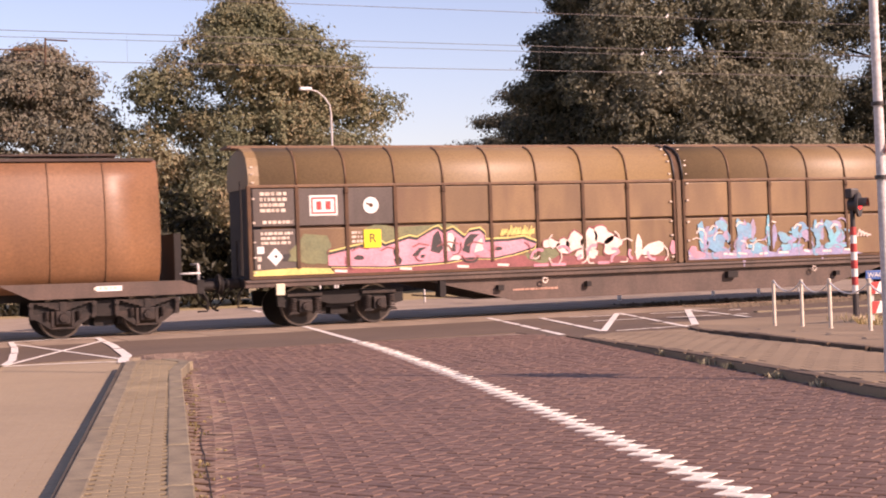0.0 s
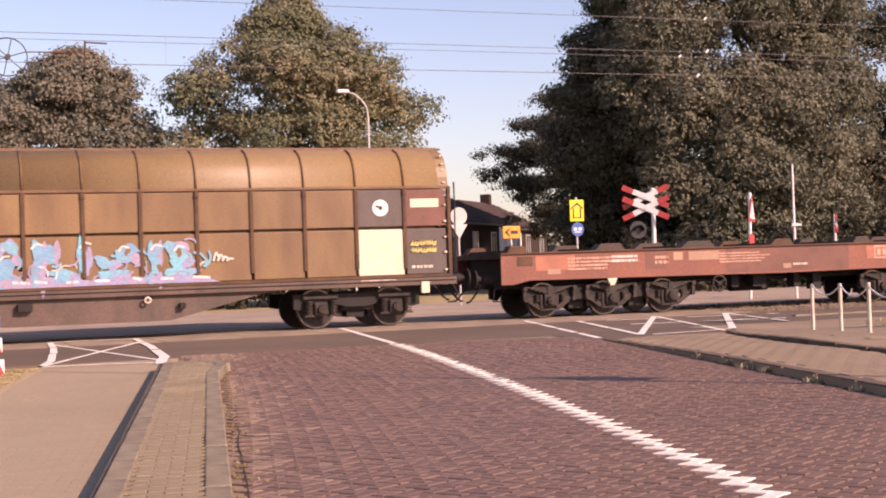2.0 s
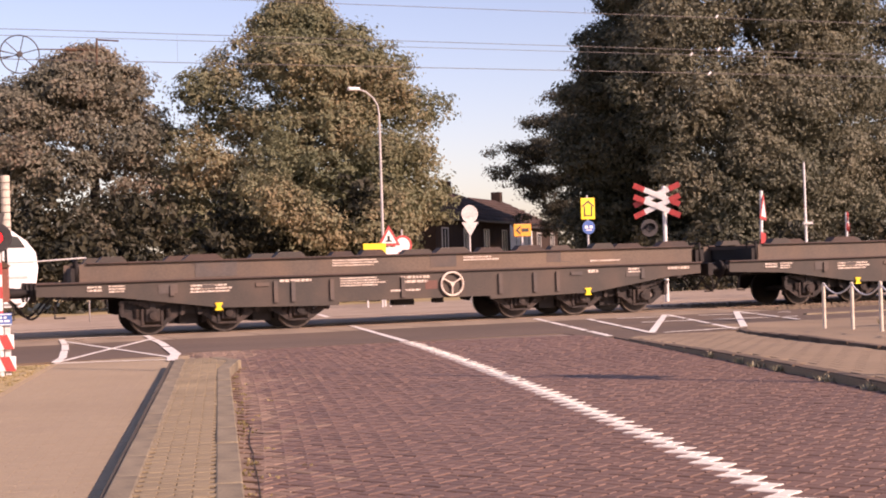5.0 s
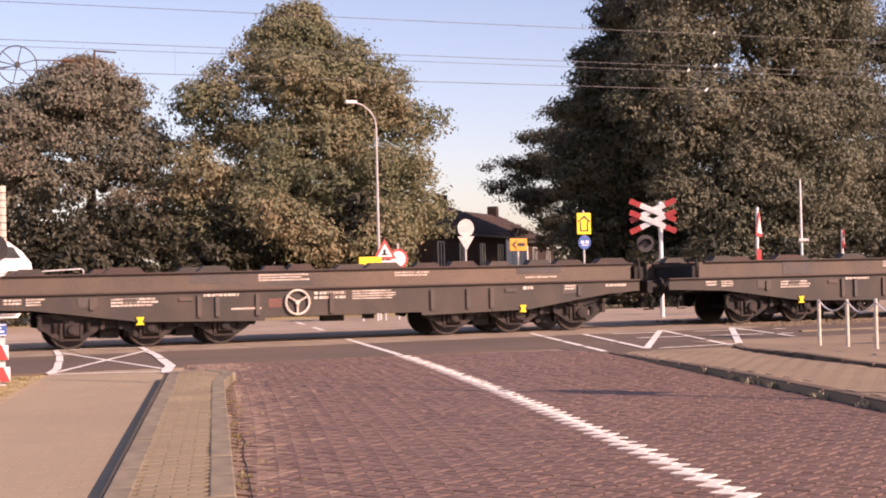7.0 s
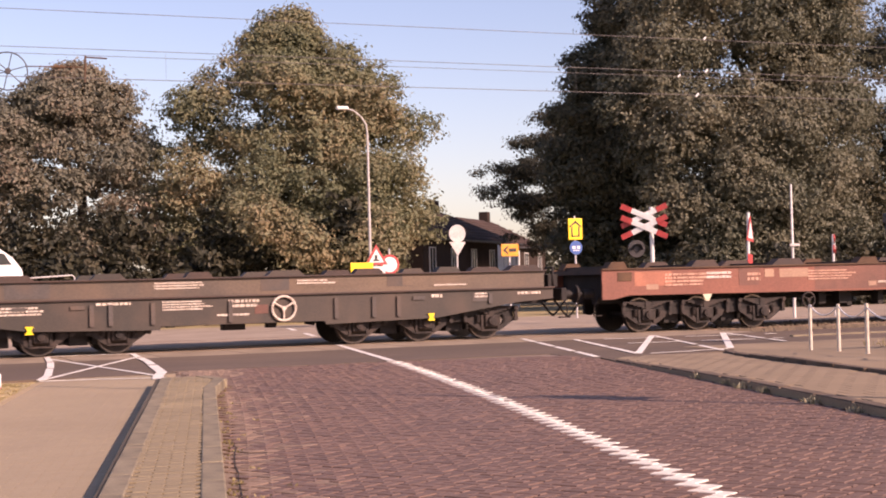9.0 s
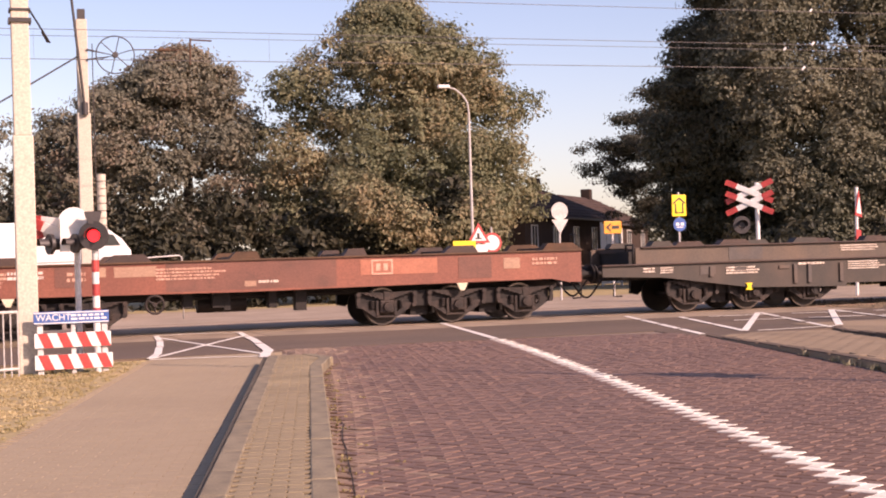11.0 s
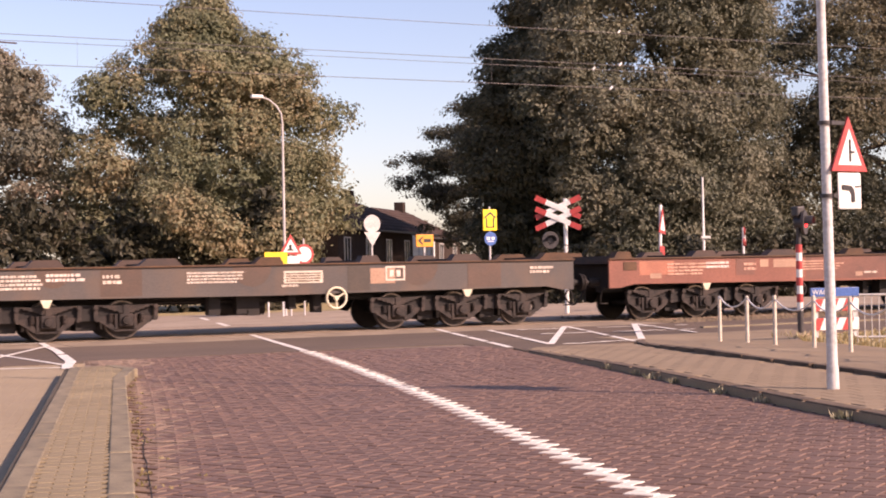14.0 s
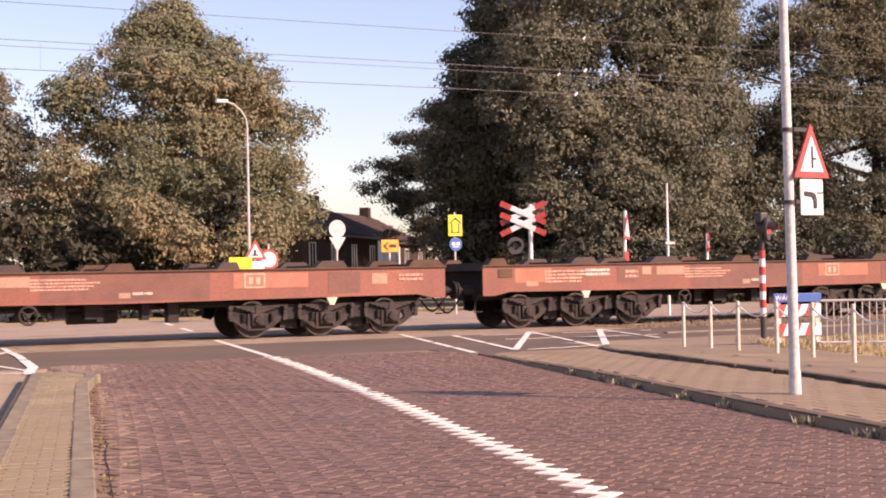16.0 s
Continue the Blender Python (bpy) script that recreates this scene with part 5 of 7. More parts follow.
    spray([[(4.8, 1.62), (4.84, 2.02), (4.95, 2.03), (5.0, 1.9), (4.9, 1.6)], [(5.5, 1.55), (5.6, 1.8), (5.72, 1.9), (5.74, 1.6)], [(4.86, 1.4), (5.0, 1.52), (5.16, 1.46), (5.1, 1.38)]], M["spray_white"])
    spray([q for c, p in shapes[1:6] for q in swipe([(c[0] - 0.22, c[1] + 0.0), (c[0] - 0.05, c[1] + 0.08), (c[0] + 0.2, c[1] + 0.03)], 0.035)], M["maroon"])
    spray([q for xa in (2.0, 3.6, 5.05, 6.1) for q in swipe([(xa, 1.24), (xa + 0.3, 1.22)], 0.06)], M["spray_white"])
    tag = []
    for k in range(15):
        x = 6.2 + k * 0.06
        tag += swipe([(x, 1.93 + g.uniform(-0.06, 0.05)), (x + 0.07, 2.12 + g.uniform(-0.08, 0.05)), (x + 0.05, 1.95)], 0.03)
    spray(tag, M["lemon"], "yellow sprayed tag")
    wl = [(7.9, 1.62, 0.22, 0.16), (8.2, 1.72, 0.26, 0.22), (8.62, 1.74, 0.24, 0.26), (9.0, 1.86, 0.26, 0.22), (9.25, 1.62, 0.27, 0.2), (8.35, 1.42, 0.15, 0.1), (8.7, 1.42, 0.15, 0.1), (7.55, 1.7, 0.2, 0.12)]
    ws = [(c, blob(*c, g, 16, 0.35)) for c in wl]
    spray([grow(c, p, 1.17) for c, p in ws], M["maroon"])
    spray([p for c, p in ws], M["spray_white"], "white bubble graffiti")
    spray([blob(10.0, 1.55, 0.09, 0.32, g), blob(10.45, 1.5, 0.3, 0.16, g), blob(10.2, 1.42, 0.28, 0.08, g)], M["spray_white"])
    bl = [(11.85, 1.8, 0.1, 0.3), (12.35, 1.82, 0.3, 0.26), (12.3, 1.52, 0.34, 0.16), (13.0, 1.7, 0.12, 0.4), (13.25, 1.86, 0.12, 0.26), (13.5, 1.42, 0.3, 0.12), (13.92, 1.8, 0.09, 0.34), (14.4, 1.66, 0.2, 0.12), (14.85, 1.84, 0.22, 0.18), (14.55, 1.42, 0.26, 0.1), (15.45, 1.7, 0.1, 0.36), (15.95, 1.8, 0.26, 0.22), (16.0, 1.42, 0.28, 0.1)]
    bs = [(c, blob(*c, g, 18, 0.6)) for c in bl]
    spray([[(11.45, 1.17), (13.0, 1.17), (14.9, 1.18), (16.9, 1.17), (16.6, 1.27), (15.4, 1.36), (14.2, 1.28), (13.1, 1.4), (12.2, 1.32), (11.45, 1.42)]], M["violet"])
    spray([blob(c[0] + 0.12, c[1] - 0.05, c[2] * 1.05, c[3] * 1.1, g, 16, 0.6) for c, p in bs], M["violet"])
    spray([p for c, p in bs], M["cyan"], "patchy blue and cyan graffiti letters")
    spray([blob(x, z, 0.08, 0.09, g, 12, 0.5) for x, z in ((12.42, 1.86), (13.3, 1.6), (14.9, 1.86), (16.0, 1.84), (12.6, 1.5), (15.6, 1.5))], M["wall"])
    spray([q for x, z in ((11.8, 1.95), (12.2, 2.02), (13.0, 2.1), (14.0, 2.1), (14.8, 2.0), (15.5, 2.02), (16.0, 1.98)) for q in swipe([(x - 0.1, z - 0.12), (x, z), (x + 0.14, z - 0.04)], 0.04)], M["spray_white"])
    spray([q for x in (11.7, 12.5, 12.95, 13.6, 14.2, 15.0, 15.6, 16.3) for q in swipe([(x, 1.24 + g.uniform(0, 0.08)), (x + g.uniform(0.15, 0.4), 1.27)], 0.05)], M["spray_white"])
    spray([blob(11.0, 1.5, 0.1, 0.16, g), blob(11.6, 1.4, 0.12, 0.12, g), blob(11.75, 1.3, 0.2, 0.08, g)], M["pink"])
    spray([q for k in range(10) for q in swipe([(12 + 0.47 * k, 1.55 + g.uniform(-0.1, 0.2)), (12 + 0.47 * k + g.uniform(-0.03, 0.03), 1.2)], 0.022)], M["cyan"])
    for mt, n, x0, x1, z0, z1, wd in (("spray_white", 8, 11.6, 16.9, 1.18, 1.9, 0.026), ("violet", 16, 11.7, 16.6, 1.2, 2.05, 0.04), ("cyan", 12, 11.7, 16.5, 1.25, 2.1, 0.05), ("maroon", 9, 1.8, 7.2, 1.35, 1.8, 0.03), ("spray_white", 14, 6.8, 10.9, 1.2, 2.0, 0.03), ("pink", 12, 6.8, 11.6, 1.2, 1.5, 0.07)):
        marks = []
        for _ in range(n):
            x, z = g.uniform(x0, x1), g.uniform(z0, z1)
            a = g.uniform(0, math.tau)
            r = g.uniform(0.08, 0.26)
            marks += swipe([(x + r * math.cos(a + 0.7 * i), min(2.2, max(1.19, z + r * math.sin(a + 0.7 * i)))) for i in range(4)], wd)
        spray(marks, M[mt])
    spray([q for k in range(4) for q in swipe([(16.75 + 0.1 * k, 1.62), (16.82 + 0.1 * k, 1.82 - 0.05 * k), (16.9 + 0.1 * k, 1.66)], 0.04)], M["spray_white"])
    tag = []
    for k in range(9):
        for z in (1.86, 1.70):
            x = 21.38 + k * 0.07
            tag += swipe([(x, z + g.uniform(-0.05, 0.03)), (x + 0.06, z + 0.1), (x + 0.04, z - 0.02)], 0.025)
    spray(tag, M["lemon"])
    bogie(w, (1.35, 3.15), 0.46, heavy=False)
    bogie(w, (L - 3.15, L - 1.35), 0.46, heavy=False)
    couplers(w, -0.1, -1, 1.05)
    couplers(w, L + 0.1, 1, 1.05)
    return w


def hopper_wagon():
    """Rounded bulk wagon with barrel sides on a low underframe."""
    L = 17.5
    w = root("hopper_wagon", "orange-brown rounded bulk hopper wagon with seams", "freight wagon", "wagons of the goods train")
    prof = [(0.75, 0.98), (1.05, 1.12), (1.27, 1.45), (1.38, 1.9), (1.41, 2.4), (1.38, 2.95), (1.28, 3.45), (1.12, 3.75), (0.95, 3.82), (0, 3.9)]
    prof = prof + [(-y, z) for y, z in prof[-2::-1]]
    bm = bmesh.new()
    st = [(0.5, 0.97)] + [(0.55 + k * (L - 1.1) / 14, 1.0) for k in range(15)] + [(L - 0.5, 0.97)]
    R = [[bm.verts.new((x + (0.0 if 0 < i < len(st) - 1 else (0.28 if i else -0.28) * (-(1 - abs(z - 2.4) / 1.5))), y * f, z)) for y, z in prof] for i, (x, f) in enumerate(st)]
    for A, B in zip(R, R[1:]):
        for k in range(len(prof) - 1):
            f = bm.faces.new((A[k], A[k + 1], B[k + 1], B[k]))
            f.smooth = True
    bm.faces.new(R[0])
    bm.faces.new(R[-1][::-1])
    part("vessel", bm, M["hopper"], w, "smooth orange-brown barrel-sided vessel")
    for k in range(1, 14):
        x = 0.55 + k * (L - 1.1) / 14
        bm = bmesh.new()
        chain(bm, [(x, -y * 1.004, z) for y, z in prof[1:8]], 0.016, 5)
        part("seam", bm, M["roof_rib"], w)
    part("roof_walk", boxes((0.6, L - 0.6, -1.12, -1.0, 3.80, 3.86), (0.6, L - 1.2, -0.3, 0.3, 3.98, 4.02), (1.5, 1.56, -0.3, 0.3, 3.85, 4.0), (6.0, 6.06, -0.3, 0.3, 3.85, 4.0), (12.0, 12.06, -0.3, 0.3, 3.85, 4.0)), M["deck"], w, "dark roof walkway")
    for q in ([(-0.1, 0.86), (3.0, 0.86), (3.6, 1.2), (0.0, 1.2)], [(L - 3.3, 0.86), (L + 0.3, 0.86), (L + 0.3, 1.02), (L - 0.1, 1.16), (L - 4.0, 1.2)]):
        bm = bmesh.new()
        slab(bm, q, NEAR + 0.12, NEAR + 0.2)
        part("underframe", bm, M["sill"], w, "brown underframe plate")
    part("centre_beam", boxes((0, L + 0.4, -0.5, 0.5, 0.8, 1.1)), M["under"], w)
    part("headstock", boxes((L + 0.25, L + 0.4, -1.3, 1.3, 0.85, 1.15), (-0.1, 0.05, -1.3, 1.3, 0.85, 1.15)), M["under"], w)
    part("end_bulkhead", boxes((L - 0.15, L + 0.0, -0.9, 0.9, 1.1, 2.2)), M["under"], w)
    part("outlet_chute", boxes((5.0, 6.5, -0.9, 0.9, 0.4, 1.0), (8.2, 9.6, -0.9, 0.9, 0.4, 1.0), (11.0, 12.5, -0.9, 0.9, 0.4, 1.0), bev=0.1), M["sill"], w)
    bm = bmesh.new()
    chain(bm, [(L + 0.3, -1.2, 1.15), (L + 0.3, -1.2, 1.5), (L + 0.3, -0.5, 1.5)], 0.025)
    chain(bm, [(L - 0.1, -1.2, 1.3), (L + 0.35, -1.2, 1.3)], 0.025)
    part("end_grip", bm, M["grey"], w)
    bars(w, L - 2.0, 1.0, 0.55, 0.1, 1, M["mark"], NEAR + 0.11, seed=33)
    part("name_plate", boxes((L - 1.95, L - 1.4, NEAR + 0.108, NEAR + 0.12, 0.99, 1.1)), M["white"], w)
    bogie(w, (1.2, 3.0), 0.46)
    bogie(w, (L - 2.65, L - 0.85), 0.46)
    couplers(w, L + 0.4, 1)
    return w


red_flat = flat_wagon_a("faded red six-axle flat wagon with dark stake bolsters", M["red"], M["red_patch"], M["red_dark"], M["mark_red"], None, 5)
camo_flat = flat_wagon_b("camouflaged six-axle flat wagon with fish-belly side plates", M["camo"], M["camo_up"], 9, 8.85)
camo_other = flat_wagon_b("camouflaged six-axle flat wagon with dusty brown sides", M["camo"], M["camo_up"], 17, 6.85)
slate_flat = flat_wagon_a("slate-grey six-axle flat wagon with rust stains", M["camo_dark"], M["camo_brown"], M["camo"], M["mark"], M["cream"], 14)
van, hopper = covered_wagon(), hopper_wagon()
S0 = 23.65
PITCH = 16.872
TRAIN = [(hopper, -18.9, 0.46), (van, 0.0, 0.46), (red_flat, S0, 0.43)]
for k, src in ((1, camo_flat), (2, camo_other), (3, None), (4, "red"), (5, None), (6, slate_flat), (7, "red"), (8, "red")):
    at = pose(S0 + k * PITCH, YC, 0)
    ob = src if src not in (None, "red") else copy_thing(red_flat if src == "red" else camo_flat, at)
    TRAIN.append((ob, S0 + k * PITCH, 0.43))


def way(t):
    """Where the van's front end stands along the track."""
    return 8.618 - 8.839 * t - 0.0457 * t * t + 0.0007 * t**3


SURGE = ((0, 0.44), (0.5, -0.04), (1, 0.12), (1.5, -0.06), (2, -0.1), (2.5, -0.24), (3, -0.05), (4.2, -0.05), (6.5, 0.14), (7.5, 0.18), (8.2, 0.06), (10.5, 0.0), (12, 0.0), (12.5, 0.12), (16, 0.12))


def stand(t):
    """The same with the small surges of the train."""
    return way(t) + float(np.interp(t, [p[0] for p in SURGE], [p[1] for p in SURGE]))


def motions():
    for ob, s, r in TRAIN:
        walk(ob, [(k * 0.5, pose(stand(k * 0.5) + s, YC, 0)) for k in range(33)])
    rows = {}
    for ob, s, r in TRAIN:
        for q in [c for c in ob.children_recursive if c.name.startswith("wheelset")]:
            x, y, z = q.location
            if r not in rows:
                rows[r] = [(k / 15, math.degrees((stand(k / 15) - stand(0)) / r)) for k in range(241)]
            walk(q, [(t, pose(x, y, z, 0, a, 0)) for t, a in rows[r]])

# ---- trees and hedges ----
def leaves(name, clumps, n, size, material, parent, seed, label="", shell=0.5, each=16, spread=0.24):
    """A crown of small bent leaves: tufts of leaves sit on the outside of many clumps, with dark gaps between them."""
    g = np.random.default_rng(seed)
    C = np.array(clumps)
    wgt = C[:, 3] * C[:, 5]
    nt = n // each
    k = g.choice(len(C), nt, p=wgt / wgt.sum())
    d = g.normal(size=(nt, 3)) + np.array([0, 0, 0.25])
    d /= np.linalg.norm(d, axis=1)[:, None]
    rad = shell + (1.1 - shell) * g.random(nt) ** 0.6
    lump = 1 + 0.25 * np.sin(d[:, 0] * 5 + k) * np.cos(d[:, 2] * 6 + 2 * k)
    T = C[k, :3] + d * (rad * lump)[:, None] * C[k, 3:6]
    wide = spread * g.uniform(0.6, 1.5, nt)
    i = np.repeat(np.arange(nt), each)
    m = len(i)
    o = g.normal(size=(m, 3)) * np.array([1, 1, 0.62])
    P = T[i] + o * wide[i][:, None] * 0.75
    nrm = d[i] * 0.7 + o * 0.5 + g.normal(size=(m, 3)) * 0.4 + np.array([0, 0, 0.45])
    nrm /= np.linalg.norm(nrm, axis=1)[:, None]
    u = np.cross(nrm, g.normal(size=(m, 3)))
    u /= np.linalg.norm(u, axis=1)[:, None]
    v = np.cross(nrm, u)
    s = (size * g.uniform(0.6, 1.3, m))[:, None]
    V = np.stack([P - u * s, P + v * s * 0.6 + nrm * s * 0.15, P + u * s - nrm * s * 0.25, P - v * s * 0.6 + nrm * s * 0.15], 1).reshape(-1, 3)
    me = bpy.data.meshes.new(name)
    me.from_pydata(V.tolist(), [], np.arange(4 * m).reshape(-1, 4).tolist())
    me.materials.append(material)
    ob = new(name, me)
    ob.parent = parent
    if label:
        tagged(ob, label)
    return ob


def envelope(profile, y, n, seed, depth=0.8, rmin=0.5, rmax=1.15, zflat=0.8):
    """Clump centres inside an outline of (height, left, right), deep along y, most of them near its surface."""
    rg = random.Random(seed)
    zs = [p[0] for p in profile]
    out = []
    while len(out) < n:
        z = rg.uniform(zs[0], zs[-1])
        i = max(k for k in range(len(zs) - 1) if zs[k] <= z)
        f = (z - zs[i]) / (zs[i + 1] - zs[i])
        a, b = (profile[i][j] + f * (profile[i + 1][j] - profile[i][j]) for j in (1, 2))
        hw, cx = (b - a) / 2, (a + b) / 2
        t, q = rg.uniform(0, math.tau), math.sqrt(rg.uniform(0.1, 1))
        r = rg.uniform(rmin, rmax) * min(1, 0.45 + hw / 4)
        r = min(r, max(0.35, hw * 0.6))
        x = cx + math.cos(t) * q * max(0.05, hw - r * 1.1)
        yy = y + math.sin(t) * q * max(0.05, hw * depth - r * 0.9)
        if rg.random() < 0.6 and yy > y:
            yy = 2 * y - yy
        out.append((x, yy, z, r * rg.uniform(0.9, 1.4), r * rg.uniform(0.9, 1.3), r * zflat * rg.uniform(0.8, 1.2)))
    return out


def tree(label, x, y, trunk_h, r, clumps, n, size, material, seed, lean=(0, 0), group="trees beyond the railway"):
    t = root("tree", label, "tree", group)
    rg = random.Random(seed)
    bm = bmesh.new()
    top = max(c[2] for c in clumps)
    pts = [Vector((x, y, -0.1)), Vector((x + 0.15, y, trunk_h * 0.5)), Vector((x + lean[0], y + lean[1], trunk_h)), Vector((x + lean[0] * 1.6, y, trunk_h + (top - trunk_h) * 0.75))]
    rs = [r, r * 0.8, r * 0.65, r * 0.18]
    for k in range(3):
        rod(bm, pts[k], pts[k + 1], rs[k], rs[k + 1], 10)
    part("trunk", bm, M["bark"], t, "dark rough bark trunk")
    for c in rg.sample(clumps, min(26, len(clumps))):
        b = bmesh.new()
        f = rg.uniform(0.1, 0.7)
        a = pts[2].lerp(pts[3], f) if c[2] > trunk_h else pts[1].lerp(pts[2], rg.uniform(0.3, 1))
        e = Vector(c[:3])
        m = a.lerp(e, 0.5) + Vector((rg.uniform(-0.3, 0.3), 0, rg.uniform(0.1, 0.6)))
        w = r * rg.uniform(0.18, 0.36)
        rod(b, a, m, w, w * 0.65, 6)
        rod(b, m, e, w * 0.65, w * 0.2, 6)
        part("limb", b, M["bark"], t)
    leaves("crown", clumps, n, size, material, t, seed, "dense leafy crown with gaps")
    return t


P1 = [(1.2, 11.8, 22.4), (2.4, 11.0, 23.2), (3.6, 10.6, 24.1), (4.8, 10.6, 24.9), (6.4, 10.9, 24.8), (7.6, 11.5, 24.2), (8.2, 11.5, 23.6), (8.9, 11.4, 23.1), (9.8, 12.4, 21.8), (10.7, 14.2, 20.8), (11.1, 15.0, 19.2), (11.7, 15.5, 18.9), (12.6, 16.4, 18.2)]
tree("broad oak turning brown in early autumn", 17.6, 60, 3.2, 0.42, envelope(P1, 60, 160, 11, 0.75, 0.55, 1.25) + [(16.3, 59.6, 12.2, 0.5, 0.5, 0.5), (17.8, 59.8, 12.5, 0.5, 0.5, 0.55), (13.7, 53.2, 4.2, 0.9, 0.7, 0.8), (14.5, 53.0, 3.5, 1.1, 0.8, 0.9), (15.5, 52.9, 2.9, 1.1, 0.8, 0.8), (16.2, 53.0, 2.4, 0.9, 0.7, 0.6), (18.0, 53.4, 2.8, 0.8, 0.7, 0.9), (18.9, 53.8, 3.6, 0.9, 0.8, 1.0), (19.3, 53.8, 2.2, 0.7, 0.7, 0.8)], 170000, 0.085, LEAF["oak"], 11)
P2 = [(2.2, 1.2, 12.8), (4.5, 1.2, 13.2), (6.4, 1.8, 13.1), (7.4, 2.4, 12.9), (8.1, 3.5, 12.2), (9.0, 5.0, 11.6), (9.7, 6.5, 10.7), (10.25, 7.8, 9.7)]
tree("umbrella-shaped tree with olive-brown foliage", 8.8, 61, 4.0, 0.36, envelope(P2, 61, 150, 12, 0.6, 0.5, 1.1, 0.5), 120000, 0.085, LEAF["olive"], 12)
P3 = [(1.0, 32.6, 42.6), (3, 31.0, 43.0), (6, 29.6, 43.2), (9.2, 29.4, 43.6), (11, 29.6, 43.9), (13, 29.9, 43.4), (15, 31.2, 42.6), (17, 33.2, 41), (18.6, 35.2, 38.8)]
tree("very tall tree, full sun put into its pale olive-green leaves", 38.0, 55, 4.0, 0.6, envelope(P3, 55.5, 205, 13, 0.6, 0.7, 1.5), 235000, 0.09, LEAF["pale"], 13)
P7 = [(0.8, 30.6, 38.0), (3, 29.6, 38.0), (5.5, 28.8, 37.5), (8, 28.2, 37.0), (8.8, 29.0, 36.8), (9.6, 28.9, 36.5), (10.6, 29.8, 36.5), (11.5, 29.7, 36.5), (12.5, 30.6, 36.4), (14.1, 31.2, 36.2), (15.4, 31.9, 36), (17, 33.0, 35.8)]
# the darker leaf colour paints the shade on this left-hand crown
tree("tall tree, shade put into its dark green leaves", 34.5, 60.5, 4.0, 0.5, envelope(P7, 60.5, 130, 17, 0.6, 0.55, 1.3), 130000, 0.09, LEAF["dark"], 17)
P4 = [(1.0, 42.6, 62), (4, 42.2, 62), (8, 42.0, 61), (11, 42.6, 60), (13.4, 44.4, 59), (15.4, 48.0, 57)]
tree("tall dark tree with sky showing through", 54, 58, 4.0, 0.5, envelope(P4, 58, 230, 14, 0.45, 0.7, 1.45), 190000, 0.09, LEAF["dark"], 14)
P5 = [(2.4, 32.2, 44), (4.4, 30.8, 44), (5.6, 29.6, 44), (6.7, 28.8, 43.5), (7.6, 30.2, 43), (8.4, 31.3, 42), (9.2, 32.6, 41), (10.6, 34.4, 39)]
tree("spreading tree with feathery branches, shade put into its leaf colour", 37, 71, 3.4, 0.34, envelope(P5, 71, 230, 15, 0.5, 0.35, 0.85, 0.42), 100000, 0.075, LEAF["deep"], 15)
P6 = [(0.4, -8, 4.4), (3, -8, 4.2), (5, -7, 3.4), (6.6, -5, 2.6), (7.4, -4, 0)]
tree("yellow-green bushy tree beside the track", -1.0, 56, 2.0, 0.25, envelope(P6, 56, 60, 16, 0.4), 34000, 0.09, LEAF["olive"], 16)


def hedge(name, label, x0, x1, y, h, n, material, seed):
    rg = random.Random(seed)
    cl = []
    x = x0
    while x < x1:
        r = rg.uniform(0.7, 1.3)
        hh = h * rg.uniform(0.6, 1.05)
        for z in np.arange(0.4, hh, 0.8):
            cl.append((x + rg.uniform(-0.5, 0.5), y + rg.uniform(-1.2, 1.2), float(z), r, r, 0.75))
        x += 0.8
    ob = leaves(name, cl, n, 0.15, material, None, seed)
    tagged(ob, label, "shrubs", kind="stuff")


hedge("shrubs", "dense undergrowth below the trees, shade put into its dark colour", -12, 20.0, 55, 4.4, 30000, LEAF["under"], 31)
hedge("shrubs", "undergrowth below tall trees, shade put into its dark colour", 27.5, 66, 51, 2.6, 22000, LEAF["under"], 32)
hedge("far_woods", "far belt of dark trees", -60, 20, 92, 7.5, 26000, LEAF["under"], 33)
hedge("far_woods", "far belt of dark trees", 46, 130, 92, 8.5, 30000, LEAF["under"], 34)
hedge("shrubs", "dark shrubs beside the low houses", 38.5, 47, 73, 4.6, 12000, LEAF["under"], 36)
hedge("far_woods", "low far shrubs behind the houses", 34, 68, 110, 5.6, 32000, LEAF["dark"], 35)


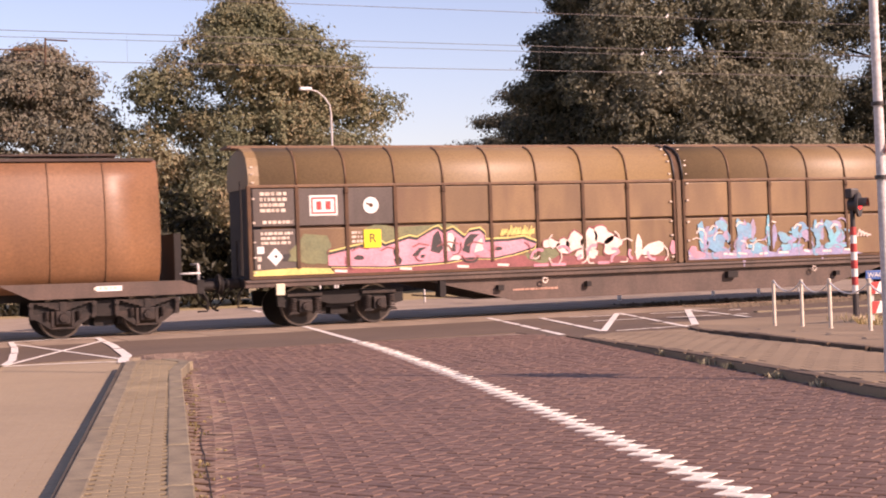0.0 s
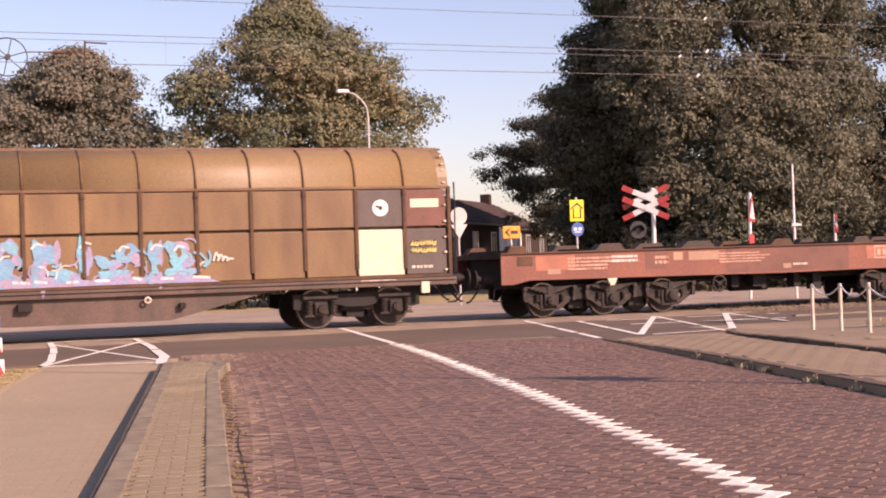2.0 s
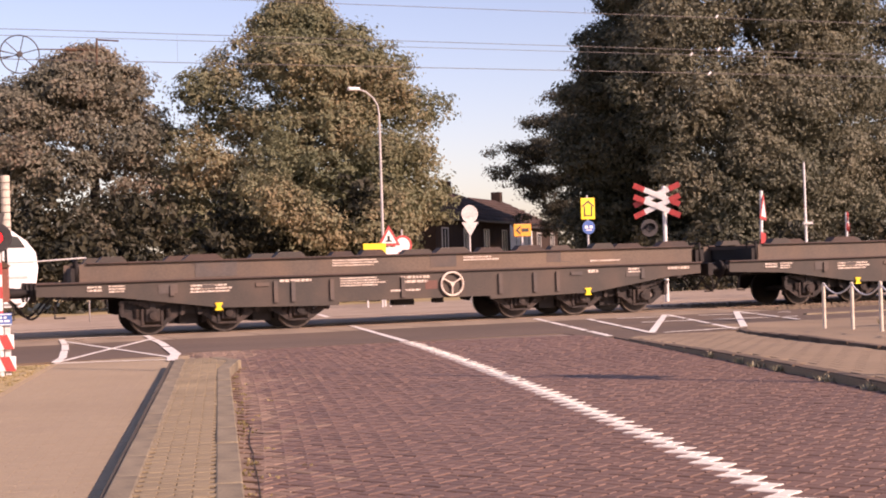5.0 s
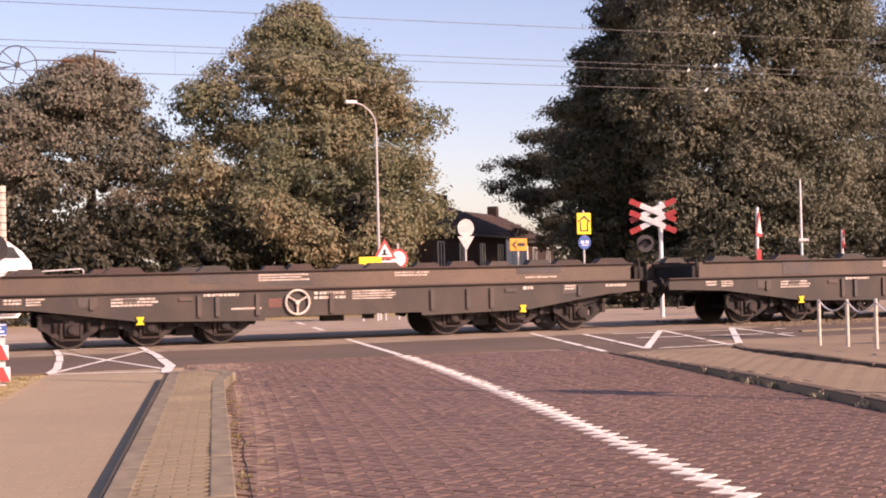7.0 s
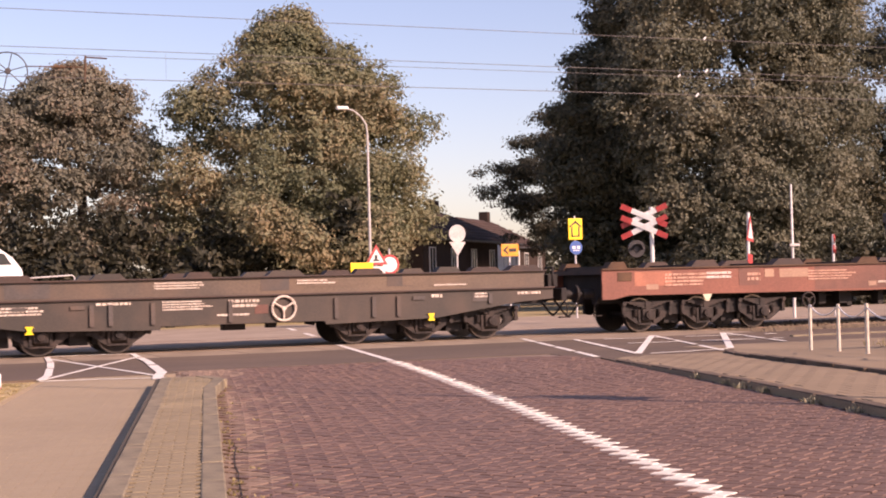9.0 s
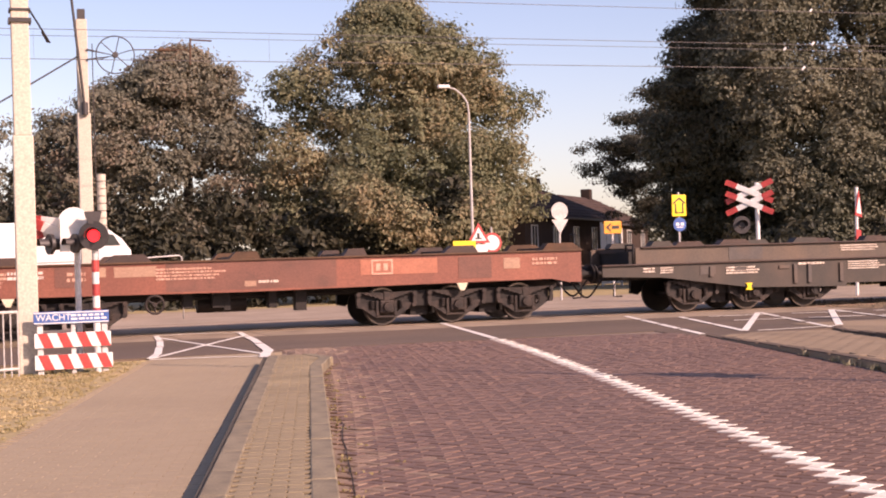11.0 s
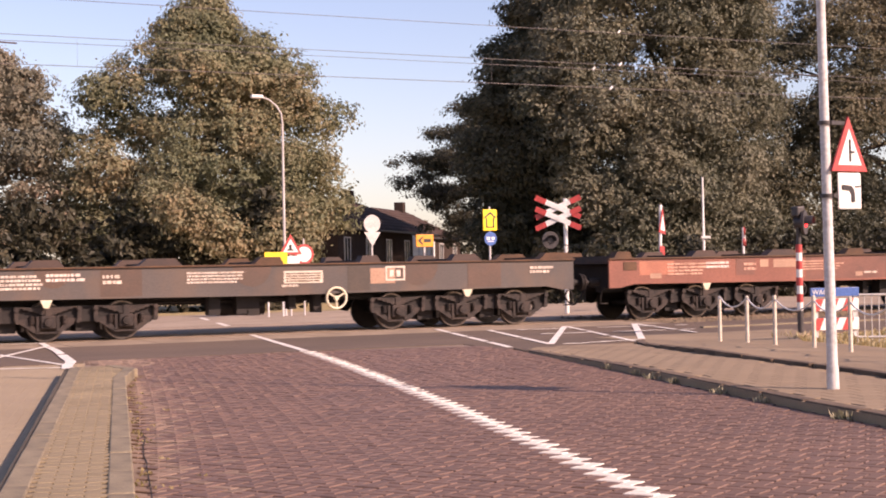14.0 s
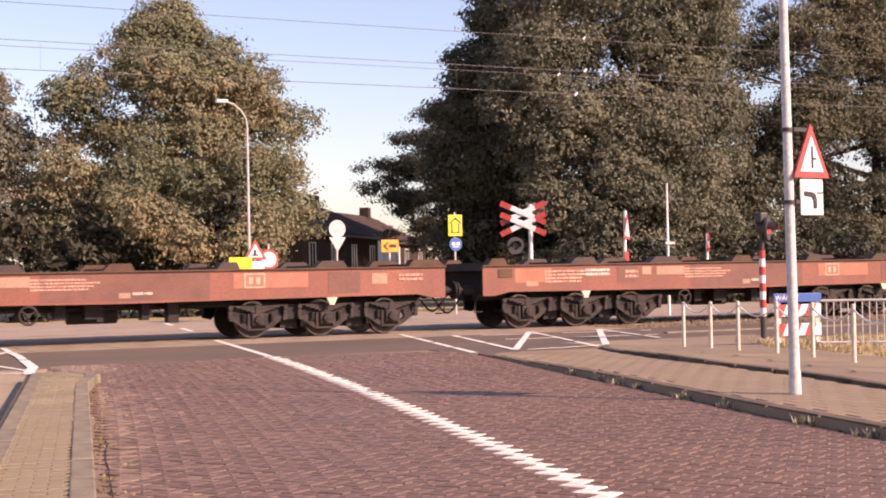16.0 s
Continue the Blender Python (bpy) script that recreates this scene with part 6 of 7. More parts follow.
# ---- house beyond the crossing ----
def house(label, at, L, D, eaves, ridge, hip, door=0.0, group="houses beyond the railway"):
    """A low house: long wall on the x axis, ridge along it, the far end hipped."""
    h = root("house", label, "house", group)
    h.matrix_basis = at
    part("wall", boxes((0, L, 0, D, -0.1, eaves)), M["house"], h, "dark brick wall")
    bm = bmesh.new()
    A = [bm.verts.new((x, yy, zz)) for x in (0.0, 0.2) for yy, zz in ((0, eaves), (D, eaves), (D / 2, ridge - 0.1))]
    bm.faces.new(A[:3]), bm.faces.new(A[3:][::-1])
    for i in range(3):
        j = (i + 1) % 3
        bm.faces.new((A[i], A[j], A[3 + j], A[3 + i]))
    part("gable", bm, M["house"], h)
    n = 9

    def course(a, b, c, d):
        bm = bmesh.new()
        v = [bm.verts.new(p) for p in (a, b, c, d)] + [bm.verts.new((p[0], p[1], p[2] - 0.09)) for p in (a, b, c, d)]
        for q in ((0, 1, 2, 3), (7, 6, 5, 4), (0, 4, 5, 1), (1, 5, 6, 2), (2, 6, 7, 3), (3, 7, 4, 0)):
            bm.faces.new([v[i] for i in q])
        bmesh.ops.recalc_face_normals(bm, faces=bm.faces)
        part("roof_course", bm, M["tileroof"], h, "dark brown roof tiles")

    rise = ridge - eaves
    for k in range(n):
        f0, f1 = k / n - 0.08, (k + 1) / n
        za, zb = eaves + rise * f0 + 0.07, eaves + rise * f1 + 0.02
        ea, eb = L + 0.1 - hip * f0, L + 0.1 - hip * f1
        for s in (0, 1):
            ya, yb = f0 * D / 2, f1 * D / 2
            if s:
                ya, yb = D - ya, D - yb
            course((-0.35, ya, za), (ea, ya, za), (eb, yb, zb), (-0.35, yb, zb))
        course((ea, f0 * D / 2, za), (ea, D - f0 * D / 2, za), (eb, D - f1 * D / 2, zb), (eb, f1 * D / 2, zb))
    part("gutter", boxes((-0.35, L + 0.3, -0.32, -0.2, eaves - 0.12, eaves - 0.02)), M["dark"], h, "dark gutter")
    part("chimney", boxes((L - hip - 1.2, L - hip - 0.6, D / 2 - 0.3, D / 2 + 0.3, ridge - 0.4, ridge + 0.55), bev=0.02), M["house"], h)
    if door:
        part("garage_door", boxes((0.4, 0.4 + door, -0.05, 0.02, 0.0, eaves - 0.25), bev=0.01), M["white"], h, "white garage door")
    z = 1.7
    for x in np.arange(0.9 + door * 1.3, L - 1.6, 3.6):
        x = float(x)
        wnd = part("window", boxes((x, x + 0.07, -0.05, 0.02, z, z + 1.35), (x + 0.93, x + 1.0, -0.05, 0.02, z, z + 1.35), (x + 0.07, x + 0.93, -0.05, 0.02, z, z + 0.06), (x + 0.07, x + 0.93, -0.05, 0.02, z + 1.29, z + 1.35), (x + 0.47, x + 0.53, -0.04, 0.02, z + 0.06, z + 1.29)), M["signback"], h, "pale framed window")
        part("pane", boxes((x + 0.07, x + 0.47, -0.02, 0.015, z + 0.06, z + 1.29)), M["glass"], wnd)
        part("pane", boxes((x + 0.53, x + 0.93, -0.02, 0.015, z + 0.06, z + 1.29)), M["glass"], wnd)
    return h


house("dark brick house with hipped brown tiled roof", pose(24.9, 64.5, 0, 0, 0, 51), 18, 6, 3.5, 5.25, 6.0)
house("low dark house with white garage door", pose(36.2, 80.0, 0, 0, 0, 51), 10, 6, 3.4, 5.2, 3.0, 2.6)

# ---- signals, signs and poles ----
def striped(parent, name, x0, x1, y0, y1, z0, z1, n, slant=0.09):
    """A white board with slanting red bands in front of it."""
    b = part(name, boxes((x0, x1, y0, y1, z0, z1), bev=0.006), M["white"], parent, "red and white striped board")
    w = (x1 - x0) / (2 * n)
    for k in range(n):
        a = x0 + (2 * k + 0.35) * w
        bm = bmesh.new()
        c = min(a + w, x1 - slant - 0.002)
        slab(bm, [(a + slant, z0), (c + slant, z0), (c, z1), (a, z1)], y0 - 0.006, y0 - 0.002)
        part("red_band", bm, M["signred"], b)
    return b


def banded_post(parent, x, y, z0, z1, r, n):
    p = part("signal_post", (lambda b: (rod(b, (x, y, z0), (x, y, z1), r, n=14), b)[1])(bmesh.new()), M["white"], parent, "red and white banded post")
    for k in range(n):
        a = z0 + (z1 - z0) * (2 * k + 1) / (2 * n)
        b = bmesh.new()
        rod(b, (x, y, a), (x, y, a + (z1 - z0) / (2 * n)), r + 0.004, n=14)
        part("red_band", b, M["signred"], p)
    return p


def signal_head(parent, x, y, z, facing, r=0.20, lit=True, name="signal_head"):
    """Round black backboard with hooded lens, turned by facing degrees."""
    bm = bmesh.new()
    rod(bm, (0, 0, 0), (0, 0.05, 0), r, n=28)
    rod(bm, (0, 0.05, 0), (0, 0.22, 0), r * 0.62, r * 0.5, n=20)
    n = 20
    for k in range(n):
        a0, a1 = radians(-15 + 210 * k / n), radians(-15 + 210 * (k + 1) / n)
        q = r * 0.55
        v = [bm.verts.new((math.cos(a) * q, yy, math.sin(a) * q)) for a, yy in ((a0, 0), (a1, 0), (a1, -0.16), (a0, -0.16))]
        bm.faces.new(v)
    h = part(name, bm, M["dark"], parent, "black round signal backboard with hood")
    h.matrix_basis = pose(x, y, z, 0, 0, facing)
    bm = bmesh.new()
    rod(bm, (0, 0.0, 0), (0, -0.02, 0), r * 0.42, r * 0.34, n=20)
    part("lens", bm, M["redlamp"] if lit else M["dark"], h, "glowing red lens" if lit else "dark lens")
    return h


def barrier_left():
    s = root("crossing_signal", "level crossing light with banded post and warning boards", "railway signal", "crossing signals")
    y = 22.1
    banded_post(s, 1.865, y, 0.55, 1.58, 0.05, 3)
    for p, q, r in (((1.865, y, -0.1), (1.865, y, 0.55), 0.05), ((1.865, y, 1.58), (1.865, y, 2.15), 0.045), ((1.64, y + 0.35, -0.1), (1.64, y + 0.35, 2.1), 0.045)):
        bm = bmesh.new()
        rod(bm, p, q, r, n=12)
        part("pole", bm, M["grey"], s)
    signal_head(s, 1.845, y - 0.1, 1.93, -12, 0.21)
    cap = bmesh.new()
    slab(cap, [(1.78, 2.10), (1.92, 2.10), (1.97, 2.28), (1.73, 2.28)], y - 0.1, y + 0.1)
    part("bell_housing", cap, M["dark"], s)
    b = bmesh.new()
    slab(b, circle(1.60, 2.14, 0.22), y + 0.25, y + 0.42)
    cube(b, 1.40, 1.66, y + 0.2, y + 0.45, 1.72, 2.2)
    part("relay_box", b, M["white"], s, "white signal housing")
    signal_head(s, 1.24, y + 0.35, 1.83, -70, 0.15, False)
    signal_head(s, 1.58, y + 0.1, 1.83, -65, 0.14, False)
    for k, (a, c) in enumerate(((25, "white"), (-25, "white"), (8, "white"))):
        x = boxes((-0.38, 0.22, -0.02, 0.02, -0.07, 0.07))
        o = part("cross_arm", x, M["white"], s)
        o.matrix_basis = pose(1.32, y + 0.5 + 0.05 * k, 2.02 + 0.07 * k, 0, a, -30)
        part("red_band", boxes((-0.38, -0.18, -0.026, 0.026, -0.072, 0.072)), M["signred"], o)
    board = part("name_board", boxes((0.98, 2.03, y - 0.06, y - 0.03, 0.68, 0.86), bev=0.008), M["blue"], s, "blue warning board")
    part("board_edge", boxes((0.985, 2.025, y - 0.066, y - 0.06, 0.835, 0.85), (0.985, 2.025, y - 0.066, y - 0.06, 0.69, 0.705)), M["white"], board)
    writing("WACHT", 0.13, M["white"], board, pose(1.255, y - 0.064, 0.772, 90, 0, 0))
    rg = random.Random(2)
    bm = bmesh.new()
    for z in (0.735, 0.785):
        a = 1.50
        while a < 1.95:
            b = a + rg.uniform(0.03, 0.09)
            cube(bm, a, b, y - 0.066, y - 0.06, z, z + 0.028)
            a = b + 0.02
    part("small_print", bm, M["white"], board)
    striped(s, "warning_board", 0.985, 2.05, y - 0.06, y - 0.03, 0.345, 0.555, 4)
    striped(s, "warning_board", 0.985, 2.07, y - 0.06, y - 0.03, 0.035, 0.245, 4)
    for q in ((1.03, 1.11, y - 0.02, y + 0.05, -0.1, 0.68), (1.93, 2.01, y - 0.02, y + 0.05, -0.1, 0.68), (1.5, 1.56, y - 0.02, y + 0.05, -0.1, 0.68)):
        part("frame_post", boxes(q), M["grey"], s)


barrier_left()


def barrier_right():
    s = root("crossing_signal", "level crossing light on a banded post", "railway signal", "crossing signals")
    x, y = 18.84, 23.6
    banded_post(s, x, y, 0.45, 1.75, 0.06, 4)
    for z0, z1, r in ((-0.05, 0.45, 0.06), (1.75, 2.3, 0.05)):
        bm = bmesh.new()
        rod(bm, (x, y, z0), (x, y, z1), r, n=12)
        part("pole", bm, M["dark"], s)
    signal_head(s, x + 0.12, y - 0.08, 2.18, 38, 0.24)
    part("bell_housing", boxes((x - 0.1, x + 0.1, y - 0.1, y + 0.1, 2.3, 2.5), bev=0.03), M["dark"], s)
    b = root("warning_barrier", "white and red warning boards under a blue sign board", "barrier", "crossing signals")
    b.matrix_basis = pose(16.62, 20.5, 0.0, 0, 0, -12)
    board = part("name_board", boxes((-0.05, 0.86, -0.03, 0.0, 0.80, 0.95), bev=0.008), M["blue"], b, "blue warning board")
    writing("WACHT", 0.12, M["white"], board, pose(0.2, -0.036, 0.872, 90, 0, 0))
    striped(b, "warning_board", 0.0, 0.85, -0.03, 0.0, 0.55, 0.76, 3, -0.09)
    striped(b, "warning_board", 0.0, 0.85, -0.03, 0.0, 0.22, 0.43, 3, -0.09)
    for q in ((0.03, 0.1, 0.01, 0.07, 0.1, 0.95), (0.76, 0.83, 0.01, 0.07, 0.1, 0.95)):
        part("frame_post", boxes(q), M["grey"], b)


barrier_right()


def fence(label, p0, p1, h, step, z=-0.04):
    f = root("railing", label, "fence", "railings by the crossing")
    a, b = Vector((*p0, z)), Vector((*p1, z))
    n = int((b - a).length / step)
    up = Vector((0, 0, 1))
    for zz in (h, 0.12):
        bm = bmesh.new()
        rod(bm, a + up * zz, b + up * zz, 0.022, n=8)
        part("rail_bar", bm, M["signback"], f)
    bm = bmesh.new()
    rod(bm, Vector((0, 0, 0.0)), Vector((0, 0, h)), 0.011, n=6)
    me = done("baluster", bm, M["signback"])
    for k in range(n + 1):
        ob = new("baluster", me)
        ob.parent = f
        ob.location = a.lerp(b, k / n)


fence("grey steel railing with thin upright bars", (-2.2, 20.3), (0.76, 21.9), 0.92, 0.11)
fence("grey steel railing with thin upright bars", (17.5, 20.4), (22.5, 17.0), 0.85, 0.12)


def guard_rail():
    g = root("guard_rail", "pale tubular guard rail beyond the railway", "fence")
    bm = bmesh.new()
    chain(bm, [(-6.0, 43.0, 1.62), (4.5, 43.0, 1.76), (5.9, 43.0, 1.83), (5.97, 43.0, 1.78), (5.98, 43.0, 0.0)], 0.022, 8)
    part("rail_bar", bm, M["signback"], g)
    for x in (-4.0, -1.5, 1.0, 3.5):
        bm = bmesh.new()
        rod(bm, (x, 43.0, -0.05), (x, 43.0, 1.75 + (x - 4.5) * 0.0133), 0.02, n=8)
        part("post", bm, M["signback"], g)


guard_rail()


def bollards():
    pts = [(15.33, 21.4), (15.13, 20.36), (14.72, 19.1), (14.45, 17.83), (14.10, 16.62), (13.74, 15.39), (13.4, 14.2), (13.05, 13.0)]
    bm = bmesh.new()
    rod(bm, (0, 0, 0), (0, 0, 0.77), 0.03, n=14)
    rod(bm, (0, 0, 0.77), (0, 0, 0.785), 0.03, 0.022, n=14)
    rod(bm, (0, 0, 0), (0, 0, 0.012), 0.045, n=14)
    first = part("bollard", bm, M["post_cream"], None)
    tagged(first, "slim off-white bollard on the footway edge", "bollard", "bollards along the footway")
    first.matrix_basis = pose(*pts[0], RISE2(pts[0][1]) - 0.01)
    for p in pts[1:]:
        copy_thing(first, pose(*p, RISE2(p[1]) - 0.01))
    for k, (a, b) in enumerate(zip(pts, pts[1:])):
        bm = bmesh.new()
        q = [(a[0] + (b[0] - a[0]) * i / 8, a[1] + (b[1] - a[1]) * i / 8, 0.83 - 0.17 * (1 - (2 * i / 8 - 1) ** 2)) for i in range(9)]
        chain(bm, q, 0.013, 6)
        ob = part("barrier_chain", bm, M["white"])
        tagged(ob, "pale sagging chain hung between two bollards", "chain", "chains between bollards")


bollards()


def triangle_plate(parent, x, y, z, w, h, name="sign_plate", flip=1):
    """Warning triangle, red rim and white field, facing -y."""
    def tri(f, c):
        return [(x - w / 2 * f, z + (h / 3) * (1 - f) * flip), (x + w / 2 * f, z + (h / 3) * (1 - f) * flip), (x, z + flip * (h / 3 * (1 - f) + h * f))]
    bm = bmesh.new()
    slab(bm, tri(1, 0), y, y + 0.02)
    p = part(name, bm, M["signred"], parent, "red-rimmed warning triangle")
    bm = bmesh.new()
    slab(bm, tri(0.66, 0), y - 0.005, y - 0.001)
    part("sign_field", bm, M["white"], p)
    return p


def road_post():
    s = root("sign_post", "tall tapered grey post with triangular warning sign", "road sign")
    s.matrix_basis = pose(10.23, 12.39, 0.075, 0, -0.9, 17)
    bm = bmesh.new()
    rod(bm, (0, 0, 0.25), (0, 0, 7.5), 0.056, 0.036, n=16)
    rod(bm, (0, 0, -0.05), (0, 0, 0.25), 0.066, 0.062, n=16)
    rod(bm, (0, 0, 7.5), (0, 0, 7.55), 0.045, 0.01, n=12)
    part("post", bm, M["grey"], s, "galvanised steel post")
    for z in (2.73, 1.98):
        bm = bmesh.new()
        rod(bm, (0, 0, z), (0, 0, z + 0.04), 0.07, n=16)
        cube(bm, 0, 0.3, -0.085, -0.065, z, z + 0.04)
        part("clamp", bm, M["dark"], s)
    p = triangle_plate(s, 0.285, -0.10, 2.25, 0.66, 0.57)
    part("symbol", boxes((0.272, 0.298, -0.115, -0.106, 2.35, 2.58), (0.298, 0.36, -0.115, -0.106, 2.44, 2.46)), M["black"], p)
    q = part("lower_plate", boxes((0.07, 0.49, -0.10, -0.08, 1.86, 2.235), bev=0.015), M["white"], s, "white plate with bent arrow")
    bm = bmesh.new()
    slab(bm, [(0.29, 1.93), (0.35, 1.93), (0.35, 2.02), (0.33, 2.07), (0.28, 2.10), (0.12, 2.11), (0.12, 2.06), (0.26, 2.05), (0.29, 2.01)], -0.112, -0.106)
    cube(bm, 0.36, 0.46, -0.112, -0.106, 2.085, 2.10)
    part("symbol", bm, M["black"], q)


road_post()


def masts():
    m = root("catenary_mast", "square pale concrete catenary mast with steel band", "mast", "catenary masts")
    x, y = 0.92, 22.4
    bm = bmesh.new()
    for a, b, w in ((-0.1, 3.4, 0.145), (3.4, 8.2, 0.125)):
        cube(bm, x - w, x + w, y - w, y + w, a, b, bev=0.02)
    part("shaft", bm, M["concrete"], m)
    part("band", boxes((x - 0.16, x + 0.16, y - 0.16, y + 0.16, 5.03, 5.09), (x - 0.15, x + 0.15, y - 0.15, y + 0.15, 5.2, 5.23)), M["dark"], m)
    bm = bmesh.new()
    rod(bm, (x + 0.12, y, 5.27), (x + 0.45, y + 0.6, 4.85), 0.014, n=8)
    rod(bm, (x + 0.34, y + 0.42, 4.98), (x + 0.42, y + 0.6, 4.87), 0.026, n=8)
    part("strut", bm, M["dark"], m)
    m = root("catenary_mast", "concrete tension mast with spoked balance wheel", "mast", "catenary masts")
    x, y = 2.9, 37.2
    part("shaft", boxes((x - 0.16, x + 0.16, y - 0.14, y + 0.14, -0.1, 5.3), (x - 0.13, x + 0.13, y - 0.12, y + 0.12, 5.3, 7.6), bev=0.02), M["concrete"], m)
    bm = bmesh.new()
    rod(bm, (x + 0.02, y - 0.2, 5.4), (x - 0.32, y - 0.3, 9.0), 0.032, n=8)
    rod(bm, (x + 0.02, y - 0.2, 5.25), (x + 0.02, y - 0.2, 5.55), 0.08, n=10)
    cube(bm, x - 0.09, x + 0.09, y - 0.1, y + 0.1, 7.6, 7.85)
    rod(bm, (x + 0.24, y - 0.1, 0.3), (x + 0.24, y - 0.1, 7.0), 0.012, n=8)
    part("bracket", bm, M["dark"], m)
    bm = bmesh.new()
    ring(bm, (x + 0.78, y - 0.2, 6.72), 0.46, 0.015, n=32)
    for k in range(6):
        a = k * math.tau / 6 + 0.3
        sp = bmesh.new()
        rod(sp, (x + 0.78, y - 0.2, 6.72), (x + 0.78 + 0.46 * math.cos(a), y - 0.2, 6.72 + 0.46 * math.sin(a)), 0.012, n=5)
        part("spoke", sp, M["dark"], m)
    rod(bm, (x + 0.78, y - 0.28, 6.72), (x + 0.78, y - 0.1, 6.72), 0.07, n=12)
    chain(bm, [(x + 0.1, y - 0.15, 6.85), (x + 0.78, y - 0.2, 6.7), (x + 0.1, y - 0.15, 6.6)], 0.025)
    part("balance_wheel", bm, M["dark"], m, "spoked cable balance wheel")
    for k in range(9):
        bm = bmesh.new()
        rod(bm, (x + 0.36, y - 0.12, 2.2 + 0.18 * k), (x + 0.36, y - 0.12, 2.36 + 0.18 * k), 0.11, n=14)
        part("counterweight", bm, M["concrete"], m)
    bm = bmesh.new()
    rod(bm, (x + 1.2, y - 0.2, 6.85), (x + 2.55, y - 0.2, 6.87), 0.014, n=6)
    rod(bm, (x + 1.85, y - 0.2, 6.86), (x + 2.1, y - 0.2, 6.86), 0.045, n=10)
    rod(bm, (x + 2.6, y - 0.2, 6.5), (x + 2.62, y - 0.2, 7.15), 0.024, n=8)
    rod(bm, (x + 2.6, y - 0.2, 7.12), (x + 3.15, y - 0.2, 7.1), 0.02, n=8)
    part("tension_cable", bm, M["rib"], m)
    bm = bmesh.new()
    rod(bm, (x - 0.1, y, 6.7), (x - 4.2, y - 6, 3.6), 0.02, n=6)
    part("guy_wire", bm, M["dark"], m)


masts()


def wires():
    for k, (y, z0, z1, sag, r) in enumerate(((33.5, 6.10, 6.10, 0.0, 0.008), (33.5, 6.80, 6.70, 0.05, 0.007), (38.0, 7.33, 7.33, 0.06, 0.007), (38.3, 8.42, 8.6, 0.06, 0.008))):
        bm = bmesh.new()
        pts = []
        for i in range(29):
            x = -62 + i * 6
            u = ((x - 2.9) / 60) % 1.0
            pts.append((x, y, z0 + (z1 - z0) * (x + 62) / 168 - sag * 4 * u * (1 - u)))
        chain(bm, pts, r, 5)
        ob = part("catenary_wire", bm, M["wire"])
        tagged(ob, "thin overhead railway wire strung along the track", "wire", "overhead wires")
    bm = bmesh.new()
    hang = root("wire_hangers", "short droppers and pale insulators on the overhead wires", "wire fitting")
    for i in range(14):
        x = -14 + 5.2 * i
        rod(bm, (x, 33.5, 6.12), (x, 33.5, 6.72), 0.003, n=4)
    part("dropper", bm, M["wire"], hang)
    bm = bmesh.new()
    for x, y, z in ((20.7, 33.5, 6.10), (22.9, 38, 7.3), (21.0, 33.5, 6.74), (24.0, 38.3, 8.5)):
        b = bmesh.new()
        rod(b, (x, y, z - 0.04), (x + 0.08, y, z + 0.04), 0.03, n=8)
        part("insulator", b, M["white"], hang)


wires()


def street_lamp():
    s = root("street_lamp", "slim pale street lamp with curved arm", "street lamp")
    x, y = 15.9, 46
    bm = bmesh.new()
    rod(bm, (x, y, -0.05), (x, y, 6.3), 0.055, 0.035, n=12)
    chain(bm, [(x, y, 6.3), (x - 0.04, y, 6.6), (x - 0.2, y, 6.85), (x - 0.45, y, 7.05), (x - 0.75, y, 7.13)], 0.028, 8)
    part("pole", bm, M["signback"], s)
    part("lamp_head", boxes((x - 1.05, x - 0.65, y - 0.09, y + 0.09, 7.08, 7.19), bev=0.03), M["white"], s, "flat lamp head")
    return s


street_lamp()


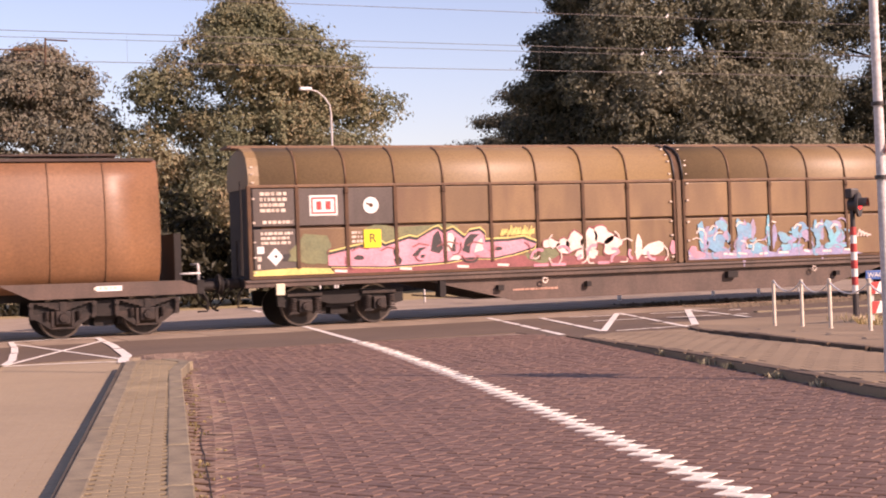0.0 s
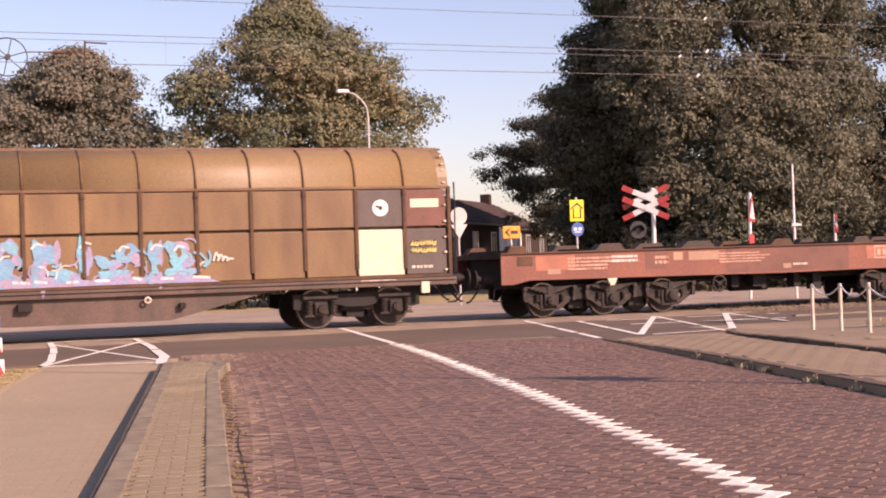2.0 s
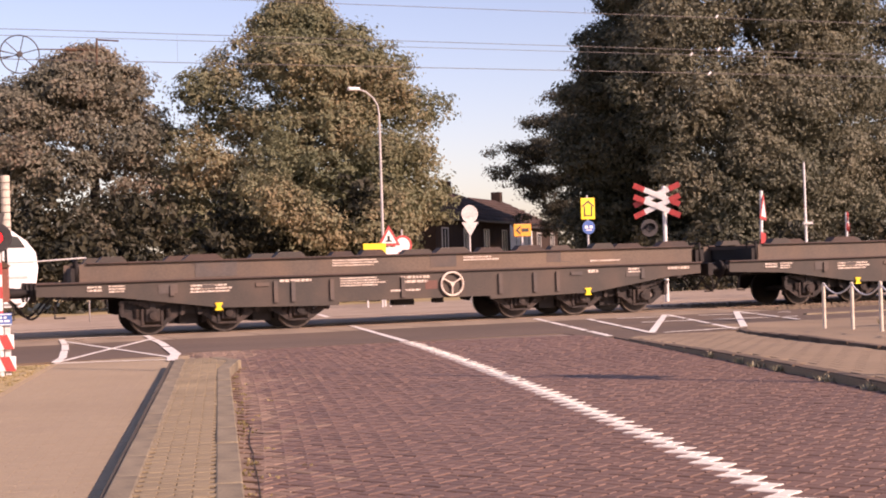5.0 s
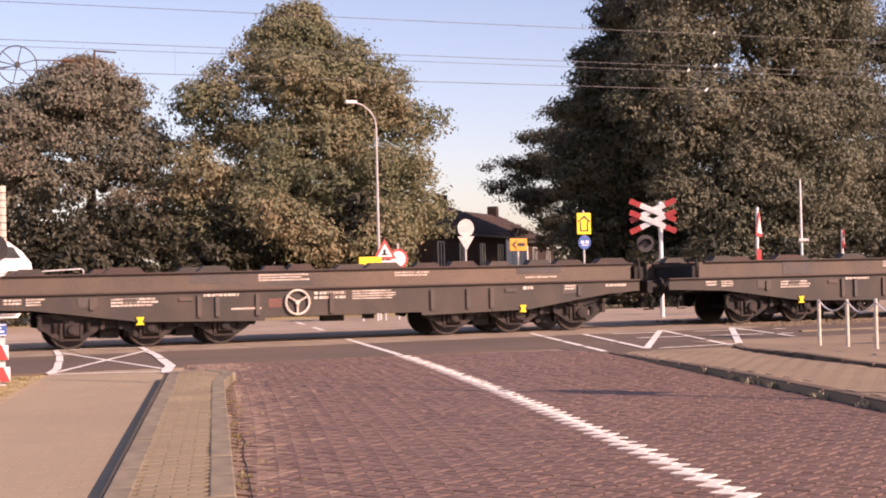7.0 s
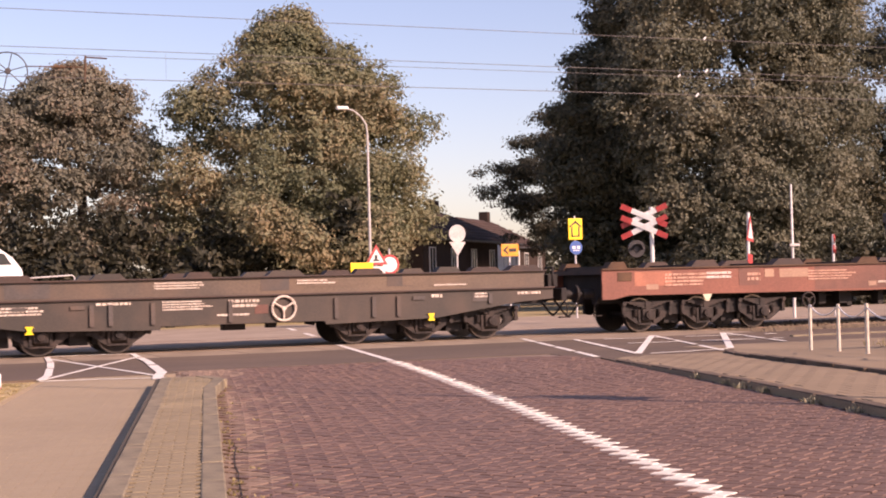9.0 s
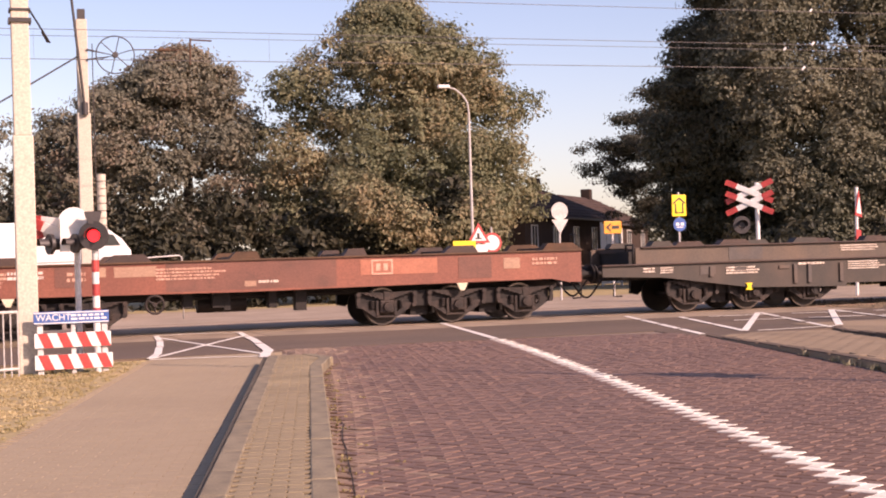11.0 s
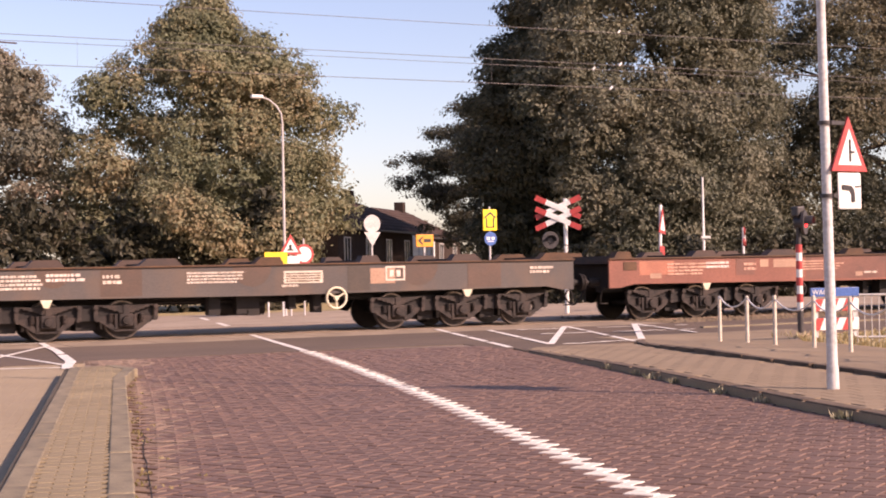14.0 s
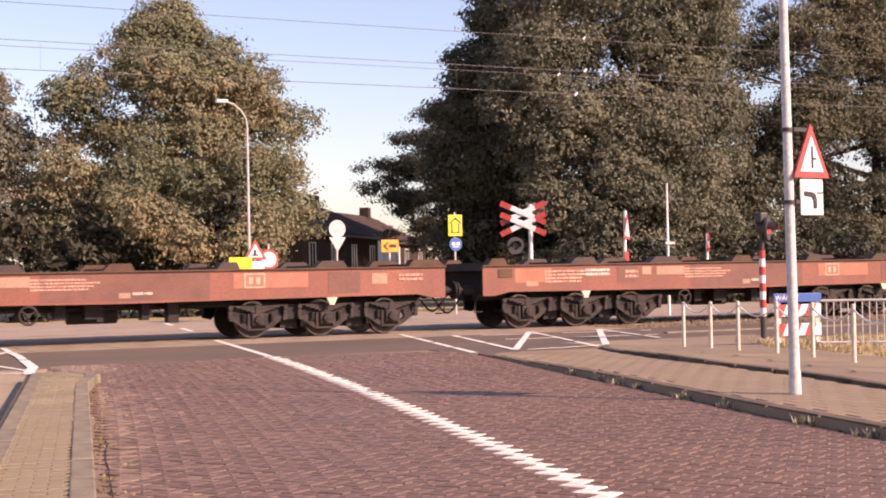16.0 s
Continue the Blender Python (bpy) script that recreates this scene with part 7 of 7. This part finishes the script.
def far_signs():
    # double St Andrew's cross on its post
    s = root("crossing_cross", "double red-tipped white crossing cross on white post", "road sign")
    s.matrix_basis = pose(22.22, 38.9, 0, 0, 0, -28)
    bm = bmesh.new()
    rod(bm, (0.14, 0.05, -0.05), (0.14, 0.05, 3.46), 0.065, n=12)
    part("post", bm, M["white"], s)
    for z in (3.20, 2.86):
        for a in (24, -24):
            o = part("cross_arm", boxes((-0.74, 0.74, -0.02, 0.0, -0.08, 0.08), bev=0.008), M["white"], s)
            o.matrix_basis = pose(-0.08, -0.05 - (0.03 if a > 0 else 0) - (0.06 if z < 3 else 0), z, 0, a, 0)
            for e in (-0.742, 0.40):
                part("red_tip", boxes((e, e + 0.342, -0.026, 0.006, -0.082, 0.082)), M["signred"], o)
    signal_head(s, -0.32, -0.05, 2.22, 15, 0.26, False)
    # diversion sign and blue round sign
    s = root("diversion_sign", "yellow diversion sign above a blue round sign", "road sign")
    x, y = 23.45, 46
    bm = bmesh.new()
    rod(bm, (x, y + 0.05, -0.05), (x, y + 0.05, 3.55), 0.035, n=10)
    part("post", bm, M["grey"], s)
    q = part("sign_plate", boxes((x - 0.28, x + 0.26, y - 0.02, y, 2.72, 3.46), bev=0.015), M["yellow"], s, "yellow plate with black arrow")
    bm = bmesh.new()
    for p in ([(x - 0.17, 2.82), (x - 0.12, 2.82), (x - 0.12, 3.17), (x - 0.17, 3.17)], [(x + 0.10, 2.82), (x + 0.15, 2.82), (x + 0.15, 3.17), (x + 0.10, 3.17)], [(x - 0.24, 3.13), (x, 3.30), (x, 3.38), (x - 0.24, 3.19)], [(x + 0.22, 3.13), (x + 0.22, 3.19), (x, 3.38), (x, 3.30)], [(x - 0.17, 2.82), (x + 0.15, 2.82), (x + 0.15, 2.86), (x - 0.17, 2.86)]):
        slab(bm, p, y - 0.03, y - 0.022)
    part("symbol", bm, M["black"], q)
    bm = bmesh.new()
    slab(bm, circle(x, 2.44, 0.24), y - 0.02, y)
    b = part("round_plate", bm, M["blue"], s, "blue round plate")
    part("symbol", boxes((x - 0.15, x - 0.03, y - 0.03, y - 0.022, 2.40, 2.50), (x + 0.03, x + 0.15, y - 0.03, y - 0.022, 2.40, 2.50), (x - 0.12, x + 0.12, y - 0.03, y - 0.022, 2.33, 2.36)), M["white"], b)
    # signs seen from behind
    s = root("road_sign", "grey back of a round sign over a triangle", "road sign")
    x, y = 19.0, 46
    bm = bmesh.new()
    rod(bm, (x, y + 0.05, -0.05), (x, y + 0.05, 3.0), 0.035, n=10)
    part("post", bm, M["signback"], s)
    bm = bmesh.new()
    slab(bm, circle(x, 2.98, 0.30), y - 0.02, y)
    part("round_plate", bm, M["signback"], s)
    bm = bmesh.new()
    slab(bm, [(x - 0.30, 2.70), (x, 2.22), (x + 0.30, 2.70)], y - 0.03, y - 0.01)
    part("triangle_plate", bm, M["signback"], s)
    # road works signs by the lamp
    s = root("roadworks_sign", "red-rimmed triangle and round closure signs", "road sign")
    x, y = 15.9, 45.4
    bm = bmesh.new()
    rod(bm, (x, y + 0.05, -0.05), (x, y + 0.05, 2.3), 0.03, n=10)
    rod(bm, (x + 0.53, y + 0.25, -0.05), (x + 0.53, y + 0.25, 2.5), 0.03, n=10)
    part("post", bm, M["grey"], s)
    p = triangle_plate(s, x, y, 1.98, 0.78, 0.66)
    part("symbol", boxes((x - 0.06, x + 0.03, y - 0.012, y - 0.006, 2.14, 2.3), (x - 0.12, x + 0.1, y - 0.012, y - 0.006, 2.1, 2.15)), M["black"], p)
    part("lower_plate", boxes((x - 0.3, x + 0.3, y, y + 0.02, 1.66, 1.93)), M["white"], s)
    bm = bmesh.new()
    slab(bm, circle(x + 0.53, 1.98, 0.33), y + 0.2, y + 0.22)
    q = part("round_plate", bm, M["signred"], s, "round closure sign")
    bm = bmesh.new()
    slab(bm, circle(x + 0.53, 1.98, 0.25), y + 0.194, y + 0.198)
    part("sign_field", bm, M["white"], q)
    s = root("roadworks_sign", "plain yellow road works panel on posts", "road sign")
    part("panel", boxes((14.95, 15.72, 45.2, 45.24, 1.5, 2.06), bev=0.01), M["yellow"], s)
    part("leg", boxes((15.05, 15.1, 45.25, 45.3, -0.05, 1.6), (15.55, 15.6, 45.25, 45.3, -0.05, 1.6)), M["grey"], s)
    # orange diversion arrow
    s = root("diversion_arrow", "orange diversion arrow sign by the street", "road sign")
    x, y = 21.84, 48
    q = part("sign_plate", boxes((x - 0.34, x + 0.34, y - 0.02, y, 2.22, 2.66), bev=0.02), M["orange"], s)
    bm = bmesh.new()
    slab(bm, [(x - 0.28, 2.44), (x - 0.08, 2.6), (x - 0.08, 2.53), (x - 0.17, 2.44), (x - 0.08, 2.35), (x - 0.08, 2.28)], y - 0.03, y - 0.022)
    cube(bm, x - 0.04, x + 0.24, y - 0.03, y - 0.022, 2.38, 2.50)
    part("symbol", bm, M["black"], q)
    part("post", boxes((x - 0.03, x + 0.03, y + 0.01, y + 0.06, -0.05, 2.4)), M["grey"], s)
    # slim signs seen at a slant
    s = root("crossing_sign", "red-rimmed warning triangle on a banded post, seen aslant", "road sign")
    s.matrix_basis = pose(25.75, 38.9, 0, 0, 5, 40)
    bm = bmesh.new()
    rod(bm, (0, 0.04, -0.05), (0, 0.04, 3.3), 0.05, n=10)
    p = part("post", bm, M["white"], s)
    for z in (0.9, 1.5):
        bm = bmesh.new()
        rod(bm, (0, 0.04, z), (0, 0.04, z + 0.3), 0.054, n=10)
        part("red_band", bm, M["signred"], p)
    triangle_plate(s, 0, -0.03, 2.4, 0.75, 0.8)
    part("lower_plate", boxes((-0.25, 0.25, -0.03, -0.01, 1.5, 2.0), bev=0.01), M["signred"], s, "faded red plate")
    s = root("crossing_cross", "small red and white crossing cross on a slim post", "road sign")
    x, y, z = 28.7, 38.6, 2.55
    bm = bmesh.new()
    rod(bm, (x, y, -0.05), (x, y, z), 0.04, n=10)
    part("post", bm, M["white"], s)
    for a in (35, -35):
        o = part("cross_arm", boxes((-0.42, 0.42, -0.015, 0.015, -0.07, 0.07)), M["white"], s)
        o.matrix_basis = pose(x - 0.02, y - 0.08 - (0.03 if a > 0 else 0), z - 0.3, 0, a, 50)
        for e in (-0.422, 0.17):
            part("red_tip", boxes((e, e + 0.252, -0.02, 0.02, -0.072, 0.072)), M["signred"], o)
    s = root("signal_rod", "thin white barrier rod standing upright", "barrier")
    bm = bmesh.new()
    rod(bm, (26.9, 38.2, -0.05), (26.9, 38.2, 4.1), 0.05, 0.03, n=8)
    part("rod", bm, M["white"], s)
    part("plate", boxes((26.75, 27.1, 38.1, 38.15, 2.2, 2.28)), M["signback"], s)


far_signs()


def motorhome():
    """White rounded vehicle parked beyond the railway; its nose points along +x."""
    s = root("motorhome", "white streamlined motorhome parked beyond the railway", "vehicle")
    y0, y1 = 45.0, 47.2
    prof = [(-2.6, 0.45), (4.35, 0.45), (4.72, 0.9), (4.82, 1.6), (4.76, 2.05), (4.5, 2.4), (4.1, 2.7), (3.6, 2.88), (3.0, 2.93), (-2.6, 2.93), (-2.75, 2.8), (-2.75, 0.6)]
    bm = bmesh.new()
    slab(bm, prof, y0, y1)
    bmesh.ops.bevel(bm, geom=[e for e in bm.edges if abs(e.verts[0].co.y - e.verts[1].co.y) < 1e-4], offset=0.12, segments=3, affect="EDGES")
    body = part("body", bm, M["coach"], s, "white rounded bodywork")
    for outline in ([(3.55, 2.2), (4.45, 2.2), (4.25, 2.52), (3.85, 2.58), (3.65, 2.52)], [(-2.2, 1.75), (0.9, 1.75), (0.9, 2.25), (-2.2, 2.25)]):
        bm = bmesh.new()
        slab(bm, outline, y0 - 0.012, y0 + 0.05)
        part("window", bm, M["glass"], s, "dark side window")
    part("trim_line", boxes((-2.6, 4.5, y0 - 0.01, y0 + 0.02, 1.28, 1.36)), M["signback"], s)
    for x in (-1.6, 3.2):
        for y in (y0 + 0.15, y1 - 0.15):
            b = bmesh.new()
            rod(b, (x, y - 0.11, 0.33), (x, y + 0.11, 0.33), 0.335, n=20)
            w = part("wheel", b, M["black"], s)
            b = bmesh.new()
            rod(b, (x, y - 0.125, 0.33), (x, y + 0.125, 0.33), 0.19, n=14)
            part("rim", b, M["signback"], w)
    for y in (y0 + 0.25, y1 - 0.6):
        part("lamp", boxes((4.66, 4.76, y, y + 0.35, 0.95, 1.15)), M["white"], s)


motorhome()


def far_gate():
    s = root("garden_gate", "white boarded garden gate by the houses", "gate")
    s.matrix_basis = pose(29.5, 66, 0, 0, 0, -20)
    for k in range(4):
        part("board", boxes((k * 0.2, k * 0.2 + 0.18, 0, 0.04, 0.1, 3.0)), M["white"], s)
    for x in (-0.1, 0.82):
        part("post", boxes((x, x + 0.1, 0, 0.1, -0.05, 3.1)), M["white"], s)


far_gate()

paving()
motions()
